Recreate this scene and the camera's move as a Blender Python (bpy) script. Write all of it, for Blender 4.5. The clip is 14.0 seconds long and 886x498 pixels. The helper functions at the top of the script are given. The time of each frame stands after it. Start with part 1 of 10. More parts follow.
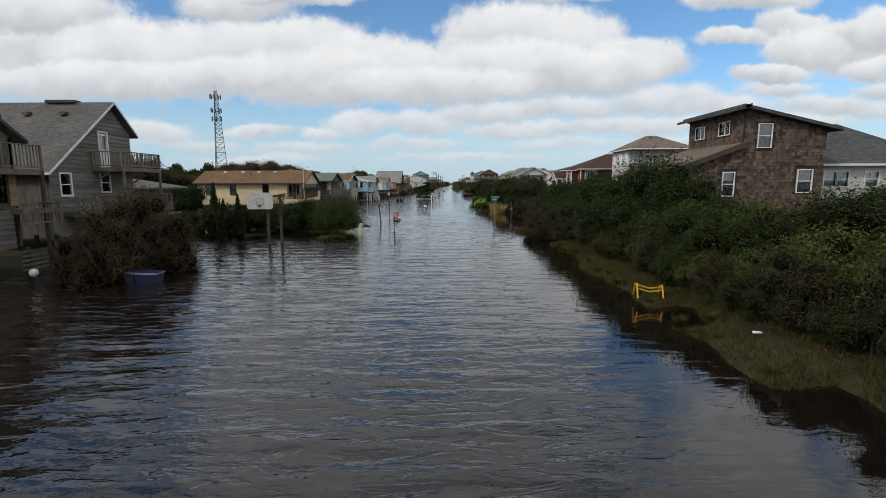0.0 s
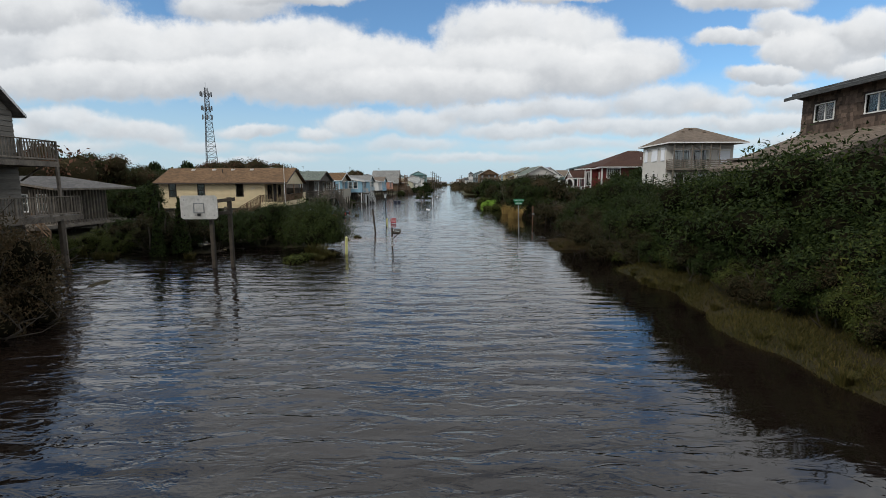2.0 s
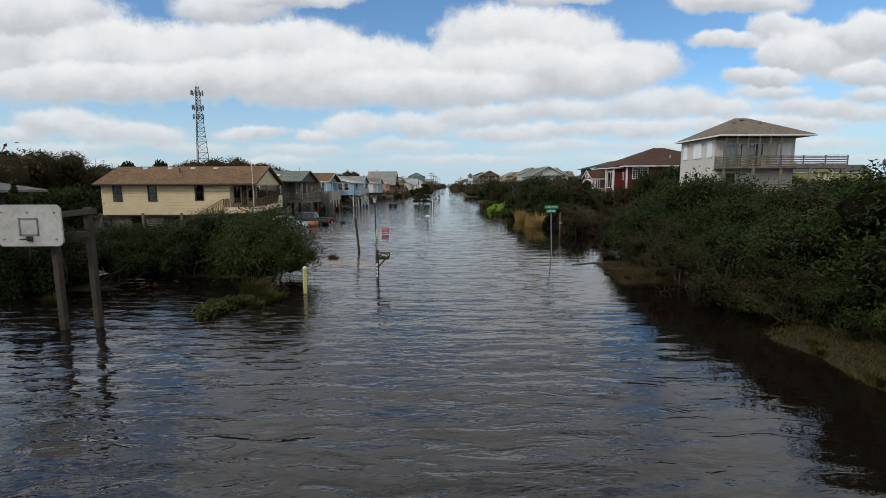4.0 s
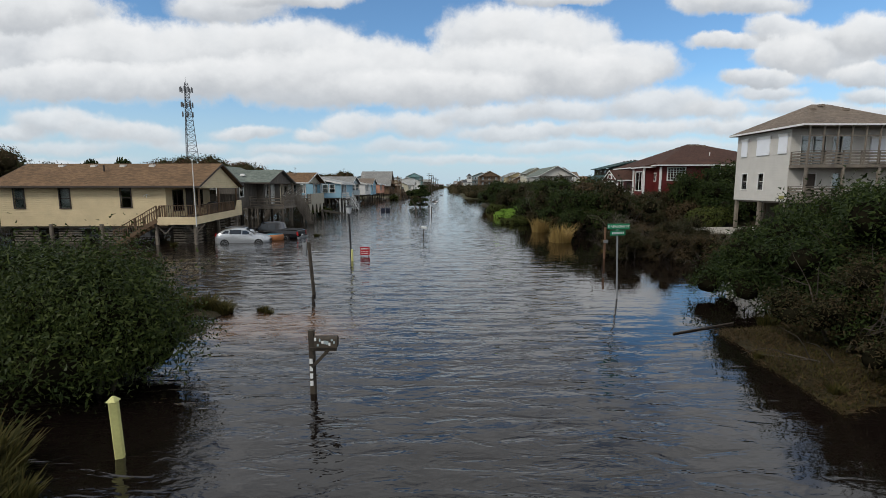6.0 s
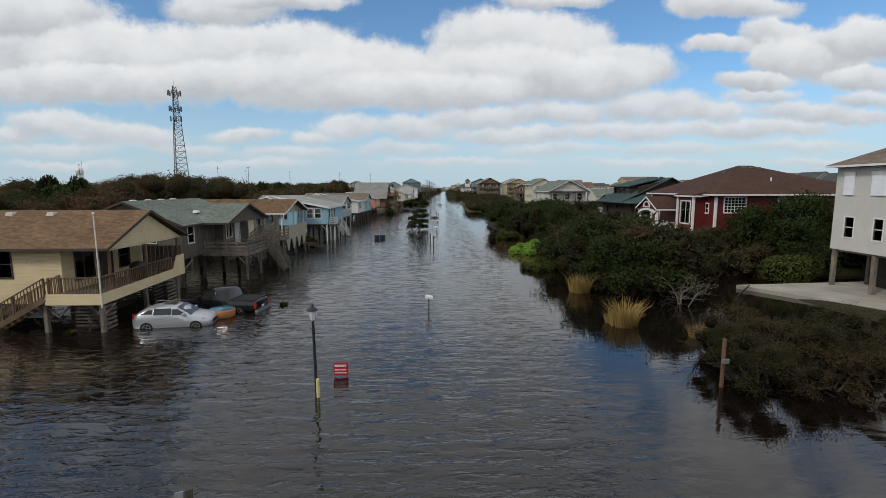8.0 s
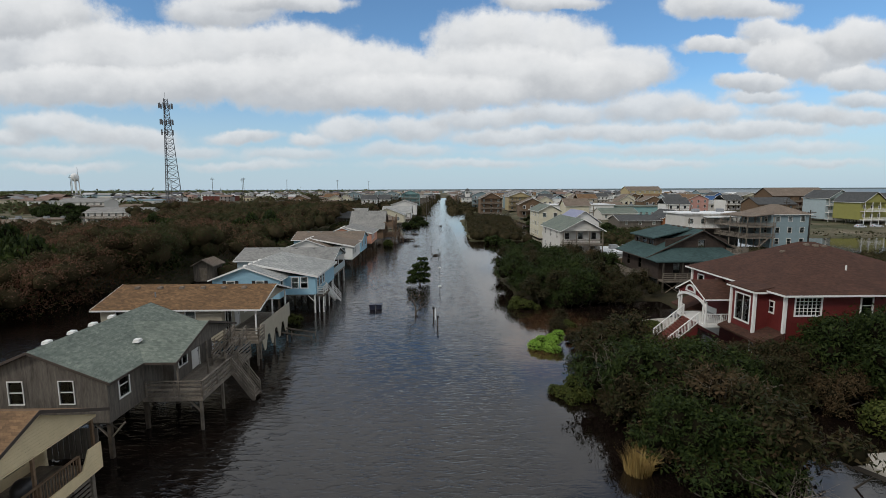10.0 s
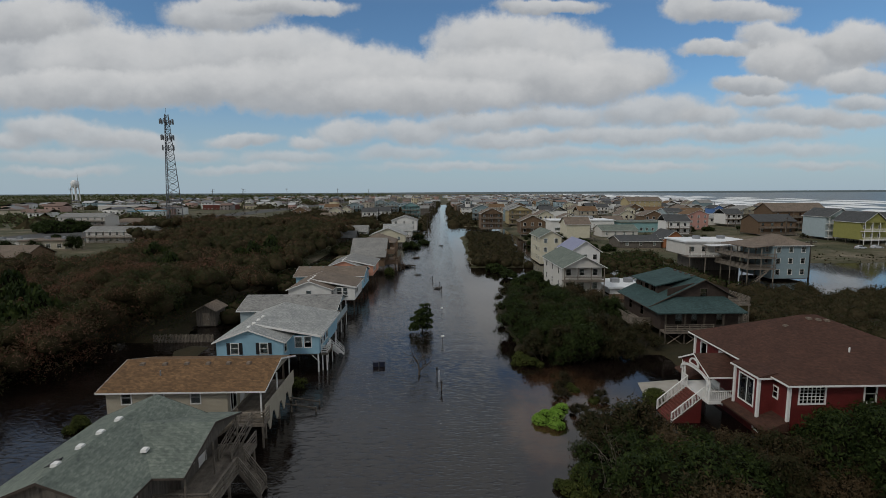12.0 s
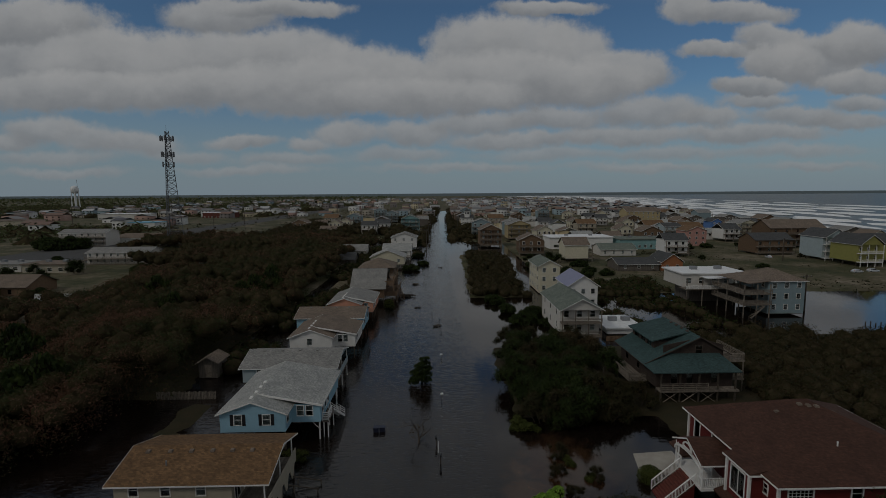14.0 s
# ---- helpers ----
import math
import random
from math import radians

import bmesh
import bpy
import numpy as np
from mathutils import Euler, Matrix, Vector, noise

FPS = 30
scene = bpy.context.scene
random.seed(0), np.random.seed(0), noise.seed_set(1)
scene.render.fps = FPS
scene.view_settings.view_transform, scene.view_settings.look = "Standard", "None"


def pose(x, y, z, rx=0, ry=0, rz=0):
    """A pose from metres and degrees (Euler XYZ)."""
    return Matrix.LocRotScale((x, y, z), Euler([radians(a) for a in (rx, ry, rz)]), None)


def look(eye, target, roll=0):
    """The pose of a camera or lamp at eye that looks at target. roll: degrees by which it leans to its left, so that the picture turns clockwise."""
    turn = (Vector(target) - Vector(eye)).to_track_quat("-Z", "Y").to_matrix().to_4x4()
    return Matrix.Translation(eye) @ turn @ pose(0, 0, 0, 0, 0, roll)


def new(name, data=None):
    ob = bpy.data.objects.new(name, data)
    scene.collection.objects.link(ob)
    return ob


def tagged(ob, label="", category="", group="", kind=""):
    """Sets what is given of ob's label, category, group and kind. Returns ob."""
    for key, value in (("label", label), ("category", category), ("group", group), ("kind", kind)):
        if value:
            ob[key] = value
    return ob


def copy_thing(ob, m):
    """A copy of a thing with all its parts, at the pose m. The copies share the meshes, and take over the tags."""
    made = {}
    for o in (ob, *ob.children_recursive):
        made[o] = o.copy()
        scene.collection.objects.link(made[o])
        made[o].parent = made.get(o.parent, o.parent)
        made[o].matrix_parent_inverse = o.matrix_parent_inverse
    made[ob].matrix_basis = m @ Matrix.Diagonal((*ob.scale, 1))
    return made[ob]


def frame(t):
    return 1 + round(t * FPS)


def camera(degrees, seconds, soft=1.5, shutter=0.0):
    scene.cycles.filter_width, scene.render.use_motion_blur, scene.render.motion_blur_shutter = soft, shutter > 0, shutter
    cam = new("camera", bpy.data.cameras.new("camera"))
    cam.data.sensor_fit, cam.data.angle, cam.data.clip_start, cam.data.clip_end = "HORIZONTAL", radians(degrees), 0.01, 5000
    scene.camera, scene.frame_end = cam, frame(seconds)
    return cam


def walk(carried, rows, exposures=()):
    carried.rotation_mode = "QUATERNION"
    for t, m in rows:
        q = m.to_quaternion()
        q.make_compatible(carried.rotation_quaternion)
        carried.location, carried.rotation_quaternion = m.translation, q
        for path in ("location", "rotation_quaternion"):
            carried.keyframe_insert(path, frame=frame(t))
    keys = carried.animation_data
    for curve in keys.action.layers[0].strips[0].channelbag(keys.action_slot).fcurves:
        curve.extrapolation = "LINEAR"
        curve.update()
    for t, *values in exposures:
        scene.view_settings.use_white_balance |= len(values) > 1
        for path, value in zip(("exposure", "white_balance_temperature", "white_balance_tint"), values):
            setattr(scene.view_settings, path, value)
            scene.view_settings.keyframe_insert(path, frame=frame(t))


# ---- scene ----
cam = camera(86.2, 14.0, 0.6)
PATH = [
    (0, (2.115, -0.782, 3.986), (2.105, 1.199, 3.71), -0.2),
    (0.5, (1.855, 1.615, 3.892), (1.848, 3.596, 3.614), -0.2),
    (1, (1.548, 3.993, 3.855), (1.543, 5.974, 3.579), -0.2),
    (1.5, (1.305, 6.361, 3.849), (1.303, 8.342, 3.576), -0.2),
    (2, (1.033, 8.712, 3.902), (1.036, 10.693, 3.628), -0.2),
    (2.5, (0.927, 11.05, 3.863), (0.93, 13.032, 3.592), -0.1),
    (3, (0.787, 13.386, 3.852), (0.79, 15.368, 3.583), -0.2),
    (5.5, (0.513, 25.618, 3.927), (0.531, 27.601, 3.662), -0.1),
    (6, (0.498, 28.245, 4.062), (0.516, 30.227, 3.797), -0.1),
    (6.5, (0.394, 30.825, 4.319), (0.414, 32.808, 4.055), -0.2),
    (7, (0.15, 33.484, 4.97), (0.175, 35.467, 4.706), -0.2),
    (7.5, (-0.06, 36.085, 5.77), (-0.031, 38.068, 5.508), -0.0),
    (8, (-0.265, 38.665, 6.98), (-0.234, 40.648, 6.723), -0.1),
    (8.2, (-0.285, 39.73, 7.62), (-0.254, 41.713, 7.364), -0.2),
    (10.3, (-0.959, 48.136, 15.258), (-0.922, 50.12, 15.011), -0.2),
    (10.5, (-1.073, 48.244, 15.93), (-1.037, 50.229, 15.688), -0.1),
    (11, (-1.203, 48.374, 17.587), (-1.166, 50.359, 17.344), -0.2),
    (11.5, (-1.152, 48.427, 19.051), (-1.116, 50.412, 18.81), -0.3),
    (12, (-1.151, 48.326, 20.667), (-1.114, 50.312, 20.429), -0.3),
    (12.5, (-0.96, 48.253, 22.474), (-0.924, 50.239, 22.238), -0.4),
    (13, (-1.064, 48.077, 24.369), (-1.025, 50.063, 24.137), -0.3),
    (13.5, (-0.996, 48.168, 26.55), (-0.958, 50.154, 26.317), -0.4),
    (14, (-1.032, 48.239, 28.78), (-0.993, 50.225, 28.547), -0.4),
]
FADE = [(0, 0), (6, 0), (8, -0.1), (10.3, -0.1), (11, -0.2), (12, -0.6), (12.5, -0.8), (13, -1.12), (13.5, -1.36), (14, -1.68)]
walk(cam, [(t, look(eye, target, roll)) for t, eye, target, roll in PATH], FADE)

# ---------- world: blue sky with banks of cumulus ----------
def nd(tree, kind, **kw):
    n = tree.nodes.new(kind)
    for k, v in kw.items():
        if k == "operation":
            n.operation = v
        elif k == "blend":
            n.blend_type = v
        elif k == "dtype":
            n.data_type = v
        elif k == "clamp":
            n.use_clamp = v
    return n


def wire(tree, src, dst):
    tree.links.new(src, dst)


def math_node(tree, op, a, b=None, c=None, clamp=False):
    n = nd(tree, "ShaderNodeMath", operation=op, clamp=clamp)
    for i, v in enumerate((a, b, c)):
        if v is None:
            continue
        if isinstance(v, (int, float)):
            n.inputs[i].default_value = v
        else:
            wire(tree, v, n.inputs[i])
    return n.outputs[0]


def vec_node(tree, op, a, b=None):
    n = nd(tree, "ShaderNodeVectorMath", operation=op)
    for i, v in enumerate((a, b)):
        if v is None:
            continue
        if isinstance(v, (tuple, list)):
            n.inputs[i].default_value = v
        else:
            wire(tree, v, n.inputs[i])
    return n.outputs["Value"] if op in ("LENGTH", "DOT_PRODUCT") else n.outputs[0]


def noise_node(tree, vec, scale, detail=4.0, rough=0.55, dist=0.0):
    n = nd(tree, "ShaderNodeTexNoise")
    n.inputs["Scale"].default_value = scale
    n.inputs["Detail"].default_value = detail
    n.inputs["Roughness"].default_value = rough
    n.inputs["Distortion"].default_value = dist
    if vec is not None:
        wire(tree, vec, n.inputs["Vector"])
    return n


def ramp_node(tree, fac, stops, interp="LINEAR"):
    n = nd(tree, "ShaderNodeValToRGB")
    n.color_ramp.interpolation = interp
    e = n.color_ramp.elements
    while len(e) < len(stops):
        e.new(0.5)
    for el, (p, c) in zip(e, stops):
        el.position, el.color = p, (*c, 1) if len(c) == 3 else c
    wire(tree, fac, n.inputs[0])
    return n.outputs[0]


def mix_col(tree, fac, a, b, blend="MIX"):
    n = nd(tree, "ShaderNodeMix", dtype="RGBA", blend=blend)
    for sock, v in ((n.inputs[0], fac), (n.inputs[6], a), (n.inputs[7], b)):
        if isinstance(v, (int, float)):
            sock.default_value = v
        elif isinstance(v, (tuple, list)):
            sock.default_value = (*v, 1) if len(v) == 3 else v
        else:
            wire(tree, v, sock)
    return n.outputs[2]


SUN_EL, SUN_AZ = 40.0, 232.0   # degrees above the horizon, and clockwise from the street's direction

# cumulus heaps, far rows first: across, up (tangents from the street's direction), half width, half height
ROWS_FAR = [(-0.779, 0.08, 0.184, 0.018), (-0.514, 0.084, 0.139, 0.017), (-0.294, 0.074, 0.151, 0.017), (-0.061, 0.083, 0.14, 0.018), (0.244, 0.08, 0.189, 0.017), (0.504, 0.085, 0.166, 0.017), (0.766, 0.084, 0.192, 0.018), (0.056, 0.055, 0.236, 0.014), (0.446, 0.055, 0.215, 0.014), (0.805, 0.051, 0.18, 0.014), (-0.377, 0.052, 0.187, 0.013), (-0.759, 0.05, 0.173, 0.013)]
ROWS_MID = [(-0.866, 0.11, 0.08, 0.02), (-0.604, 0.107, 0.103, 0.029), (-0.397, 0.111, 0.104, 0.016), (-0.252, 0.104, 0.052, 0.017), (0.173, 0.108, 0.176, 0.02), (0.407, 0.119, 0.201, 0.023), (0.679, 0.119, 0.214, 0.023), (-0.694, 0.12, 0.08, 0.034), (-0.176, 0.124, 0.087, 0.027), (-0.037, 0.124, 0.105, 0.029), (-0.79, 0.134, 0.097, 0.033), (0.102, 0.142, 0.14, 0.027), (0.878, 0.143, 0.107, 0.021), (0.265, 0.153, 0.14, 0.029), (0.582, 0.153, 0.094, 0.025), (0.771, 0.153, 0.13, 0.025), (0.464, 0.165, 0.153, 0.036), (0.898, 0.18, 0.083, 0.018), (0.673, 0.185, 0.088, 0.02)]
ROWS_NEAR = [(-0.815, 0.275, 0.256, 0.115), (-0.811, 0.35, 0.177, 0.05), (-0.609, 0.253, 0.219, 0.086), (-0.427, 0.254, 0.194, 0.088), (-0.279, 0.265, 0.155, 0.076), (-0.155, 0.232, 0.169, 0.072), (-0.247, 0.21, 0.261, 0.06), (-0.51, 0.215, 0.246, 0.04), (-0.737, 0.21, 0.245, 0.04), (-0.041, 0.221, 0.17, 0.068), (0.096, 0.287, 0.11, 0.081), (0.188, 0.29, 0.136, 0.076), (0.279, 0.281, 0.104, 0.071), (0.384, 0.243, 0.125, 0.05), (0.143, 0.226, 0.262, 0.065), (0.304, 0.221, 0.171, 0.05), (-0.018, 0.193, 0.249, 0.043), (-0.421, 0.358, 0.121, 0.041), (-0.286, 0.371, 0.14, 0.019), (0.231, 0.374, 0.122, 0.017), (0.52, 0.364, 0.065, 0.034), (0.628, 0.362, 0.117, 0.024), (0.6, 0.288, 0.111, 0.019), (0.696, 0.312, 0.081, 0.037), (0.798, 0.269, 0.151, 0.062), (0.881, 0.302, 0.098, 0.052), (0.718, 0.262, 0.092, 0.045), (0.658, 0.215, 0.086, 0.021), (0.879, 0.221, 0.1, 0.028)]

world = bpy.data.worlds.new("sky")
scene.world = world
world.use_nodes = True
wt = world.node_tree
wt.nodes.clear()
sky = wt.nodes.new("ShaderNodeTexSky")
sky.sky_type = "NISHITA"
sky.sun_disc = False
sky.sun_elevation, sky.sun_rotation = radians(SUN_EL), radians(SUN_AZ)
sky.air_density, sky.dust_density, sky.ozone_density = 1.0, 0.6, 1.6


def span(tree, src, a, b, lo=0.0, hi=1.0, kind="SMOOTHSTEP"):
    n = nd(tree, "ShaderNodeMapRange")
    n.interpolation_type = kind
    for k, v in ((1, a), (2, b), (3, lo), (4, hi)):
        n.inputs[k].default_value = v
    wire(tree, src, n.inputs[0])
    return n.outputs[0]


def centred(tree, vec, scale, detail, rough, gain):
    n = noise_node(tree, vec, scale, detail, rough)
    return math_node(tree, "MULTIPLY", math_node(tree, "SUBTRACT", n.outputs[0], 0.5), gain)


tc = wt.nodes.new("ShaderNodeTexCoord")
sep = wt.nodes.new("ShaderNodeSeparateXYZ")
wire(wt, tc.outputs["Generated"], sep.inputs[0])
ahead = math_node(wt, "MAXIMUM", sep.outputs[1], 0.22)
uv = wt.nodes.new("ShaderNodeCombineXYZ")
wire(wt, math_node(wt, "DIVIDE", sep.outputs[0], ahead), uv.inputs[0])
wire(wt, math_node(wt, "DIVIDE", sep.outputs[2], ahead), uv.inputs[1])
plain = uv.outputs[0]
w1 = noise_node(wt, plain, 6.0, 5.0, 0.6)
shift = vec_node(wt, "MULTIPLY", vec_node(wt, "SUBTRACT", w1.outputs["Color"], (0.5, 0.5, 0.5)), (0.085, 0.05, 0.0))
w2 = noise_node(wt, plain, 30.0, 4.0, 0.6)
shift2 = vec_node(wt, "MULTIPLY", vec_node(wt, "SUBTRACT", w2.outputs["Color"], (0.5, 0.5, 0.5)), (0.030, 0.018, 0.0))
bent = vec_node(wt, "ADD", vec_node(wt, "ADD", plain, shift), shift2)
ragged = centred(wt, plain, 22.0, 6.0, 0.62, 1.3)
billow = centred(wt, vec_node(wt, "MULTIPLY", plain, (0.7, 1.0, 1.0)), 16.0, 4.0, 0.55, 1.5)
rise = span(wt, sep.outputs[2], 0.0, 0.20, 0.85, 0.0, "LINEAR")
blue = mix_col(wt, 1.0, sky.outputs[0], (0.92, 1.24, 1.44), "MULTIPLY")
blue = mix_col(wt, rise, blue, (4.4, 6.0, 7.4))
TONES = [(0.10, (4.8, 5.1, 5.5)), (0.36, (6.0, 6.25, 6.55)), (0.62, (7.6, 7.8, 8.0)), (0.92, (8.9, 9.0, 9.1))]
# one heap over what lies behind it: red holds its light from base to top, green how far it covers
one = bpy.data.node_groups.new("heap", "ShaderNodeTree")
for key, kind in (("Behind", "Color"), ("P", "Vector"), ("Centre", "Vector"), ("Size", "Vector"), ("Ragged", "Float"), ("Billow", "Float"), ("Soft", "Float"), ("Most", "Float")):
    one.interface.new_socket(key, in_out="INPUT", socket_type="NodeSocket" + kind)
one.interface.new_socket("Out", in_out="OUTPUT", socket_type="NodeSocketColor")
gi, go = one.nodes.new("NodeGroupInput").outputs, one.nodes.new("NodeGroupOutput")
chain = nd(one, "ShaderNodeVectorMath", operation="MULTIPLY_ADD")
wire(one, gi[0], chain.inputs[0])
chain.inputs[1].default_value = (1e-7, 1e-7, 1e-7)
wire(one, gi[1], chain.inputs[2])
d = vec_node(one, "DIVIDE", vec_node(one, "SUBTRACT", chain.outputs[0], gi[2]), gi[3])
f = math_node(one, "ADD", math_node(one, "SUBTRACT", 1.0, vec_node(one, "LENGTH", d)), math_node(one, "MULTIPLY", gi[4], 0.45))
f = math_node(one, "DIVIDE", math_node(one, "ADD", f, 0.1), gi[6], clamp=True)
s2 = nd(one, "ShaderNodeSeparateXYZ")
wire(one, d, s2.inputs[0])
lit = math_node(one, "ADD", math_node(one, "MULTIPLY_ADD", s2.outputs[1], 0.42, 0.52), math_node(one, "MULTIPLY", gi[5], 0.42), clamp=True)
rg = nd(one, "ShaderNodeCombineXYZ")
wire(one, lit, rg.inputs[0])
rg.inputs[1].default_value = 1.0
ease = span(one, f, 0.0, 1.0)
wire(one, mix_col(one, math_node(one, "MULTIPLY", ease, gi[7]), gi[0], rg.outputs[0]), go.inputs[0])
heaped = None
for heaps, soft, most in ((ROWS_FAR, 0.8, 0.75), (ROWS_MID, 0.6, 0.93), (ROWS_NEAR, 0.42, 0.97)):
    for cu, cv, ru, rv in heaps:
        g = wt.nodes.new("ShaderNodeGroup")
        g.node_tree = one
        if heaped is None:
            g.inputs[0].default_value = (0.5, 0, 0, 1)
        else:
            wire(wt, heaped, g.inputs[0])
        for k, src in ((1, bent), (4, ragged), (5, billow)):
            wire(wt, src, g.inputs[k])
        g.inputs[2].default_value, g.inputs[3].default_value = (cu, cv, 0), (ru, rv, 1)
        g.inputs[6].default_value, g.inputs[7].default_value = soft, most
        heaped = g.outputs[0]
parts_ = nd(wt, "ShaderNodeSeparateXYZ")
wire(wt, heaped, parts_.inputs[0])
full = mix_col(wt, parts_.outputs[1], blue, ramp_node(wt, parts_.outputs[0], TONES))
# the same broken cloud goes on overhead and behind
turn = noise_node(wt, vec_node(wt, "ADD", tc.outputs["Generated"], (4.09, -18.58, -2.9)), 3.2, 6.0, 0.6)
back = span(wt, turn.outputs[0], 0.31, 0.47)
low_front = math_node(wt, "MULTIPLY", span(wt, sep.outputs[1], 0.25, 0.5), span(wt, math_node(wt, "DIVIDE", sep.outputs[2], ahead), 0.37, 0.5, 1.0, 0.0))
back = math_node(wt, "MULTIPLY", back, math_node(wt, "SUBTRACT", 1.0, low_front))
full = mix_col(wt, back, full, ramp_node(wt, math_node(wt, "ADD", 0.5, billow), TONES))
full = mix_col(wt, math_node(wt, "MULTIPLY", rise, 0.4), full, (6.0, 6.9, 7.6))
below = math_node(wt, "LESS_THAN", sep.outputs[2], 0.0)
full = mix_col(wt, below, full, (1.2, 1.5, 1.6))
bg = wt.nodes.new("ShaderNodeBackground")
bg.inputs["Strength"].default_value = 0.1
wire(wt, full, bg.inputs["Color"])
wo = wt.nodes.new("ShaderNodeOutputWorld")
wire(wt, bg.outputs[0], wo.inputs["Surface"])

sun = new("sun", bpy.data.lights.new("sun", "SUN"))
sun.data.energy, sun.data.angle, sun.data.color = 1.5, radians(10), (1.0, 0.95, 0.87)
sun.matrix_world = pose(0, 0, 80, 0, 0, 0)
sun_dir = Vector((math.sin(radians(SUN_AZ)) * math.cos(radians(SUN_EL)), math.cos(radians(SUN_AZ)) * math.cos(radians(SUN_EL)), math.sin(radians(SUN_EL))))
sun.rotation_euler = sun_dir.to_track_quat("Z", "Y").to_euler()


# ---------- materials ----------
def base_mat(name):
    m = bpy.data.materials.new(name)
    m.use_nodes = True
    t = m.node_tree
    return m, t, t.nodes["Principled BSDF"]


def scaled(c, k):
    return tuple(min(0.95, v * k) for v in c)


def surface(name, col, col2=None, rough=0.8, metal=0.0, scale=1.3, fine=22.0, var=0.22, bump=0.2, dist=0.01,
            stretch=(1, 1, 1), lap=0.0, upright=False, spread=0.0, island=False, spec=0.3):
    """A weathered surface: colour drifts at two scales, fine relief; lap: width of its boards."""
    m, t, b = base_mat(name)
    tc = t.nodes.new("ShaderNodeTexCoord")
    geo = t.nodes.new("ShaderNodeNewGeometry")
    p = vec_node(t, "MULTIPLY", geo.outputs["Position"], stretch)
    n1, n2 = noise_node(t, p, scale, 4), noise_node(t, p, fine, 3)
    f = math_node(t, "ADD", math_node(t, "MULTIPLY", n1.outputs[0], 0.62), math_node(t, "MULTIPLY", n2.outputs[0], 0.38))
    c2 = col2 or scaled(col, 1 - var)
    c1 = scaled(col, 1 + var * 0.6) if col2 is None else col
    c = ramp_node(t, f, [(0.36, c1), (0.66, c2)])
    if spread:
        src = geo.outputs["Random Per Island"] if island else t.nodes.new("ShaderNodeObjectInfo").outputs["Random"]
        k = nd(t, "ShaderNodeMapRange")
        wire(t, src, k.inputs[0])
        k.inputs[3].default_value, k.inputs[4].default_value = 1 - spread, 1 + spread
        c = mix_col(t, 1.0, c, k.outputs[0], "MULTIPLY")
    wire(t, c, b.inputs["Base Color"])
    b.inputs["Roughness"].default_value, b.inputs["Metallic"].default_value = rough, metal
    b.inputs["Specular IOR Level"].default_value = spec
    h = n2.outputs[0]
    if lap:
        s = t.nodes.new("ShaderNodeSeparateXYZ")
        wire(t, geo.outputs["Position"], s.inputs[0])
        axis = math_node(t, "ADD", s.outputs[0], s.outputs[1]) if upright else s.outputs[2]
        saw = math_node(t, "FRACT", math_node(t, "DIVIDE", axis, lap))
        edge = math_node(t, "GREATER_THAN", saw, 0.08) if upright else math_node(t, "SUBTRACT", 1.0, saw)
        h = math_node(t, "ADD", math_node(t, "MULTIPLY", h, 0.25), edge)
    bp = t.nodes.new("ShaderNodeBump")
    bp.inputs["Strength"].default_value, bp.inputs["Distance"].default_value = bump, dist
    wire(t, h, bp.inputs["Height"])
    wire(t, bp.outputs[0], b.inputs["Normal"])
    return m


def lot_soil(name, col, col2, **kw):
    """Dark wet soil by the thickets; up the street the lots are grass and trodden sand."""
    m = surface(name, col, col2, **kw)
    t, b = m.node_tree, m.node_tree.nodes["Principled BSDF"]
    geo = t.nodes.new("ShaderNodeNewGeometry")
    s = t.nodes.new("ShaderNodeSeparateXYZ")
    wire(t, geo.outputs["Position"], s.inputs[0])
    n1, n2 = noise_node(t, geo.outputs["Position"], 0.05, 4, 0.6), noise_node(t, geo.outputs["Position"], 0.5, 4, 0.6)
    mixed = math_node(t, "ADD", math_node(t, "MULTIPLY", n1.outputs[0], 0.7), math_node(t, "MULTIPLY", n2.outputs[0], 0.3))
    lots = ramp_node(t, mixed, [(0.36, (0.032, 0.037, 0.013)), (0.48, (0.062, 0.062, 0.026)), (0.56, (0.115, 0.095, 0.058)), (0.66, (0.20, 0.17, 0.12))])
    old = b.inputs["Base Color"].links[0].from_socket
    wire(t, mix_col(t, span(t, s.outputs[1], 150, 190), old, lots), b.inputs["Base Color"])
    return m


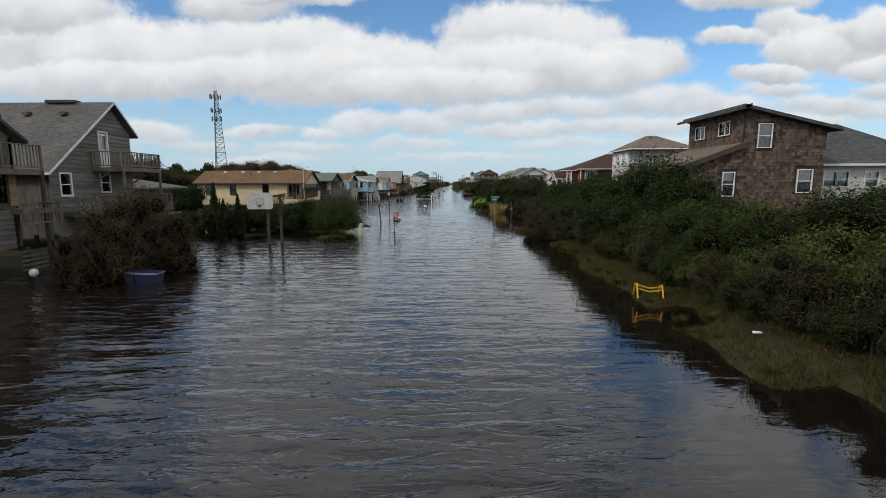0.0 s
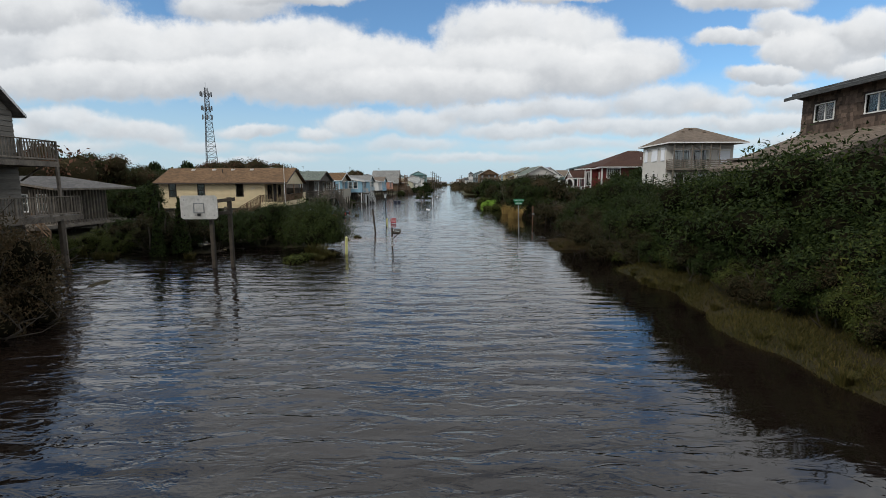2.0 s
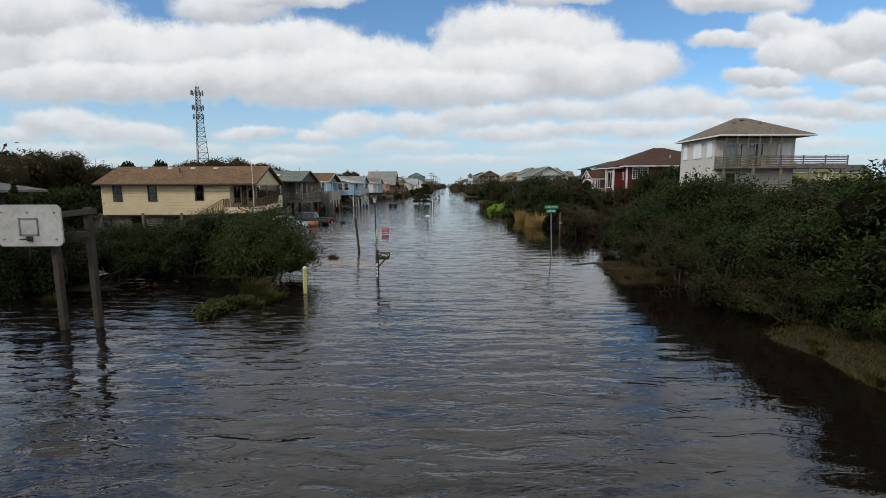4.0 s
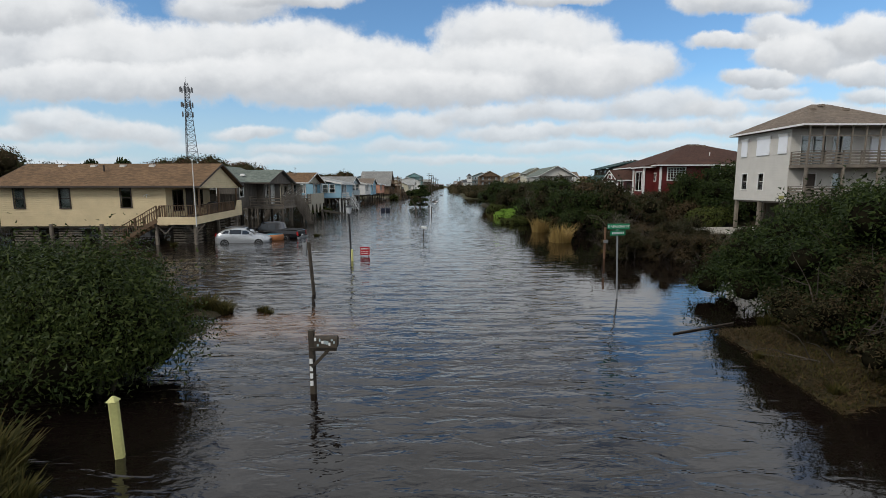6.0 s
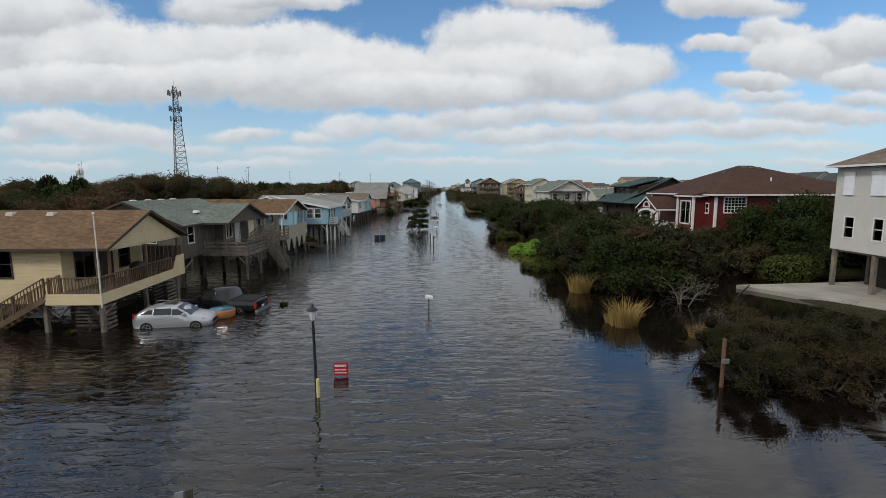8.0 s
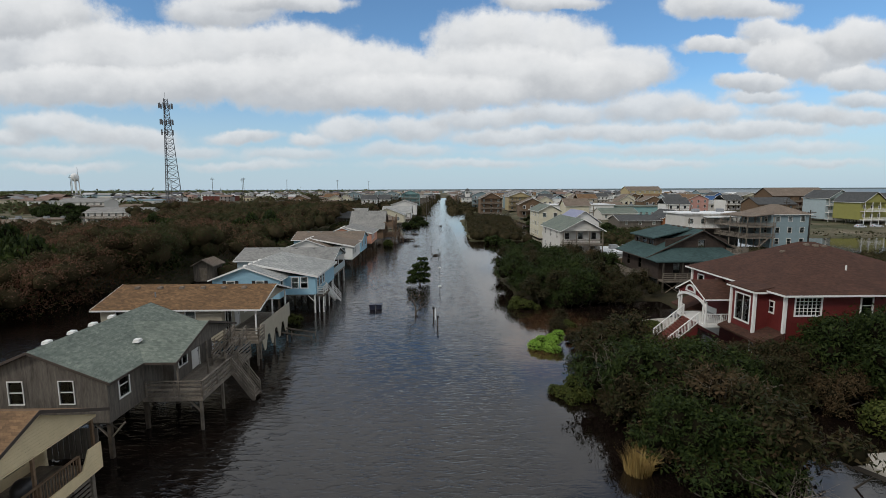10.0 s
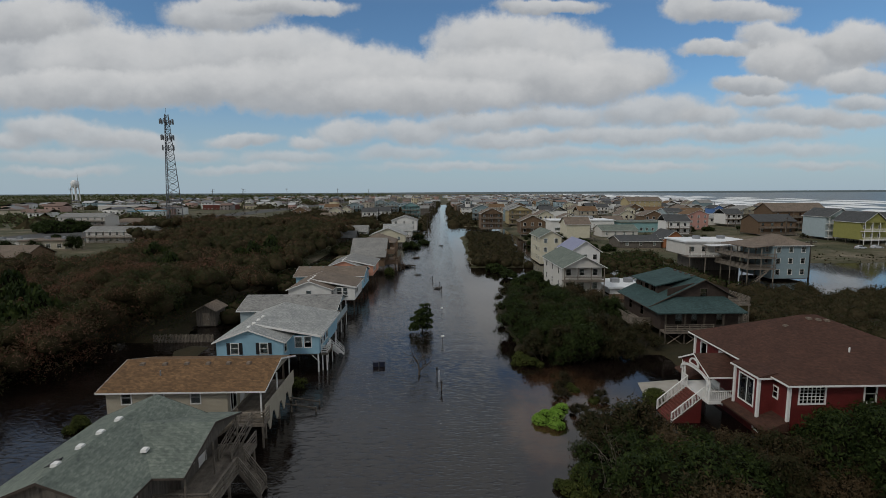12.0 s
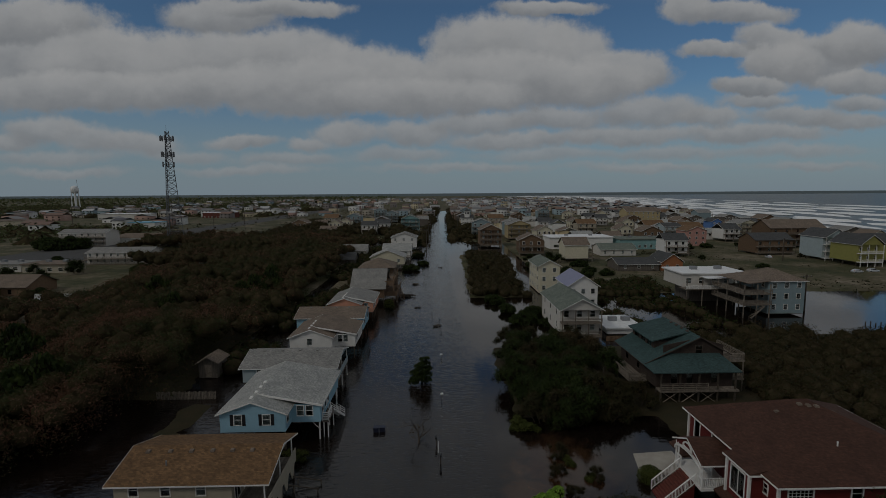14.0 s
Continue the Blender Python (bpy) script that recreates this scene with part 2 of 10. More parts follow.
def shingles(name, col, col2, rough=0.9):
    """Asphalt shingles: courses by height, tabs of two tones."""
    m, t, b = base_mat(name)
    geo = t.nodes.new("ShaderNodeNewGeometry")
    s = t.nodes.new("ShaderNodeSeparateXYZ")
    wire(t, geo.outputs["Position"], s.inputs[0])
    k = t.nodes.new("ShaderNodeCombineXYZ")
    wire(t, math_node(t, "ADD", s.outputs[0], s.outputs[1]), k.inputs[0])
    wire(t, math_node(t, "MULTIPLY", s.outputs[2], 2.2), k.inputs[1])
    br = t.nodes.new("ShaderNodeTexBrick")
    for key, v in (("Scale", 1.0), ("Mortar Size", 0.004), ("Brick Width", 0.29), ("Row Height", 0.13), ("Bias", 0.0)):
        br.inputs[key].default_value = v
    br.inputs["Color1"].default_value, br.inputs["Color2"].default_value = (*col, 1), (*col2, 1)
    br.inputs["Mortar"].default_value = (*scaled(col2, 0.78), 1)
    wire(t, k.outputs[0], br.inputs["Vector"])
    n1 = noise_node(t, geo.outputs["Position"], 0.5, 4)
    n2 = noise_node(t, geo.outputs["Position"], 30, 2)
    c = mix_col(t, 1.0, br.outputs[0], ramp_node(t, n1.outputs[0], [(0.3, (0.82, 0.82, 0.82)), (0.7, (1.12, 1.1, 1.08))]), "MULTIPLY")
    n3 = noise_node(t, vec_node(t, "MULTIPLY", geo.outputs["Position"], (1.0, 1.0, 3.0)), 3.5, 4, 0.65)
    c = mix_col(t, 1.0, c, ramp_node(t, n3.outputs[0], [(0.34, (0.74, 0.74, 0.74)), (0.66, (1.14, 1.13, 1.1))]), "MULTIPLY")
    wire(t, c, b.inputs["Base Color"])
    b.inputs["Roughness"].default_value = rough
    b.inputs["Specular IOR Level"].default_value = 0.2
    bp = t.nodes.new("ShaderNodeBump")
    bp.inputs["Strength"].default_value, bp.inputs["Distance"].default_value = 0.4, 0.012
    wire(t, math_node(t, "SUBTRACT", n2.outputs[0], br.outputs["Fac"]), bp.inputs["Height"])
    wire(t, bp.outputs[0], b.inputs["Normal"])
    return m


def foliage(name, tones, rough=0.6, drift=0.35, patchy=False):
    """Leaves: a tone for each leaf, a drift over the plant, some light through them."""
    m, t, b = base_mat(name)
    geo = t.nodes.new("ShaderNodeNewGeometry")
    n1 = noise_node(t, geo.outputs["Position"], drift, 3)
    far = span(t, n1.outputs[0], 0.36, 0.64) if patchy else n1.outputs[0]
    f = math_node(t, "ADD", math_node(t, "MULTIPLY", geo.outputs["Random Per Island"], 0.42 if patchy else 0.55), math_node(t, "MULTIPLY", far, 0.58 if patchy else 0.5))
    k = len(tones) - 1
    c = ramp_node(t, f, [(0.12 + 0.76 * i / k, tone) for i, tone in enumerate(tones)])
    wire(t, c, b.inputs["Base Color"])
    b.inputs["Roughness"].default_value = rough
    b.inputs["Specular IOR Level"].default_value = 0.1
    tr = t.nodes.new("ShaderNodeBsdfTranslucent")
    wire(t, c, tr.inputs["Color"])
    mx = t.nodes.new("ShaderNodeMixShader")
    mx.inputs[0].default_value = 0.22
    wire(t, b.outputs[0], mx.inputs[1])
    wire(t, tr.outputs[0], mx.inputs[2])
    wire(t, mx.outputs[0], t.nodes["Material Output"].inputs["Surface"])
    return m


def glass(name, tint=(0.75, 0.8, 0.82)):
    """A thin pane: clear, with the mirror of glass on it."""
    m, t, b = base_mat(name)
    fr = t.nodes.new("ShaderNodeFresnel")
    fr.inputs[0].default_value = 1.5
    gl = t.nodes.new("ShaderNodeBsdfGlossy")
    gl.inputs["Roughness"].default_value = 0.03
    tp = t.nodes.new("ShaderNodeBsdfTransparent")
    tp.inputs[0].default_value = (*tint, 1)
    mx = t.nodes.new("ShaderNodeMixShader")
    wire(t, math_node(t, "ADD", fr.outputs[0], 0.06), mx.inputs[0])
    wire(t, tp.outputs[0], mx.inputs[1])
    wire(t, gl.outputs[0], mx.inputs[2])
    wire(t, mx.outputs[0], t.nodes["Material Output"].inputs["Surface"])
    return m


def water_mat(name, shallow, deep, ripple, strength, rough=0.05, bars=(), ior=1.52, lee=0.0, crestk=0.0):
    """Water; bars: places where the ground lies just under it (x, y, half sizes, how much)."""
    m, t, b = base_mat(name)
    geo = t.nodes.new("ShaderNodeNewGeometry")
    n0 = noise_node(t, geo.outputs["Position"], 0.06, 3)
    c = ramp_node(t, n0.outputs[0], [(0.4, deep), (0.68, shallow)])
    for x, y, rx, ry, k in bars:
        d = vec_node(t, "MULTIPLY", vec_node(t, "SUBTRACT", geo.outputs["Position"], (x, y, 0)), (1 / rx, 1 / ry, 0))
        wob = noise_node(t, geo.outputs["Position"], 0.5, 4, 0.6)
        f = math_node(t, "ADD", math_node(t, "SUBTRACT", 1.0, vec_node(t, "LENGTH", d)), math_node(t, "MULTIPLY", math_node(t, "SUBTRACT", wob.outputs[0], 0.5), 1.6))
        c = mix_col(t, span(t, f, -0.05, 0.7, 0.0, k), c, (0.105, 0.052, 0.024))
    wire(t, c, b.inputs["Base Color"])
    b.inputs["Roughness"].default_value = rough
    b.inputs["IOR"].default_value = ior
    p1 = vec_node(t, "MULTIPLY", geo.outputs["Position"], (0.62 * ripple, 1.7 * ripple, 1))
    p2 = vec_node(t, "MULTIPLY", geo.outputs["Position"], (1.6 * ripple, 3.4 * ripple, 1))
    p3 = vec_node(t, "MULTIPLY", geo.outputs["Position"], (0.10, 0.16, 1))
    a, bq, gust = noise_node(t, p1, 1.0, 3, 0.5, 0.6), noise_node(t, p2, 1.0, 2, 0.5, 0.3), noise_node(t, p3, 1.0, 2)
    crest = math_node(t, "SUBTRACT", 1.0, math_node(t, "ABSOLUTE", math_node(t, "MULTIPLY_ADD", a.outputs[0], 2.0, -1.0)))
    h = math_node(t, "ADD", math_node(t, "MULTIPLY_ADD", crest, crestk, a.outputs[0]), math_node(t, "MULTIPLY", bq.outputs[0], 0.24))
    h = math_node(t, "MULTIPLY", h, math_node(t, "ADD", gust.outputs[0], 0.35))
    if lee:
        s = t.nodes.new("ShaderNodeSeparateXYZ")
        wire(t, geo.outputs["Position"], s.inputs[0])
        h = math_node(t, "MULTIPLY", h, span(t, s.outputs[0], 3.4, 6.6, 1.0, lee))
    bp = t.nodes.new("ShaderNodeBump")
    bp.inputs["Strength"].default_value, bp.inputs["Distance"].default_value = 1.0, strength
    wire(t, h, bp.inputs["Height"])
    wire(t, bp.outputs[0], b.inputs["Normal"])
    return m


MATS = dict(
    water=water_mat("flood_water", (0.012, 0.0076, 0.0058), (0.006, 0.0041, 0.0034), 1.8, 0.05, 0.03,
                    [(-4.2, 41.6, 3.2, 2.2, 1.0), (7.6, 88, 3.0, 9.0, 0.45), (12.5, 95, 6.0, 8.0, 0.4)], lee=0.12, crestk=0.5, ior=1.62),
    sea=water_mat("sea_water", (0.075, 0.088, 0.080), (0.040, 0.055, 0.055), 0.12, 0.9, 0.3, ior=1.25),
    foam=surface("sea_foam", (0.82, 0.83, 0.82), rough=0.9, var=0.1),
    soil=lot_soil("sandy_soil", (0.040, 0.029, 0.013), (0.020, 0.021, 0.008), scale=0.5, fine=6.0, bump=0.7, dist=0.05, rough=0.95),
    sand=surface("beach_sand", (0.48, 0.42, 0.33), (0.33, 0.28, 0.20), scale=0.2, fine=12, rough=0.95),
    concrete=surface("pale_concrete", (0.42, 0.39, 0.34), (0.27, 0.25, 0.21), scale=0.6, fine=18, rough=0.9),
    asphalt=surface("asphalt", (0.085, 0.083, 0.08), (0.05, 0.05, 0.05), rough=0.9),
    cream=surface("cream_siding", (0.63, 0.51, 0.31), var=0.12, rough=0.6, lap=0.14, bump=1.0, dist=0.03),
    tan=surface("tan_siding", (0.40, 0.36, 0.28), var=0.10, rough=0.65, lap=0.115, bump=0.6, dist=0.012),
    skyblue=surface("light_blue_siding", (0.28, 0.47, 0.58), var=0.08, rough=0.6, lap=0.115, bump=0.6, dist=0.012),
    paleblue=surface("pale_blue_grey_siding", (0.36, 0.43, 0.45), var=0.10, rough=0.65, lap=0.115, bump=0.6, dist=0.012),
    white=surface("white_siding", (0.70, 0.69, 0.66), var=0.07, rough=0.6, lap=0.13, bump=0.6, dist=0.012),
    offwhite=surface("off_white_siding", (0.58, 0.555, 0.51), var=0.08, rough=0.65, lap=0.13, bump=0.6, dist=0.012),
    peach=surface("peach_siding", (0.62, 0.30, 0.20), var=0.10, rough=0.65, lap=0.115, bump=0.6, dist=0.012),
    red=surface("barn_red_siding", (0.125, 0.02, 0.018), var=0.2, rough=0.55, lap=0.14, bump=0.6, dist=0.012),
    teal=surface("teal_siding", (0.22, 0.38, 0.38), var=0.1, rough=0.65, lap=0.13, bump=0.6, dist=0.012),
    slate=surface("blue_grey_siding", (0.22, 0.29, 0.31), var=0.1, rough=0.65, lap=0.13, bump=0.6, dist=0.012),
    lime=surface("yellow_green_siding", (0.27, 0.26, 0.08), var=0.1, rough=0.65, lap=0.13, bump=0.6, dist=0.012),
    greyboard=surface("weathered_grey_boards", (0.165, 0.145, 0.122), (0.07, 0.061, 0.053), scale=2.0, fine=9, stretch=(3.2, 3.2, 0.35), rough=0.9, lap=0.2, upright=True, bump=0.6, dist=0.015),
    greylap=surface("weathered_grey_lap_boards", (0.235, 0.215, 0.185), (0.115, 0.105, 0.092), scale=1.0, fine=7, stretch=(0.5, 0.5, 4.0), rough=0.9, spread=0.2),
    olddeck=surface("grey_weathered_timber", (0.24, 0.205, 0.165), (0.10, 0.085, 0.07), scale=2.0, fine=14, stretch=(1, 1, 0.6), rough=0.9, spread=0.2),
    timber=surface("brown_timber", (0.20, 0.13, 0.08), (0.10, 0.065, 0.04), scale=2.0, fine=14, rough=0.85, spread=0.2),
    darkpost=surface("dark_wet_timber", (0.085, 0.068, 0.05), (0.035, 0.03, 0.025), scale=3, fine=18, rough=0.75, spread=0.15),
    shake=surface("brown_cedar_shake", (0.135, 0.097, 0.074), (0.075, 0.054, 0.042), scale=2.2, fine=20, rough=0.9, spread=0.5),
    shakewall=surface("brown_shake_backing", (0.055, 0.040, 0.032), (0.03, 0.022, 0.018), scale=2.0, fine=12, lap=0.2, bump=0.8, dist=0.02, rough=0.9),
    trim=surface("white_trim_paint", (0.76, 0.75, 0.72), var=0.08, rough=0.5),
    darktrim=surface("dark_brown_trim", (0.07, 0.055, 0.045), var=0.2, rough=0.7),
    black=surface("black_paint", (0.02, 0.02, 0.022), var=0.2, rough=0.4, spec=0.5),
    iron=surface("galvanised_steel", (0.26, 0.27, 0.28), var=0.2, rough=0.5, metal=0.3),
    blind=surface("white_blinds", (0.68, 0.66, 0.6), var=0.08, rough=0.8, lap=0.05, bump=0.4),
    shutterw=surface("white_storm_shutter", (0.80, 0.82, 0.86), var=0.05, rough=0.5, lap=0.08, bump=0.5),
    inside=surface("dim_room_paint", (0.16, 0.14, 0.12), var=0.2, rough=0.9),
    pane=glass("window_glass"),
    roof_brown=shingles("brown_shingles", (0.215, 0.133, 0.074), (0.142, 0.09, 0.053)),
    roof_orange=shingles("orange_brown_shingles", (0.21, 0.125, 0.064), (0.13, 0.078, 0.042)),
    roof_green=shingles("grey_green_shingles", (0.195, 0.225, 0.195), (0.135, 0.162, 0.142)),
    roof_grey=shingles("grey_shingles", (0.30, 0.30, 0.29), (0.22, 0.22, 0.215)),
    roof_pale=shingles("pale_grey_shingles", (0.40, 0.41, 0.40), (0.31, 0.32, 0.315)),
    roof_taupe=shingles("taupe_shingles", (0.225, 0.18, 0.145), (0.16, 0.13, 0.105)),
    roof_red=shingles("red_brown_shingles", (0.085, 0.042, 0.030), (0.066, 0.034, 0.025)),
    roof_teal=shingles("dark_green_shingles", (0.055, 0.10, 0.10), (0.04, 0.07, 0.072)),
    roof_slate=shingles("weathered_dark_grey_shingles", (0.15, 0.145, 0.14), (0.105, 0.10, 0.098)),
    roof_dark=shingles("charcoal_shingles", (0.10, 0.105, 0.11), (0.065, 0.068, 0.07)),
    flatroof=surface("white_membrane_roof", (0.74, 0.75, 0.75), var=0.12, rough=0.7),
    # lumps within thicket crowns, coloured darker than the leaves to suggest shade
    thicket_core=surface("shaded_thicket_core", (0.066, 0.050, 0.030), (0.030, 0.030, 0.014), scale=0.9, fine=7, bump=1.0, dist=0.12, rough=1.0, spec=0.0),
    bark=surface("shrub_bark", (0.085, 0.07, 0.055), (0.04, 0.034, 0.028), scale=4, fine=30, rough=0.95),
    deadwood=surface("bleached_dead_wood", (0.25, 0.21, 0.17), (0.13, 0.11, 0.09), scale=4, fine=30, rough=0.95),
    leaf=foliage("myrtle_leaves", [(0.011, 0.019, 0.006), (0.023, 0.037, 0.010), (0.053, 0.071, 0.017)]),
    # near-black core colour stands for the shade inside a crown
    inner=surface("shaded_crown_core", (0.016, 0.014, 0.008), (0.008, 0.008, 0.005), scale=6, fine=40, rough=1.0, spec=0.0),
    leaf_b=foliage("light_green_leaves", [(0.028, 0.040, 0.010), (0.058, 0.074, 0.018), (0.125, 0.135, 0.034)]),
    leaf_glossy=foliage("glossy_bush_leaves", [(0.016, 0.027, 0.008), (0.034, 0.050, 0.013), (0.080, 0.100, 0.026)], rough=0.45),
    leaf_br=foliage("salt_burnt_leaves", [(0.036, 0.032, 0.016), (0.068, 0.050, 0.025), (0.115, 0.072, 0.038)]),
    leaf_scrub=foliage("mixed_scrub_leaves", [(0.014, 0.021, 0.008), (0.028, 0.033, 0.012), (0.050, 0.040, 0.019), (0.070, 0.045, 0.025)]),
    leaf_field=foliage("thicket_leaves", [(0.024, 0.036, 0.013), (0.048, 0.058, 0.020), (0.086, 0.058, 0.032), (0.165, 0.080, 0.052)], drift=0.07, patchy=True),
    leaf_lime=foliage("bright_green_leaves", [(0.10, 0.22, 0.025), (0.20, 0.36, 0.05), (0.32, 0.46, 0.09)]),
    leaf_far=foliage("far_wood_leaves", [(0.045, 0.062, 0.028), (0.085, 0.10, 0.042), (0.13, 0.13, 0.06)]),
    straw=foliage("dry_straw_grass", [(0.20, 0.13, 0.045), (0.36, 0.25, 0.09), (0.50, 0.37, 0.15)]),
    grass=foliage("wet_green_grass", [(0.024, 0.027, 0.008), (0.055, 0.052, 0.015), (0.13, 0.10, 0.032)]),
)


# ---------- building helpers ----------
class Acc:
    """Collects boxes, beams and faces for one mesh."""

    def __init__(self):
        self.v, self.f = [], []

    def face(self, *pts):
        n = len(self.v)
        self.v += [tuple(p) for p in pts]
        self.f.append(tuple(range(n, n + len(pts))))
        return self

    def hexa(self, c):
        n = len(self.v)
        self.v += [tuple(p) for p in c]
        for q in ((0, 3, 2, 1), (4, 5, 6, 7), (0, 1, 5, 4), (1, 2, 6, 5), (2, 3, 7, 6), (3, 0, 4, 7)):
            self.f.append(tuple(n + i for i in q))
        return self

    def weld(self):
        """Join corners that lie in one place."""
        at, v = {}, []
        for p in self.v:
            k = tuple(round(c, 4) for c in p)
            if k not in at:
                at[k] = len(v)
                v.append(p)
        self.f = [tuple(at[tuple(round(c, 4) for c in self.v[i])] for i in f) for f in self.f]
        self.v = v
        return self

    def box(self, x0, y0, z0, x1, y1, z1):
        return self.hexa([(x0, y0, z0), (x1, y0, z0), (x1, y1, z0), (x0, y1, z0), (x0, y0, z1), (x1, y0, z1), (x1, y1, z1), (x0, y1, z1)])

    def beam(self, p, q, w, h):
        p, q = Vector(p), Vector(q)
        d = (q - p).normalized()
        s = d.cross(Vector((0, 0, 1)))
        s = s.normalized() if s.length > 1e-3 else Vector((1, 0, 0))
        u = s.cross(d).normalized()
        s, u = s * w / 2, u * h / 2
        return self.hexa([p - s - u, p + s - u, p + s + u, p - s + u, q - s - u, q + s - u, q + s + u, q - s + u])

    def tube(self, p, q, r0, r1, n=8, caps=True):
        p, q = Vector(p), Vector(q)
        d = (q - p).normalized()
        s = d.orthogonal().normalized()
        u = d.cross(s)
        k = len(self.v)
        for c, r in ((p, r0), (q, r1)):
            for i in range(n):
                a = 2 * math.pi * i / n
                self.v.append(tuple(c + (s * math.cos(a) + u * math.sin(a)) * r))
        for i in range(n):
            j = (i + 1) % n
            self.f.append((k + i, k + j, k + n + j, k + n + i))
        if caps:
            self.f.append(tuple(k + i for i in reversed(range(n))))
            self.f.append(tuple(k + n + i for i in range(n)))
        return self

    def lathe(self, c, prof, n=16):
        k = len(self.v)
        for r, z in prof:
            for i in range(n):
                a = 2 * math.pi * i / n
                self.v.append((c[0] + r * math.cos(a), c[1] + r * math.sin(a), c[2] + z))
        for row in range(len(prof) - 1):
            for i in range(n):
                j = (i + 1) % n
                self.f.append((k + row * n + i, k + row * n + j, k + (row + 1) * n + j, k + (row + 1) * n + i))
        self.f.append(tuple(k + i for i in reversed(range(n))))
        self.f.append(tuple(k + (len(prof) - 1) * n + i for i in range(n)))
        return self


def spot(ob):
    """Where a thing or a part of it stands."""
    p = Vector((0, 0, 0))
    while ob:
        p += ob.location
        ob = ob.parent
    return p


def thing(name, label, category, at, group="", kind=""):
    e = new(name)
    e.empty_display_size = 0.3
    e.location = at
    return tagged(e, label, category, group, kind)


def make_mesh(name, verts, faces, material, smooth=False):
    me = bpy.data.meshes.new(name)
    me.from_pydata([tuple(v) for v in verts], [], faces)
    if smooth:
        me.polygons.foreach_set("use_smooth", [True] * len(me.polygons))
    me.materials.append(material)
    me.update()
    return me


def part(name, acc, material, parent, label="", smooth=False):
    """One mesh under a thing or a part."""
    c = np.mean(np.array(acc.v), axis=0)
    me = make_mesh(name, np.array(acc.v) - c, acc.f, material, smooth)
    ob = new(name, me)
    ob.parent = parent
    ob.location = Vector(c) - spot(parent)
    return tagged(ob, label)


def solo(name, acc, material, label, category, group="", kind="", smooth=False):
    """A thing that is one mesh."""
    a = np.array(acc.v)
    c = np.array([a[:, 0].mean(), a[:, 1].mean(), a[:, 2].min()])
    ob = new(name, make_mesh(name, a - c, acc.f, material, smooth))
    ob.location = c
    return tagged(ob, label, category, group, kind)


STOCK = {}


def stick(name, p, q, w, h, material, parent, label="", round_=False):
    """A straight piece of timber or rod as a part of its own; alike pieces share their mesh."""
    p, q = Vector(p), Vector(q)
    n = (q - p).length
    key = (round(n, 2), round(w, 3), round(h, 3), material.name, round_)
    if key not in STOCK:
        a = Acc()
        if round_:
            a.tube((0, 0, -n / 2), (0, 0, n / 2), w / 2, w / 2, 10)
        else:
            c = min(w, h) * 0.12
            for z in (-n / 2, n / 2):
                for x, y in ((-w / 2 + c, -h / 2), (w / 2 - c, -h / 2), (w / 2, -h / 2 + c), (w / 2, h / 2 - c), (w / 2 - c, h / 2), (-w / 2 + c, h / 2), (-w / 2, h / 2 - c), (-w / 2, -h / 2 + c)):
                    a.v.append((x, y, z))
            a.f = [(i, (i + 1) % 8, 8 + (i + 1) % 8, 8 + i) for i in range(8)] + [tuple(reversed(range(8))), tuple(range(8, 16))]
        STOCK[key] = make_mesh(name, a.v, a.f, material, False)
    ob = new(name, STOCK[key])
    ob.parent = parent
    d = (q - p).normalized()
    if abs(d.z) > 0.999:
        rot = Matrix.Identity(3)
    else:
        s = d.cross(Vector((0, 0, 1))).normalized()
        u = s.cross(d).normalized()
        rot = Matrix((s, u, d)).transposed()
        if rot.determinant() < 0:
            rot = Matrix((-s, u, d)).transposed()
    ob.matrix_basis = Matrix.LocRotScale((p + q) / 2 - spot(parent), rot.to_quaternion(), None)
    return tagged(ob, label)


def side(a, b):
    """Along a wall from a to b and out of it."""
    d = Vector((b[0] - a[0], b[1] - a[1], 0))
    n = d.length
    d.normalize()
    return d, Vector((d.y, -d.x, 0)), n


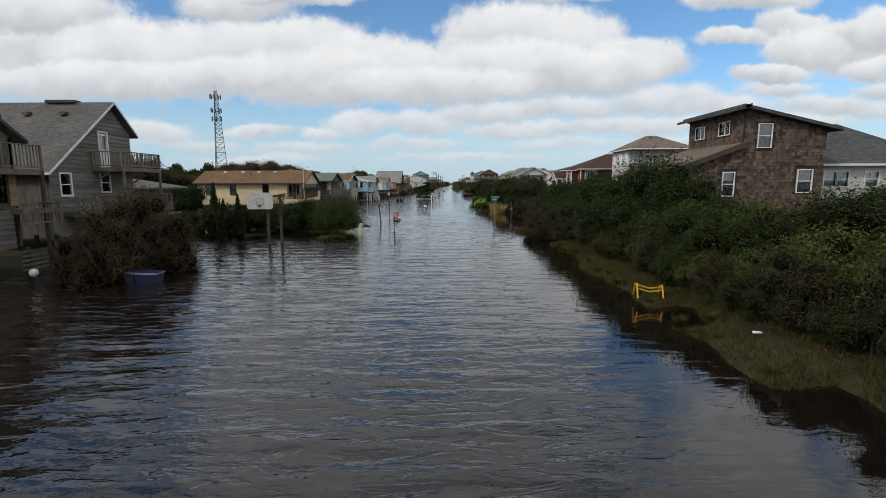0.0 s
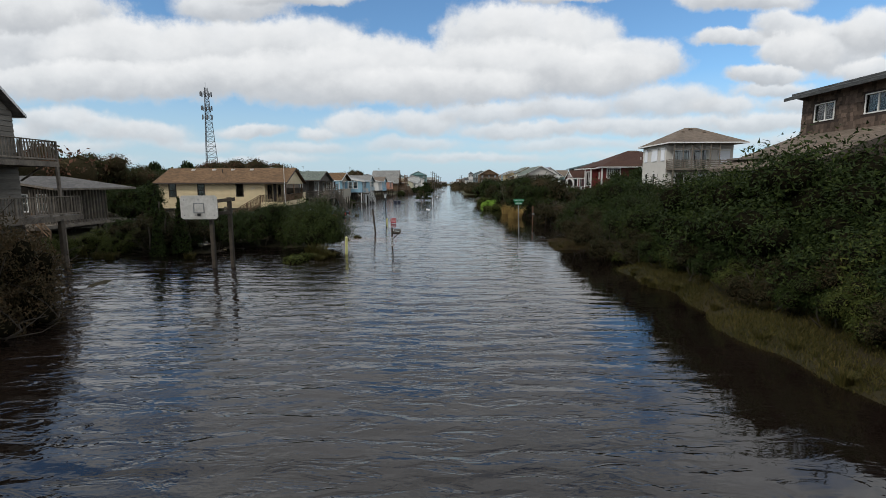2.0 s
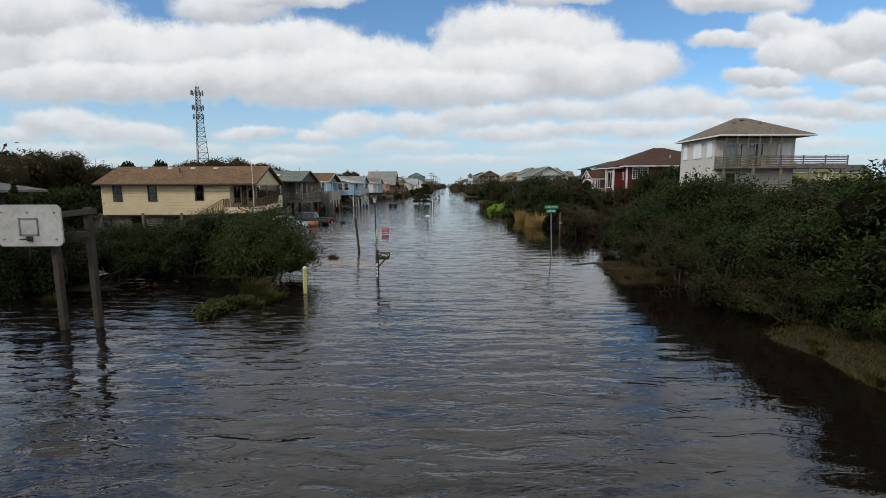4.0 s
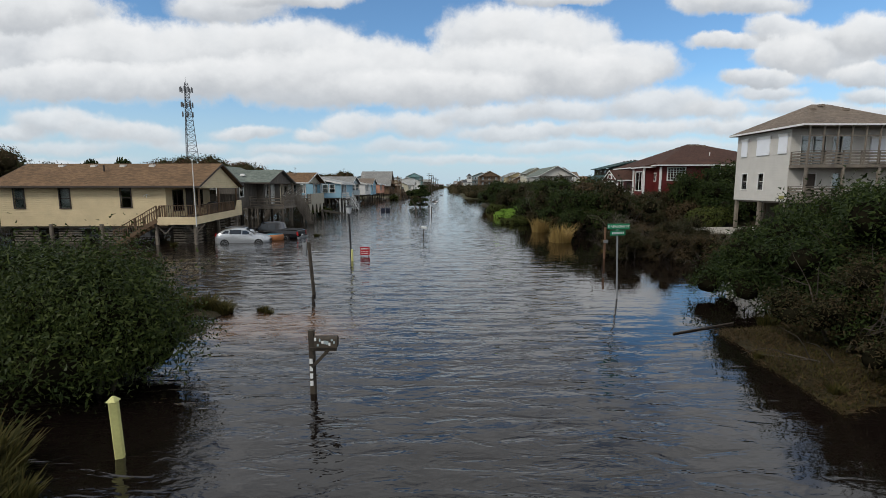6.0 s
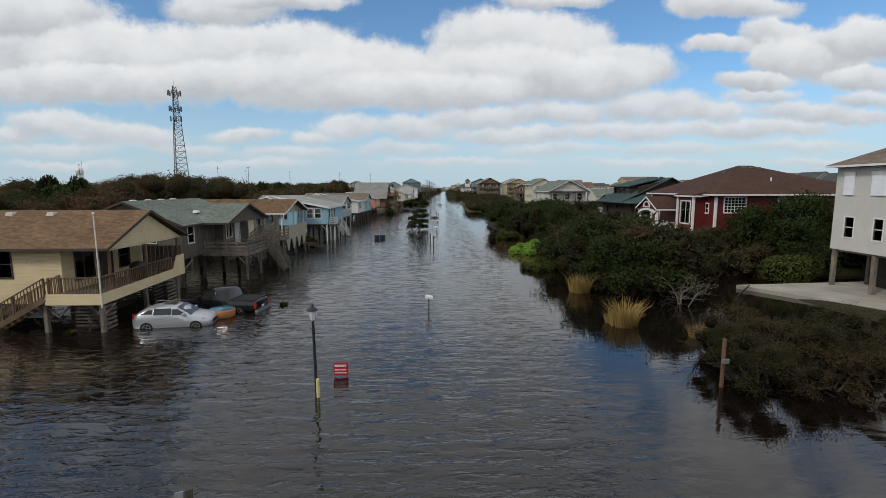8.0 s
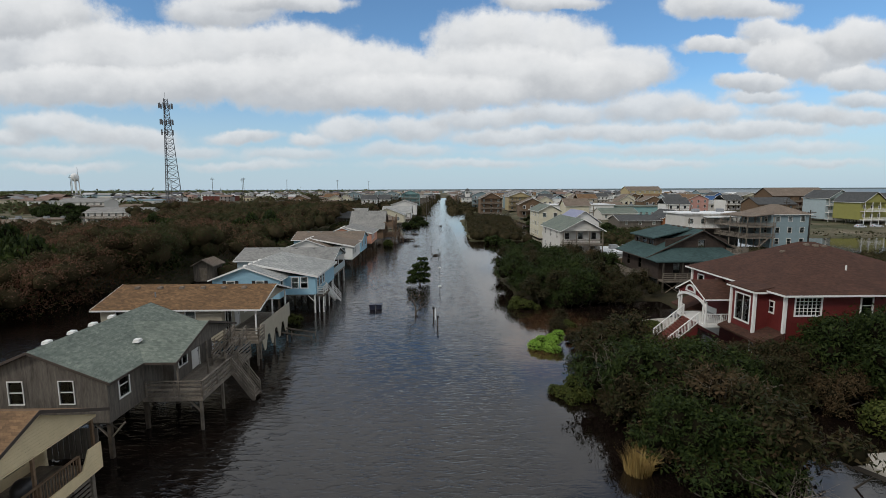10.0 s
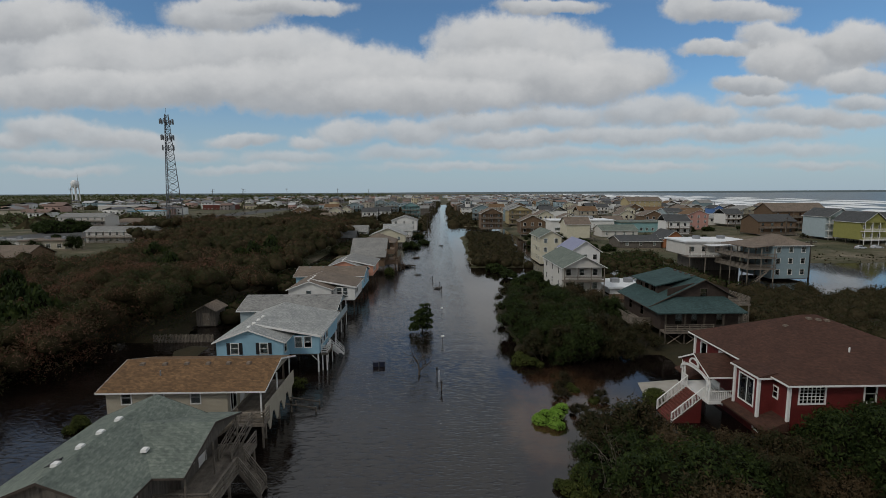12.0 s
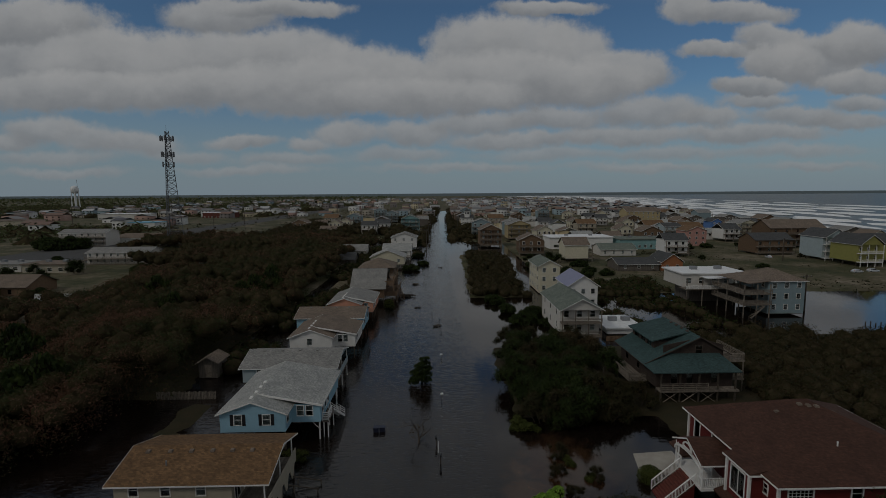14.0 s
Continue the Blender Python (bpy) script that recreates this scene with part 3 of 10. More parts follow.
def wall(parent, a, b, z0, z1, material, holes=(), peak=None, thick=0.14, name="wall", label=""):
    """An upright wall from a to b (seen from outside, left to right) with openings (u0, u1, z0, z1); peak: (u, z) of a gable."""
    d, o, n = side(a, b)
    A = Vector((a[0], a[1], 0))
    z1 = max([z1] + [h[3] + 0.04 for h in holes])
    us = sorted({0.0, n} | {u for h in holes for u in h[:2]} | ({peak[0]} if peak else set()))
    zs = sorted({z0, z1} | {z for h in holes for z in h[2:4]})
    solid = {(i, k) for i in range(len(us) - 1) for k in range(len(zs) - 1)
             if not any(h[0] < (us[i] + us[i + 1]) / 2 < h[1] and h[2] < (zs[k] + zs[k + 1]) / 2 < h[3] for h in holes)}
    acc, seen = Acc(), {}

    def at(u, z, back):
        if (u, z, back) not in seen:
            seen[u, z, back] = len(acc.v)
            acc.v.append(tuple(A + d * u - o * (thick if back else 0) + Vector((0, 0, z))))
        return seen[u, z, back]

    def rim(p, q):
        acc.f.append((at(*q, 0), at(*p, 0), at(*p, 1), at(*q, 1)))

    for i, k in solid:
        c = [(us[i], zs[k]), (us[i + 1], zs[k]), (us[i + 1], zs[k + 1]), (us[i], zs[k + 1])]
        acc.f.append(tuple(at(*p, 0) for p in c))
        acc.f.append(tuple(at(*p, 1) for p in reversed(c)))
        top = k == len(zs) - 2
        for (p, q), beside in zip(((c[0], c[1]), (c[1], c[2]), (c[2], c[3]), (c[3], c[0])), ((i, k - 1), (i + 1, k), (i, k + 1), (i - 1, k))):
            if beside not in solid and not (peak and top and beside == (i, k + 1)):
                rim(p, q)
        if peak and top:
            acc.f.append((at(*c[3], 0), at(*c[2], 0), at(*peak, 0)))
            acc.f.append((at(*c[2], 1), at(*c[3], 1), at(*peak, 1)))
    if peak:
        rim((n, z1), peak)
        rim(peak, (0.0, z1))
    return part(name, acc, material, parent, label)


def window(parent, a, b, u0, u1, z0, z1, trim, blind=None, bars=(1, 2), wide=0.09, deep=0.1, label="", shutters=None):
    """A framed window in the wall from a to b: frame with bars, panes behind it, maybe a blind and shutters."""
    d, o, n = side(a, b)
    A = Vector((a[0], a[1], 0))
    P = lambda u, z, s: A + d * u + o * s + Vector((0, 0, z))

    def slab(acc, ua, ub, za, zb, s0, s1):
        acc.hexa([P(ua, za, s1), P(ub, za, s1), P(ub, za, s0), P(ua, za, s0), P(ua, zb, s1), P(ub, zb, s1), P(ub, zb, s0), P(ua, zb, s0)])

    fr = Acc()
    slab(fr, u0 - wide, u1 + wide, z1, z1 + wide, -deep, 0.035)
    slab(fr, u0 - wide, u1 + wide, z0 - wide, z0, -deep, 0.045)
    slab(fr, u0 - wide, u0, z0, z1, -deep, 0.035)
    slab(fr, u1, u1 + wide, z0, z1, -deep, 0.035)
    nx, nz = bars
    many = nx * nz > 8
    for i in range(1, 1 if many else nx):
        u = u0 + (u1 - u0) * i / nx
        slab(fr, u - 0.025, u + 0.025, z0, z1, -0.07, -0.015)
    for i in range(1, 1 if many else nz):
        z = z0 + (z1 - z0) * i / nz
        slab(fr, u0, u1, z - 0.025, z + 0.025, -0.07, -0.015)
    w = part("window", fr, trim, parent, label)
    if many:
        for i in range(1, nx):
            u = u0 + (u1 - u0) * i / nx
            part("muntin", Acc().hexa([P(u - .02, z0, -.015), P(u + .02, z0, -.015), P(u + .02, z0, -.05), P(u - .02, z0, -.05), P(u - .02, z1, -.015), P(u + .02, z1, -.015), P(u + .02, z1, -.05), P(u - .02, z1, -.05)]), trim, w)
        for i in range(1, nz):
            z = z0 + (z1 - z0) * i / nz
            part("muntin", Acc().hexa([P(u0, z - .02, -.012), P(u1, z - .02, -.012), P(u1, z - .02, -.04), P(u0, z - .02, -.04), P(u0, z + .02, -.012), P(u1, z + .02, -.012), P(u1, z + .02, -.04), P(u0, z + .02, -.04)]), trim, w)
    g = Acc()
    slab(g, u0, u1, z0, z1, -0.055, -0.045)
    part("pane", g, MATS["pane"], w)
    if blind:
        k = Acc()
        zb = z0 if blind == 1 else z0 + (z1 - z0) * (1 - blind)
        slab(k, u0, u1, zb, z1, -0.10, -0.09)
        part("blind", k, MATS["blind"], w, "white window blind")
    if shutters:
        for s in (-1, 1):
            k = Acc()
            ua = (u0 - wide - 0.38) if s < 0 else (u1 + wide + 0.02)
            slab(k, ua, ua + 0.36, z0 - wide, z1 + wide, 0.0, 0.045)
            part("shutter", k, shutters, w, "black louvred shutter")
    return w


def door(parent, a, b, u0, u1, z0, z1, material, trim, label=""):
    d, o, n = side(a, b)
    A = Vector((a[0], a[1], 0))
    P = lambda u, z, s: A + d * u + o * s + Vector((0, 0, z))

    def slab(acc, ua, ub, za, zb, s0, s1):
        acc.hexa([P(ua, za, s1), P(ub, za, s1), P(ub, za, s0), P(ua, za, s0), P(ua, zb, s1), P(ub, zb, s1), P(ub, zb, s0), P(ua, zb, s0)])

    k = Acc()
    slab(k, u0 - 0.08, u0, z0, z1 + 0.08, -0.1, 0.03)
    slab(k, u1, u1 + 0.08, z0, z1 + 0.08, -0.1, 0.03)
    slab(k, u0, u1, z1, z1 + 0.08, -0.1, 0.03)
    fr = part("door_frame", k, trim, parent)
    k = Acc()
    slab(k, u0, u1, z0, z1, -0.07, -0.03)
    for i in range(2):
        z = z0 + (z1 - z0) * (0.12 + 0.45 * i)
        slab(k, u0 + 0.14, u1 - 0.14, z, z + (z1 - z0) * 0.33, -0.03, -0.015)
    part("door", k, material, fr, label)
    k = Acc()
    slab(k, u1 - 0.12, u1 - 0.07, z0 + 0.95, z0 + 1.05, -0.03, 0.03)
    part("door_handle", k, MATS["iron"], fr)
    return fr


def roof_gable(parent, x0, x1, y0, y1, ze, zr, material, trim, along="x", thick=0.11, ridge=None, name="roof", over=(0, 0)):
    """Two slopes over a rectangle (eaves included); along: the ridge's direction; ridge: its place across."""
    acc, tr = Acc(), Acc()
    lo, hi = (y0, y1) if along == "x" else (x0, x1)
    r = (lo + hi) / 2 if ridge is None else ridge
    e0, e1 = (x0, x1) if along == "x" else (y0, y1)
    zl, zh = (ze, ze) if not isinstance(ze, tuple) else ze
    P = (lambda s, t, z: (s, t, z)) if along == "x" else (lambda s, t, z: (t, s, z))
    for t0, za in ((lo, zl), (hi, zh)):
        acc.hexa([P(e0, t0, za - thick), P(e1, t0, za - thick), P(e1, r, zr - thick), P(e0, r, zr - thick), P(e0, t0, za), P(e1, t0, za), P(e1, r, zr), P(e0, r, zr)])
    rf = part(name, acc, material, parent)
    f = 0.02
    for t0, za in ((lo, zl), (hi, zh)):
        for e, s in ((e0, -1), (e1, 1)):
            a, b = (e - f, e) if s < 0 else (e, e + f)
            tr.hexa([P(a, t0, za - thick - 0.03), P(b, t0, za - thick - 0.03), P(b, r, zr - thick - 0.03), P(a, r, zr - thick - 0.03),
                     P(a, t0, za + 0.012), P(b, t0, za + 0.012), P(b, r, zr + 0.012), P(a, r, zr + 0.012)])
        s = -1 if t0 == lo else 1
        a, b = sorted((t0, t0 + s * f))
        tr.hexa([P(e0, a, za - thick - 0.03), P(e1, a, za - thick - 0.03), P(e1, b, za - thick - 0.03), P(e0, b, za - thick - 0.03), P(e0, a, za - 0.01), P(e1, a, za - 0.01), P(e1, b, za - 0.01), P(e0, b, za - 0.01)])
    part("fascia", tr, trim, rf)
    return rf


def roof_hip(parent, x0, x1, y0, y1, ze, zr, material, trim, ridge=None, thick=0.11, name="roof"):
    """A hipped roof; ridge: (x0, y0, x1, y1) of its ridge line."""
    if ridge is None:
        w, h = x1 - x0, y1 - y0
        k = min(w, h) / 2
        ridge = (x0 + k, y0 + k, x1 - k, y1 - k)
    a, b = (ridge[0], ridge[1], zr), (ridge[2], ridge[3], zr)
    c = [(x0, y0, ze), (x1, y0, ze), (x1, y1, ze), (x0, y1, ze)]
    acc = Acc()
    if abs(ridge[2] - ridge[0]) >= abs(ridge[3] - ridge[1]):
        acc.face(c[0], c[1], b, a).face(c[1], c[2], b).face(c[2], c[3], a, b).face(c[3], c[0], a)
    else:
        acc.face(c[0], c[1], a).face(c[1], c[2], b, a).face(c[2], c[3], b).face(c[3], c[0], a, b)
    acc.face(*[(p[0], p[1], ze - thick) for p in reversed(c)])
    rf = part(name, acc, material, parent)
    tr, f = Acc(), 0.03
    tr.box(x0 - f, y0 - f, ze - thick - 0.03, x1 + f, y0, ze - 0.005).box(x0 - f, y1, ze - thick - 0.03, x1 + f, y1 + f, ze - 0.005)
    tr.box(x0 - f, y0, ze - thick - 0.03, x0, y1, ze - 0.005).box(x1, y0, ze - thick - 0.03, x1 + f, y1, ze - 0.005)
    part("fascia", tr, trim, rf)
    return rf


def vents(rf, pts, material, pipe=False):
    """Low box vents or a pipe on a roof."""
    for x, y, z in pts:
        a = Acc()
        if pipe:
            a.tube((x, y, z - 0.1), (x, y, z + 0.35), 0.06, 0.06, 8)
            part("vent_pipe", a, material, rf)
        else:
            a.hexa([(x - .2, y - .2, z - .08), (x + .2, y - .2, z - .08), (x + .2, y + .2, z - .02), (x - .2, y + .2, z - .02), (x - .16, y - .16, z + .1), (x + .16, y - .16, z + .1), (x + .16, y + .16, z + .12), (x - .16, y + .16, z + .12)])
            part("roof_vent", a, material, rf)


def pilings(T, xs, ys, z0, z1, material, w=0.22, brace=False):
    for x in xs:
        for y in ys:
            stick("piling", (x, y, z0), (x, y, z1), w, w, material, T)
    if brace:
        for x in (xs[0], xs[-1]):
            for ya, yb in zip(ys, ys[1:]):
                stick("brace", (x, ya, z1 - 0.1), (x, ya + min(0.8, (yb - ya) / 2), z1 - 0.9 if z1 > 1.2 else z0), 0.1, 0.05, material, T)


def floor_slab(T, x0, x1, y0, y1, z, material, name="floor", h=0.28):
    return part(name, Acc().box(x0, y0, z - h, x1, y1, z), material, T)


def deck(T, x0, x1, y0, y1, z, material, step=0.2):
    """A deck of planks on rim joists."""
    a = Acc()
    a.box(x0, y0, z - 0.24, x1, y0 + 0.05, z - 0.035).box(x0, y1 - 0.05, z - 0.24, x1, y1, z - 0.035)
    a.box(x0, y0 + 0.05, z - 0.24, x0 + 0.05, y1 - 0.05, z - 0.035).box(x1 - 0.05, y0 + 0.05, z - 0.24, x1, y1 - 0.05, z - 0.035)
    if step > 0.3:
        return part("deck", Acc().box(x0, y0, z - 0.2, x1, y1, z), material, T)
    n = max(2, int((x1 - x0) / step))
    w = (x1 - x0) / n
    dk = part("deck", a, material, T)
    for i in range(n):
        part("plank", Acc().box(x0 + i * w + 0.006, y0, z - 0.03, x0 + (i + 1) * w - 0.006, y1, z), material, dk)
    return dk


def railing(T, p, q, material, h=0.95, boards=3, balusters=0.0, post=0.09, every=1.7, cap=True):
    """A rail from p to q (deck level): posts, a cap, and boards or balusters."""
    p, q = Vector(p), Vector(q)
    n = (q - p).length
    k = max(1, round(n / every))
    up = Vector((0, 0, 1))
    for i in range(k + 1):
        c = p.lerp(q, i / k)
        stick("rail_post", c, c + up * h, post, post, material, T)
    if cap:
        stick("handrail", p + up * h, q + up * h, 0.14, 0.04, material, T)
    if balusters:
        stick("lower_rail", p + up * 0.1, q + up * 0.1, 0.04, 0.07, material, T)
        m = int(n / balusters)
        for i in range(1, m):
            c = p.lerp(q, i / m)
            stick("baluster", c + up * 0.1, c + up * (h - 0.02), 0.035, 0.035, material, T)
    else:
        for i in range(boards):
            z = h * (i + 0.6) / (boards + 0.4)
            stick("rail_board", p + up * z, q + up * z, 0.035, 0.13, material, T)


def stairs(T, p, q, width, material, rail=True, n=None, balusters=0.0):
    """A straight flight from its foot p to its head q (middle of the treads)."""
    p, q = Vector(p), Vector(q)
    flat = Vector((q.x - p.x, q.y - p.y, 0))
    run = flat.length
    flat.normalize()
    s = Vector((-flat.y, flat.x, 0)) * width / 2
    n = n or max(2, round((q.z - p.z) / 0.19))
    for k in (-1, 1):
        stick("stringer", p + s * k + Vector((0, 0, -0.1)), q + s * k + Vector((0, 0, -0.1)), 0.05, 0.26, material, T)
        if rail:
            h = Vector((0, 0, 0.9))
            stick("handrail", p + s * k + h, q + s * k + h, 0.09, 0.05, material, T)
            m = max(2, round(run / 1.3))
            for i in range(m + 1):
                c = (p + s * k).lerp(q + s * k, i / m)
                stick("rail_post", c, c + h, 0.09, 0.09, material, T)
            if balusters:
                m = int(run / balusters)
                for i in range(1, m):
                    c = (p + s * k).lerp(q + s * k, i / m)
                    stick("baluster", c, c + h, 0.035, 0.035, material, T)
            else:
                for z in (0.35, 0.62):
                    stick("rail_board", p + s * k + Vector((0, 0, z)), q + s * k + Vector((0, 0, z)), 0.035, 0.1, material, T)
    for i in range(n):
        c = p.lerp(q, (i + 0.7) / n)
        stick("tread", c - s, c + s, 0.27, 0.045, material, T)


# ---------- the ground, the flood and the sea ----------
def ripple(x, y, s=0):
    """A smooth irregular wobble between about -1 and 1."""
    return (np.sin(x * 1.0 + 1.7 * np.sin(y * 0.61 + s) + s) + np.sin(y * 1.27 + 1.3 * np.sin(x * 0.83 + 2 * s)) + np.sin((x + y) * 0.47 + s * 3)) / 3


def shore(y):
    return 262 + 0.20 * np.minimum(y - 313, 1700) + 8 * np.sin(y / 90)


def veer(y):
    """How far the street swings east beyond the first row of houses."""
    return 0.025 * np.clip(np.asarray(y, float) - 170, 0, 900)


LAND = [  # x0, x1, y0, y1, height of dry or shallow ground over the flood
    (9.9, 300, -90, 7.6, 0.3), (8.5, 300, 13.8, 30.5, 0.24), (8.1, 300, 7.6, 12.0, 0.22), (9.7, 300, 5, 30.8, 0.34), (11.4, 300, 28, 40, 0.34), (8.0, 15, 36.4, 41.5, 0.2), (14, 300, 28, 48, 0.35), (22.4, 300, 61.6, 72, 0.2), (12.6, 16.5, 70, 84, 0.22), (16, 46, 77, 85, 0.25), (28, 70, 75, 110, 0.40),
    (9.5, 70, 106, 134, 0.35), (70, 120, 90, 140, 0.3), (8.5, 26, 176, 270, 0.3), (34, 130, 180, 330, 0.25), (112, 400, 180, 205, 0.3), (118, 900, 195, 1400, 0.6),
    (-200, -17, -90, 31, 0.38), (-13.0, -12.2, 22, 30, 0.12), (-60, -21, 24, 58, 0.30), (-15, -5.6, 37.6, 42, 0.12), (-17, -11.9, 34.9, 38.5, 0.12), (-10.4, -6.2, 42.3, 44.8, 0.16), (-260, -38, 113, 420, 0.45), (-260, -78, 40, 112, 0.4), (-90, -54, 98, 113, 0.3), (-64, -36, 40, 62, 0.4), (-36, -31, 100, 112, 0.1), (-48, -42, 74, 86, 0.1), (-34, -18, 160, 420, 0.25),
    (-1200, -95, 60, 2600, 0.6), (-300, 300, 820, 2600, 0.5), (-260, -14, 330, 2600, 0.5), (13, 900, 330, 2600, 0.5), (-5000, -500, -500, 5200, 1.5), (-5000, 330, 2000, 5200, 1.0), (-5000, -60, -900, -60, 0.6), (40, 300, -900, -60, 0.6),
]


def ground_height(x, y):
    x0_ = x
    x = x - veer(y)
    wob = 0.6 * ripple(x * 0.7, y * 0.6, 0.4) + 0.4 * ripple(x * 2.3, y * 1.7, 1.9)
    z = np.full(np.shape(x), -0.55)
    for x0, x1, y0, y1, top in LAND:
        e = np.minimum(np.minimum(x - x0, x1 - x), np.minimum(y - y0, y1 - y)) + wob
        k = np.clip((e + 1.2) / 2.4, 0, 1)
        k = k * k * (3 - 2 * k)
        z = np.maximum(z, -0.55 + (top + 0.55) * k)
    z = z + 0.05 * ripple(x * 1.7, y * 1.9, 2.2) * (z > -0.4)
    out = shore(y) - x0_
    return np.where((x0_ > 150) & (out < 30), np.clip(out, -60, 30) * 0.07 + 0.1, z)


def ticks(*spans):
    v = []
    for a, b, s in spans:
        v += list(np.arange(a, b, s))
    return np.array(v + [spans[-1][1]])


def sheet(name, xs, ys, zfun, material, label, category, smooth=True):
    X, Y = np.meshgrid(xs, ys)
    Z = zfun(X, Y)
    v = np.stack([X, Y, Z], -1).reshape(-1, 3)
    nx, ny = len(xs), len(ys)
    i = (np.arange(ny - 1)[:, None] * nx + np.arange(nx - 1)[None]).reshape(-1)
    f = np.stack([i, i + 1, i + nx + 1, i + nx], -1)
    ob = new(name, quads(name, v, f, material, smooth))
    return tagged(ob, label, category, kind="structure")


def quads(name, v, f, material, smooth=False):
    """A mesh from arrays of corners and of faces with as many corners each."""
    me = bpy.data.meshes.new(name)
    me.vertices.add(len(v))
    me.vertices.foreach_set("co", np.asarray(v, dtype=np.float32).ravel())
    f = np.asarray(f)
    k = f.shape[1]
    me.loops.add(len(f) * k)
    me.loops.foreach_set("vertex_index", np.asarray(f, dtype=np.int32).ravel())
    me.polygons.add(len(f))
    me.polygons.foreach_set("loop_start", np.arange(0, len(f) * k, k, dtype=np.int32))
    if smooth:
        me.polygons.foreach_set("use_smooth", np.ones(len(f), dtype=bool))
    me.materials.append(material)
    me.update(calc_edges=True)
    return me


gx = ticks((-5000, -1000, 400), (-1000, -240, 40), (-240, -60, 6), (-60, -24, 2), (-24, 34, 0.6), (34, 70, 2), (70, 420, 7), (420, 1000, 40), (1000, 5000, 400))
gy = ticks((-900, -60, 60), (-60, -4, 4), (-4, 130, 0.7), (130, 280, 3), (280, 700, 10), (700, 2600, 60), (2600, 4980, 400))
sheet("ground", gx, gy, ground_height, MATS["soil"], "flat sandy ground with wet grass and scrub soil", "ground")

wx = ticks((-900, -40, 60), (-40, -22, 3), (-22, -11, 0.4), (-11, 9, 0.13), (9, 22, 0.4), (22, 60, 3), (60, 300, 30))
wy = ticks((-900, -10, 60), (-10, 1, 0.34), (1, 58, 0.1), (58, 110, 0.34), (110, 200, 2), (200, 2400, 60))


def swell(x, y):
    """Short wind waves with peaked crests across the street, calmer under the east bank."""
    near = np.clip(1.2 - y / 90, 0, 1) * (np.abs(x) < 30) * np.clip(1.9 - x / 3.8, 0.1, 1)
    h = 0.010 * np.sin(y * 5.2 + 2.2 * ripple(x * 0.7, y * 0.6, 0.3)) + 0.006 * np.sin(y * 3.1 - x * 1.9 + 2 * ripple(x, y * 0.4, 2.0))
    for k, amp, lean, seed in ((9.5, 0.019, 0.7, 1.1), (13.5, 0.013, -1.6, 2.3), (19.0, 0.008, 2.4, 0.6)):
        w = np.sin(y * k + x * lean + 2.6 * ripple(x * 1.5, y * 0.9, seed) + 1.2 * ripple(x * 3.1, y * 2.0, seed + 1))
        h = h + amp * ((0.5 + 0.5 * w) ** 2 - 0.35) * np.clip(0.55 + 0.9 * ripple(x * 1.3, y * 1.1, seed + 4), 0.1, 1.2)
    return h * near * (0.75 + 0.45 * ripple(x * 0.25, y * 0.2, 0.9))


sheet("water", wx, wy, swell, MATS["water"], "dark brown floodwater with small wind ripples over the street", "water")


def breakers(x, y):
    d = x - shore(y)
    z = 0.25 + 0.25 * np.sin(d / 9 + 1.5 * ripple(y / 60, d / 40, 0.7))
    return np.where(d < 4, 0.03, z)


sy = ticks((-900, 100, 100), (100, 1200, 12), (1200, 2600, 60), (2600, 4980, 400))
sd = ticks((-6, 140, 3.0), (140, 420, 20), (420, 4900, 280))
DD, YY = np.meshgrid(sd, sy)
XX = shore(YY) + DD
sv = np.stack([XX, YY, breakers(XX, YY)], -1).reshape(-1, 3)
si = (np.arange(len(sy) - 1)[:, None] * len(sd) + np.arange(len(sd) - 1)[None]).reshape(-1)
tagged(new("sea", quads("sea", sv, np.stack([si, si + 1, si + len(sd) + 1, si + len(sd)], -1), MATS["sea"], True)), "grey-green sea with lines of breaking waves", "sea", kind="structure")

rng = np.random.default_rng(11)
fv, ff = [], []
for row, (off, wide) in enumerate(((6, 14), (30, 22), (60, 18), (95, 34), (140, 26), (190, 40), (250, 30), (320, 46), (410, 30))):
    y = 120.0
    while y < 3600:
        length = rng.uniform(30, 170) * (1 + y / 1500)
        steps = 10
        base = len(fv)
        for i in range(steps + 1):
            yy = y + length * i / steps
            k = math.sin(math.pi * i / steps) ** 0.6
            c = float(shore(yy)) + off + 5 * math.sin(yy / 37 + row)
            w = wide * k * rng.uniform(0.6, 1.2) * (1 + y / 3000)
            fv += [(c - w / 2, yy, 0.42), (c - w * 0.1, yy, 0.5 + 1.5 * k), (c + w / 2, yy, 0.5)]
        for i in range(steps):
            for j in (0, 1):
                q = base + i * 3 + j
                ff.append((q, q + 1, q + 4, q + 3))
        y += length * rng.uniform(0.85, 1.5)
tagged(new("sea_foam", quads("sea_foam", fv, ff, MATS["foam"], True)), "white foam on the breaking waves", "surf", kind="stuff")


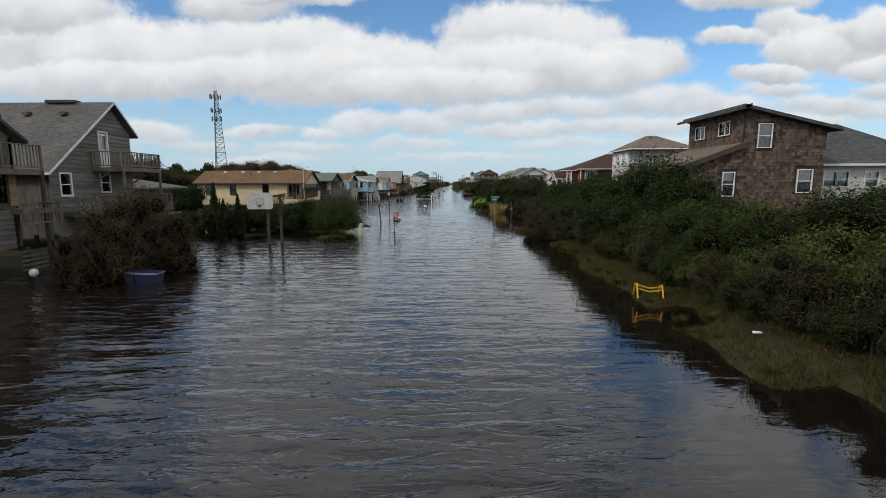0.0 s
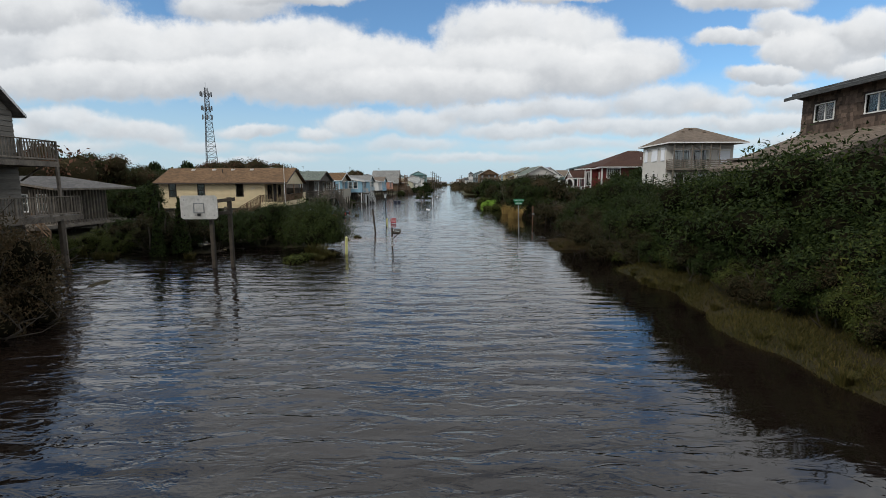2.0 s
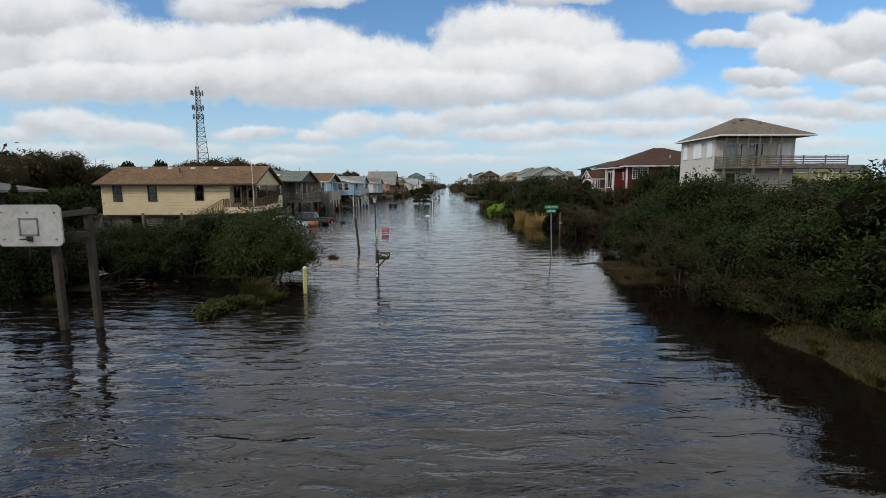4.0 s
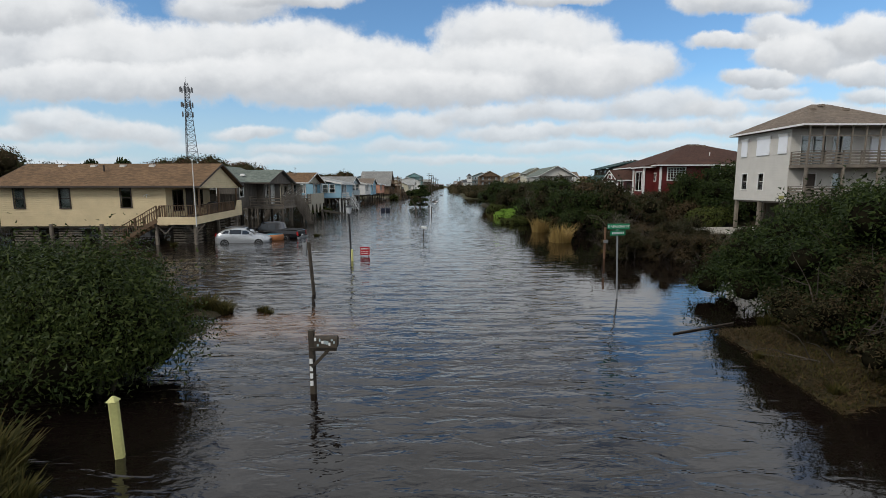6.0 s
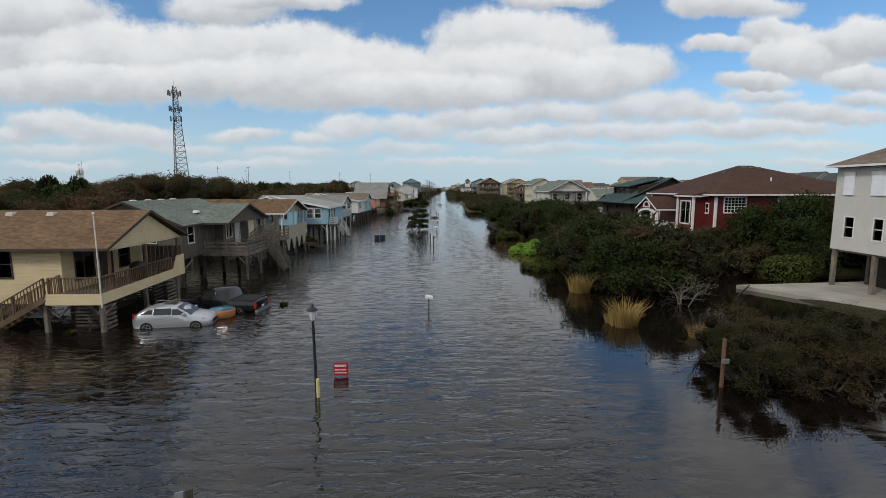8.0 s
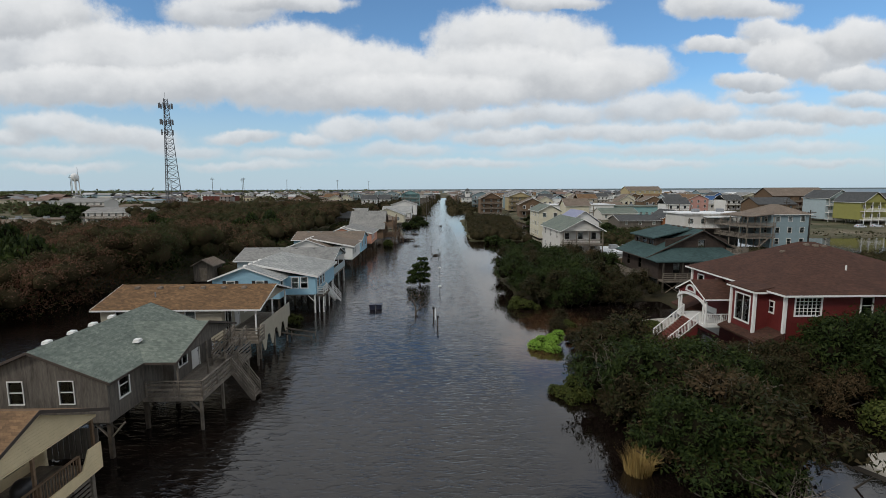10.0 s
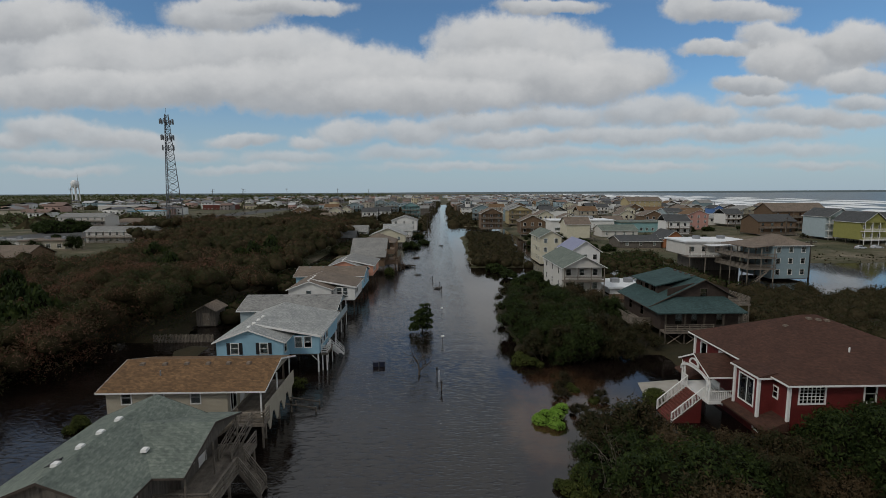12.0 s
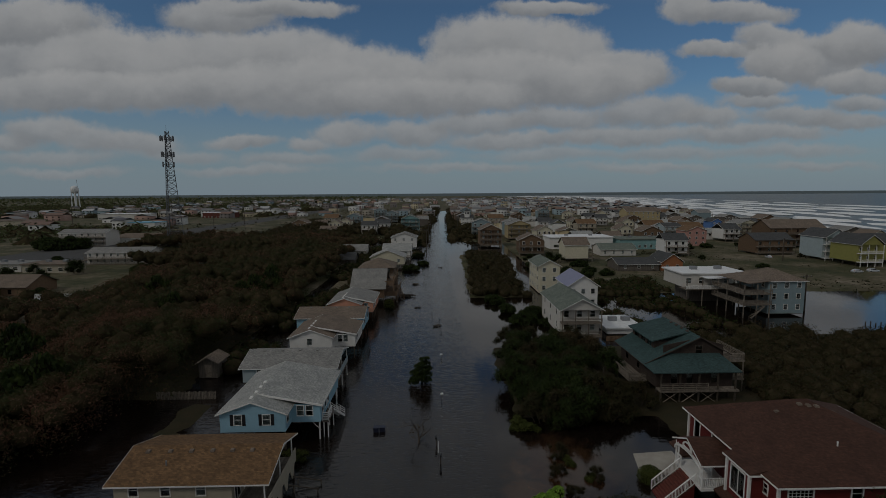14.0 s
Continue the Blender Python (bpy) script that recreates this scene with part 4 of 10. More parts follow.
# ---------- houses ----------
def body(T, x0, x1, y0, y1, z0, z1, material, holes=None, peaks=None):
    """Four walls round a rectangle; holes and peaks by side: s, e, n, w."""
    holes, peaks = holes or {}, peaks or {}
    ring = {"s": ((x0, y0), (x1, y0)), "e": ((x1, y0), (x1, y1)), "n": ((x1, y1), (x0, y1)), "w": ((x0, y1), (x0, y0))}
    inset = {"s": ((x0 + 0.14, y0), (x1 - 0.14, y0)), "n": ((x1 - 0.14, y1), (x0 + 0.14, y1))}
    for k, (a, b) in ring.items():
        cut = 0.14 if k in inset else 0.0
        pk = peaks.get(k)
        wall(T, *inset.get(k, (a, b)), z0, z1, material, [(h[0] - cut, h[1] - cut, h[2], h[3]) for h in holes.get(k, ())], (pk[0] - cut, pk[1]) if pk else None)
        for h in holes.get(k, ()):
            o = h[4] if len(h) > 4 else {}
            if o.get("door"):
                door(T, a, b, h[0], h[1], h[2], h[3], o["door"], o.get("trim", MATS["trim"]))
            else:
                window(T, a, b, h[0], h[1], h[2], h[3], o.get("trim", MATS["trim"]), o.get("blind", (1, 0.6, 1, None)[int(h[0] * 7 + h[2] * 3) % 4]), o.get("bars", (1, 2)), o.get("wide", 0.08), shutters=o.get("shutters"))
    floor_slab(T, x0 + 0.15, x1 - 0.15, y0 + 0.15, y1 - 0.15, z0 + 0.06, MATS["inside"], "floor", 0.2)
    return ring


def slat_skirt(T, x0, x1, y, z0, z1, material, n=6):
    for i in range(n):
        z = z0 + (z1 - z0) * (i + 0.5) / n
        stick("slat", (x0, y, z), (x1, y, z), 0.03, (z1 - z0) / n * 0.55, material, T)


def yellow_house():
    T = thing("beach_house", "cream-sided stilt house with a brown shingle roof and a street porch", "house", (-23, 65, 0), "houses along the flooded street")
    M = MATS
    d = dict(trim=M["darktrim"], wide=0.07, blind=None)
    holes = {"s": [(1.15, 1.85, 2.55, 3.9, dict(d, blind=1)), (4.35, 5.05, 2.55, 3.9, dict(d, blind=1)), (8.65, 9.35, 2.6, 3.9, dict(d))],
             "e": [(0.9, 2.2, 2.3, 3.75, dict(d, bars=(2, 1))), (2.75, 3.65, 1.85, 3.85, dict(door=M["darktrim"], trim=M["darktrim"])), (4.3, 5.2, 2.4, 3.75, dict(d))]}
    body(T, -30.6, -18.8, 62.1, 68.6, 1.25, 4.02, M["cream"], holes)
    wall(T, (-30.6, 68.6), (-30.6, 62.1), 4.0, 4.02, M["cream"], (), (3.25, 5.55))
    wall(T, (-16.4, 62.1), (-16.4, 68.6), 4.0, 4.02, M["cream"], (), (3.25, 5.58), thick=0.12, name="gable", label="cream gable over the porch")
    rf = roof_gable(T, -31.0, -16.12, 61.6, 69.1, 4.1, 5.78, M["roof_brown"], M["darktrim"])
    vents(rf, [(x, 64.9, 5.58) for x in (-28, -25.6, -23.4, -21.2)], M["offwhite"])
    vents(rf, [(-24.2, 63.9, 5.25)], M["darktrim"], True)
    part("ceiling", Acc().box(-18.8, 62.1, 3.92, -16.4, 68.6, 3.98), M["cream"], T)
    for x, y in ((-16.5, 62.2), (-16.5, 65.2), (-16.5, 68.4)):
        stick("porch_post", (x, y, 1.8), (x, y, 3.95), 0.12, 0.12, M["timber"], T)
    deck(T, -18.8, -16.35, 61.15, 68.1, 1.82, M["olddeck"])
    a = Acc()
    a.box(-18.95, 61.08, 1.42, -16.28, 61.14, 1.95)
    part("skirt_board", a, M["cream"], T, "cream boarded skirt round the porch")
    a = Acc()
    a.hexa([(-16.34, 61.14, 1.42), (-16.28, 61.14, 1.42), (-16.0, 68.2, 1.7), (-16.06, 68.2, 1.7), (-16.34, 61.14, 1.95), (-16.28, 61.14, 1.95), (-16.0, 68.2, 2.2), (-16.06, 68.2, 2.2)])
    a.hexa([(-16.13, 67.1, 2.14), (-16.07, 67.1, 2.14), (-16.0, 68.2, 2.2), (-16.06, 68.2, 2.2), (-16.11, 67.5, 2.9), (-16.05, 67.5, 2.9), (-16.0, 68.2, 2.92), (-16.06, 68.2, 2.92)])
    part("skirt_board", a, M["cream"], T)
    railing(T, (-18.8, 61.2, 1.82), (-16.4, 61.2, 1.82), M["timber"], h=0.9, balusters=0.15, every=1.7)
    railing(T, (-16.4, 61.2, 1.82), (-16.2, 67.1, 1.95), M["timber"], h=0.9, balusters=0.15, every=1.8)
    for i in range(9):
        y = 68.5
        stick("screen_board", (-18.6 + i * 0.27, y, 1.9), (-18.6 + i * 0.27, y, 3.4), 0.24, 0.03, M["greyboard"], T)
    stairs(T, (-22.0, 61.6, 0.1), (-18.95, 61.6, 1.82), 1.0, M["timber"], balusters=0.16)
    pilings(T, (-30.3, -26.5, -23, -19.2, -16.5), (61.4, 64.9, 68.1), -0.55, 1.45, M["olddeck"], 0.2)
    for x in (-18.6, -16.5):
        for s in (-1, 1):
            stick("brace", (x, 61.4, 0.75), (x + 0.65 * (s if x > -18 else -s * -1), 61.4, 1.4), 0.09, 0.06, M["olddeck"], T)
    for x0, x1 in ((-30, -28.2), (-26.8, -25.2), (-23.8, -22.2), (-18.6, -16.6)):
        slat_skirt(T, x0, x1, 62.4, -0.05, 1.2, M["olddeck"], 7)
    # back and side slats added to block light under the floor
    slat_skirt(T, -30.4, -16.6, 67.9, -0.05, 1.3, M["darkpost"], 9)
    for y0, y1 in ((62.5, 65.0), (65.0, 67.8)):
        for i in range(9):
            stick("slat", (-30.3, y0, 0.02 + i * 0.145), (-30.3, y1, 0.02 + i * 0.145), 0.03, 0.11, M["darkpost"], T)
            stick("slat", (-18.9, y0, 0.02 + i * 0.145), (-18.9, y1, 0.02 + i * 0.145), 0.03, 0.11, M["darkpost"], T)
    for x in (-17.3, -16.5):
        for y0, y1 in ((61.5, 62.4), (67.0, 68.0)):
            for i in range(6):
                z = 0.1 + i * 0.22
                stick("slat", (x, y0, z), (x, y1, z), 0.03, 0.12, M["olddeck"], T)
    part("utility_box", Acc().box(-21.2, 62.6, 0.4, -20.4, 63.2, 1.2), M["iron"], T)
    # wall ornament and a grill under its cover on the porch
    a = Acc()
    a.tube((-20.35, 62.06, 3.35), (-20.1, 62.02, 3.5), 0.02, 0.02, 6).tube((-20.1, 62.02, 3.5), (-19.9, 62.04, 3.42), 0.02, 0.02, 6).tube((-20.1, 62.02, 3.5), (-20.1, 62.04, 3.25), 0.02, 0.02, 6)
    part("wall_ornament", a, M["trim"], T, "small white wall ornament")
    g = Acc()
    g.lathe((-17.1, 65.4, 1.84), [(0.42, 0), (0.46, 0.5), (0.44, 0.8), (0.30, 1.0), (0.1, 1.06)], 14)
    solo("covered_grill", g, M["black"], "grill under a black cover on the porch", "grill", smooth=True)
    f = Acc()
    f.tube((-16.2, 60.98, 1.3), (-16.2, 60.98, 5.75), 0.035, 0.025, 8)
    p = thing("flagpole", "thin white flagpole at the porch corner", "flagpole", (-16.2, 60.98, 1.3))
    part("pole", f, M["trim"], p)
    part("finial", Acc().lathe((-16.2, 60.98, 5.75), [(0.02, 0), (0.06, 0.04), (0.06, 0.08), (0.02, 0.12)], 10), M["trim"], p, smooth=True)


def grey_house():
    T = thing("beach_house", "weathered grey board house on stilts with a grey-green shingle roof", "house", (-21, 76, 0), "houses along the flooded street")
    M = MATS
    w = lambda u: (u, u + 0.72, 3.2, 4.4, dict(wide=0.05))
    body(T, -25.2, -17.85, 71.5, 81.6, 2.12, 4.42, M["greyboard"], {"s": [w(2.3), w(4.9)], "e": [(0.9, 1.7, 3.1, 4.3, {})]}, {"s": (3.67, 5.95), "n": (3.68, 5.95)})
    rf = roof_gable(T, -25.6, -17.5, 71.2, 81.9, 4.42, 6.1, M["roof_green"], M["darktrim"], "y")
    roof_gable(T, -21.4, -15.65, 74.1, 82.4, 4.42, 5.72, M["roof_green"], M["darktrim"], "x")
    vents(rf, [(-21.9, y, 6.02) for y in (73, 74.8, 76.5, 78.2)], M["trim"])
    vents(rf, [(-18.9, 75.9, 5.15)], M["trim"])
    part("torn_shingles", Acc().hexa([(-22.9, 73.4, 5.58), (-22.3, 73.3, 5.84), (-22.2, 73.9, 5.87), (-22.8, 74.1, 5.63), (-22.9, 73.4, 5.62), (-22.3, 73.3, 5.89), (-22.2, 73.9, 5.93), (-22.8, 74.1, 5.68)]), M["roof_dark"], rf, "dark patch of torn shingles")
    wall(T, (-15.95, 74.4), (-15.95, 82.1), 4.3, 4.32, M["greyboard"], (), (3.85, 5.55), thick=0.1, name="gable")
    body(T, -17.85, -17.2, 76.5, 81.6, 2.12, 4.35, M["greyboard"], {"e": [(0.6, 1.6, 3.0, 4.2, dict(bars=(2, 1))), (2.3, 3.2, 2.2, 4.15, dict(door=M["trim"]))]})
    deck(T, -18, -14.5, 74.5, 82.0, 2.12, M["olddeck"])
    railing(T, (-17.8, 74.6, 2.12), (-14.55, 74.6, 2.12), M["olddeck"])
    railing(T, (-14.55, 74.6, 2.12), (-14.55, 78.5, 2.12), M["olddeck"])
    railing(T, (-14.55, 79.8, 2.12), (-14.55, 82.0, 2.12), M["olddeck"])
    for y in (74.6, 78.2, 81.9):
        stick("porch_post", (-15.9, y, 2.1), (-15.9, y, 4.35), 0.11, 0.11, M["olddeck"], T)
    stairs(T, (-13.1, 79.15, 0.1), (-14.5, 79.15, 2.12), 1.1, M["olddeck"])
    stairs(T, (-15.8, 79.6, 2.2), (-15.8, 83.4, 3.0), 0.9, M["olddeck"])
    pilings(T, (-25, -21.5, -18.1), (71.8, 75, 78.3, 81.3), -0.55, 2.0, M["darkpost"], 0.22, brace=True)
    pilings(T, (-14.7,), (74.7, 77.5, 81.8), -0.55, 1.95, M["olddeck"], 0.16)
    for s in ((-18.1, 71.8, 1.1, -17.3, 71.8, 2.0), (-18.1, 71.8, 1.1, -18.9, 71.8, 2.0), (-14.7, 74.7, 1.1, -15.4, 74.7, 1.9)):
        stick("brace", s[:3], s[3:], 0.12, 0.08, M["olddeck"], T)


def tan_house():
    T = thing("beach_house", "tan-sided stilt house with an orange-brown shingle roof and covered porch", "house", (-22, 90, 0), "houses along the flooded street")
    M = MATS
    w = lambda u: (u, u + 0.75, 3.3, 4.35, {})
    body(T, -28.5, -18.5, 86.4, 94.1, 1.7, 4.42, M["tan"], {"s": [w(1.3), w(4.0), w(7.0)], "e": [(0.6, 1.7, 2.3, 4.1, dict(bars=(2, 1))), (2.5, 3.4, 2.2, 4.2, dict(door=M["trim"])), (4.6, 5.6, 3.0, 4.2, {})]}, {"w": (3.85, 5.6)})
    wall(T, (-15.75, 86.4), (-15.75, 94.1), 4.4, 4.42, M["tan"], (), (3.85, 5.6), thick=0.1, name="gable")
    rf = roof_gable(T, -29.0, -15.15, 85.9, 94.6, 4.5, 5.78, M["roof_orange"], M["trim"])
    vents(rf, [(x, 89.5, 5.6) for x in (-27.2, -25.2, -23.3, -21.4, -19.6, -17.8)], M["roof_taupe"])
    vents(rf, [(-24.8, 88.0, 5.2)], M["iron"], True)
    for y in (86.2, 90.2, 93.9):
        stick("porch_post", (-15.65, y, 2.1), (-15.65, y, 4.42), 0.12, 0.12, M["trim"], T)
    deck(T, -18.5, -15.4, 86.3, 94.2, 2.12, M["olddeck"])
    a = Acc().box(-15.4, 86.3, 1.75, -15.33, 94.2, 3.1)
    for i in range(4):
        y = 87.2 + i * 1.9
        a.hexa([(-15.4, y - 0.14, 0.6), (-15.33, y - 0.14, 0.6), (-15.33, y + 0.14, 0.6), (-15.4, y + 0.14, 0.6), (-15.4, y - 0.7, 1.76), (-15.33, y - 0.7, 1.76), (-15.33, y + 0.7, 1.76), (-15.4, y + 0.7, 1.76)])
    part("porch_parapet", a, M["tan"], T, "tan boarded parapet with arched skirt below")
    deck(T, -17.55, -15.0, 84.9, 86.3, 2.15, M["olddeck"])
    railing(T, (-17.5, 85.0, 2.15), (-15.05, 85.0, 2.15), M["olddeck"], every=1.2)
    railing(T, (-15.05, 85.0, 2.15), (-15.05, 86.3, 2.15), M["olddeck"], every=1.2)
    stairs(T, (-20.6, 85.5, 0.1), (-17.55, 85.5, 2.15), 1.0, M["olddeck"])
    pilings(T, (-28.3, -25, -21.7, -18.6, -15.6), (86.7, 90.2, 93.9), -0.55, 2.0, M["olddeck"], 0.2, brace=True)
    pilings(T, (-17.3, -15.2), (85.1,), -0.55, 2.0, M["olddeck"], 0.14)
    R = thing("wooden_ramp", "grey timber ramp rails sloping into the floodwater", "ramp", (-14, 92, 0))
    for y in (91.4, 92.8):
        stick("rail_board", (-15.3, y, 0.85), (-12.4, y, 0.35), 0.05, 0.14, M["olddeck"], R)
        for x in (-14.8, -12.5):
            stick("rail_post", (x, y, -0.5), (x, y, 0.55), 0.1, 0.1, M["olddeck"], R)


def wing_house(label, x0, xm, x1, y0, y1, yw, zf, ze, zr, wm, rm, trim, s_win, w_win, e_win, extra=None, shutters=None):
    """A gable towards the camera with a lower wing along the street under one long slope."""
    M = MATS
    T = thing("beach_house", label, "house", ((x0 + x1) / 2, (y0 + y1) / 2, 0), "houses along the flooded street")
    c = (xm - x0) / 2
    o = dict(trim=trim)
    body(T, x0, xm, y0, y1, zf, ze, wm, {"s": [(u, u + 0.8, ze - 1.35, ze - 0.2, dict(o, shutters=shutters)) for u in s_win], "e": [(0.5, 1.2, ze - 1.4, ze - 0.2, o)]}, {"s": (c, zr - 0.12), "n": (c, zr - 0.12)})
    body(T, xm, x1, yw, y1, zf, ze - 0.05, wm, {"s": [(u, u + 0.75, ze - 1.4, ze - 0.2, o) for u in w_win], "e": [(u, u + 0.8, ze - 1.5, ze - 0.2, o) for u in e_win]})
    rf = roof_gable(T, x0 - 0.35, xm + 0.35, y0 - 0.35, y1 + 0.3, ze, zr, rm, trim, "y")
    r = x0 + c
    a = Acc().hexa([(r, yw - 0.3, zr - 0.1), (x1 + 0.35, yw - 0.3, ze - 0.08), (x1 + 0.35, y1 + 0.31, ze - 0.08), (r, y1 + 0.31, zr - 0.1), (r, yw - 0.3, zr + 0.03), (x1 + 0.35, yw - 0.3, ze + 0.06), (x1 + 0.35, y1 + 0.31, ze + 0.06), (r, y1 + 0.31, zr + 0.03)])
    r2 = part("roof", a, rm, T)
    a = Acc().hexa([(r, yw - 0.33, zr - 0.2), (x1 + 0.37, yw - 0.33, ze - 0.2), (x1 + 0.37, yw - 0.3, ze - 0.2), (r, yw - 0.3, zr - 0.2), (r, yw - 0.33, zr + 0.04), (x1 + 0.37, yw - 0.33, ze + 0.07), (x1 + 0.37, yw - 0.3, ze + 0.07), (r, yw - 0.3, zr + 0.04)])
    a.box(x1 + 0.35, yw - 0.3, ze - 0.2, x1 + 0.38, y1 + 0.31, ze + 0.05)
    part("fascia", a, trim, r2)
    vents(rf, [(r - 0.45, y0 + 1.2 + i * 1.5, zr - 0.12) for i in range(4)], M["trim"])
    pilings(T, (x0 + 0.2, (x0 + xm) / 2, xm - 0.2), (y0 + 0.3, (y0 + y1) / 2, y1 - 0.3), -0.55, zf, M["darkpost"], 0.2)
    pilings(T, (x1 - 0.2,), (yw + 0.3, (yw + y1) / 2, y1 - 0.3), -0.55, zf, M["trim"] if shutters else M["darkpost"], 0.16)
    if extra:
        extra(T)
    return T


def blue_porch(T):
    M = MATS
    deck(T, -14.5, -13.7, 102, 105.2, 2.1, M["olddeck"])
    railing(T, (-14.4, 102, 2.1), (-13.75, 102, 2.1), M["trim"], every=0.7)
    railing(T, (-13.75, 102, 2.1), (-13.75, 104, 2.1), M["trim"], every=1.0)
    stairs(T, (-13.2, 107.4, 0.2), (-13.75, 104.9, 2.1), 0.8, M["trim"])
    for x, y in ((-14.3, 102.1), (-13.8, 102.1), (-13.8, 105), (-14.3, 105)):
        stick("deck_post", (x, y, -0.5), (x, y, 2.0), 0.12, 0.12, M["trim"], T)
    stick("brace", (-14.5, 101.5, 1.2), (-15.4, 101.5, 2.1), 0.09, 0.06, M["trim"], T)


def bar_house(label, x0, x1, y0, y1, zf, ze, zr, wm, rm, trim, s_win, porch=2.4, openporch=True):
    """A long house with its ridge across the street's line and a porch at the street end."""
    M = MATS
    T = thing("beach_house", label, "house", ((x0 + x1) / 2, (y0 + y1) / 2, 0), "houses along the flooded street")
    o = dict(trim=trim)
    xm = x1 - porch if openporch else x1
    h = y1 - y0
    body(T, x0, xm, y0, y1, zf, ze, wm, {"s": [(u, u + 0.8, ze - 1.4, ze - 0.2, o) for u in s_win], "e": [(1, 2, ze - 1.6, ze - 0.2, o), (h - 2.6, h - 1.6, ze - 1.6, ze - 0.2, o)]}, {"w": (h / 2, zr - 0.12)} if openporch else {"w": (h / 2, zr - 0.12), "e": (h / 2, zr - 0.12)})
    rf = roof_gable(T, x0 - 0.4, x1 + 0.35, y0 - 0.45, y1 + 0.45, ze, zr, rm, trim)
    vents(rf, [(x0 + 2 + i * 2.6, (y0 + y1) / 2 - 0.5, zr - 0.1) for i in range(4)], M["roof_grey"])
    if openporch:
        wall(T, (x1, y0), (x1, y1), ze - 0.02, ze, wm, (), (h / 2, zr - 0.12), thick=0.1, name="gable")
        deck(T, xm, x1 + 0.2, y0, y1, zf + 0.05, M["olddeck"])
        railing(T, (xm, y0 + 0.05, zf + 0.05), (x1 + 0.1, y0 + 0.05, zf + 0.05), M["olddeck"], every=1.2)
        part("porch_parapet", Acc().box(x1 + 0.1, y0, zf - 0.2, x1 + 0.17, y1, zf + 0.95), wm, T)
        for y in (y0 + 0.1, (y0 + y1) / 2, y1 - 0.1):
            stick("porch_post", (x1, y, -0.5), (x1, y, ze), 0.13, 0.13, trim, T)
    pilings(T, tuple(np.linspace(x0 + 0.2, x1 - 0.3, 4)), (y0 + 0.3, (y0 + y1) / 2, y1 - 0.3), -0.55, zf, M["darkpost"], 0.2)
    return T


yellow_house()
grey_house()
tan_house()
wing_house("light blue stilt house with pale grey roof and black shutters", -25.2, -17.9, -14.5, 99.2, 111.6, 101.4, 2.25, 4.45, 5.9, MATS["skyblue"], MATS["roof_pale"], MATS["trim"], (1.6, 4.8), (0.7, 1.75), (0.8, 2.2, 3.6), blue_porch, MATS["black"])
bar_house("pale blue-grey stilt house with a long grey shingle roof", -28.3, -15.1, 113.4, 121.6, 2.3, 4.45, 5.8, MATS["paleblue"], MATS["roof_grey"], MATS["trim"], (2.0, 8.4))
wing_house("white stilt house with a brown cross-gabled roof", -25.8, -18.6, -15.0, 127.2, 137.2, 129.2, 2.2, 4.5, 5.95, MATS["white"], MATS["roof_taupe"], MATS["trim"], (3.0,), (0.6, 1.6), (0.8, 2.4), None, None)
bar_house("light blue stilt house with a brown shingle roof", -28.3, -15.2, 140.2, 148.2, 2.0, 4.5, 5.85, MATS["skyblue"], MATS["roof_taupe"], MATS["trim"], (2.2, 9.4, 11.0), openporch=False)
wing_house("peach-sided stilt house with a grey shingle roof", -24.6, -17.4, -14.9, 151.5, 164.0, 153.4, 2.2, 4.5, 5.95, MATS["peach"], MATS["roof_grey"], MATS["trim"], (), (0.6,), (0.8, 2.4, 4.0), None, None)


def tall_grey_house():
    M = MATS
    T = thing("beach_house", "tall timber stilt house with steep grey roof and street decks", "house", (-18, 177, 0), "houses along the flooded street")
    body(T, -22.8, -14.2, 171, 183, 1.6, 4.2, M["timber"], {"s": [(2, 2.8, 2.8, 3.9, {})]}, {"e": (6, 8.2), "w": (6, 8.2)})
    rf = roof_gable(T, -23.2, -13.7, 170.4, 183.6, 4.0, 8.5, M["roof_grey"], M["darktrim"])
    vents(rf, [(-20, 174.2, 6.6)], M["iron"], True)
    for z, x1 in ((2.0, -10.9), (4.8, -11.8)):
        deck(T, -14.2, x1, 172.5, 186, z, M["timber"])
        railing(T, (-14.1, 172.6, z), (x1, 172.6, z), M["timber"], boards=4)
        railing(T, (x1, 172.6, z), (x1, 186, z), M["timber"], boards=4)
    for y in (172.6, 177, 181.5, 186):
        stick("deck_post", (-11.8, y, -0.5), (-11.8, y, 7.0), 0.18, 0.18, M["timber"], T)
        stick("deck_post", (-11.0, y, -0.5), (-11.0, y, 2.9), 0.18, 0.18, M["timber"], T)
    stairs(T, (-9.6, 175.5, 0.0), (-10.95, 179, 2.0), 1.0, M["timber"])
    pilings(T, (-22.5, -18.5, -14.4), (171.3, 177, 182.7), -0.55, 1.6, M["darkpost"])


tall_grey_house()


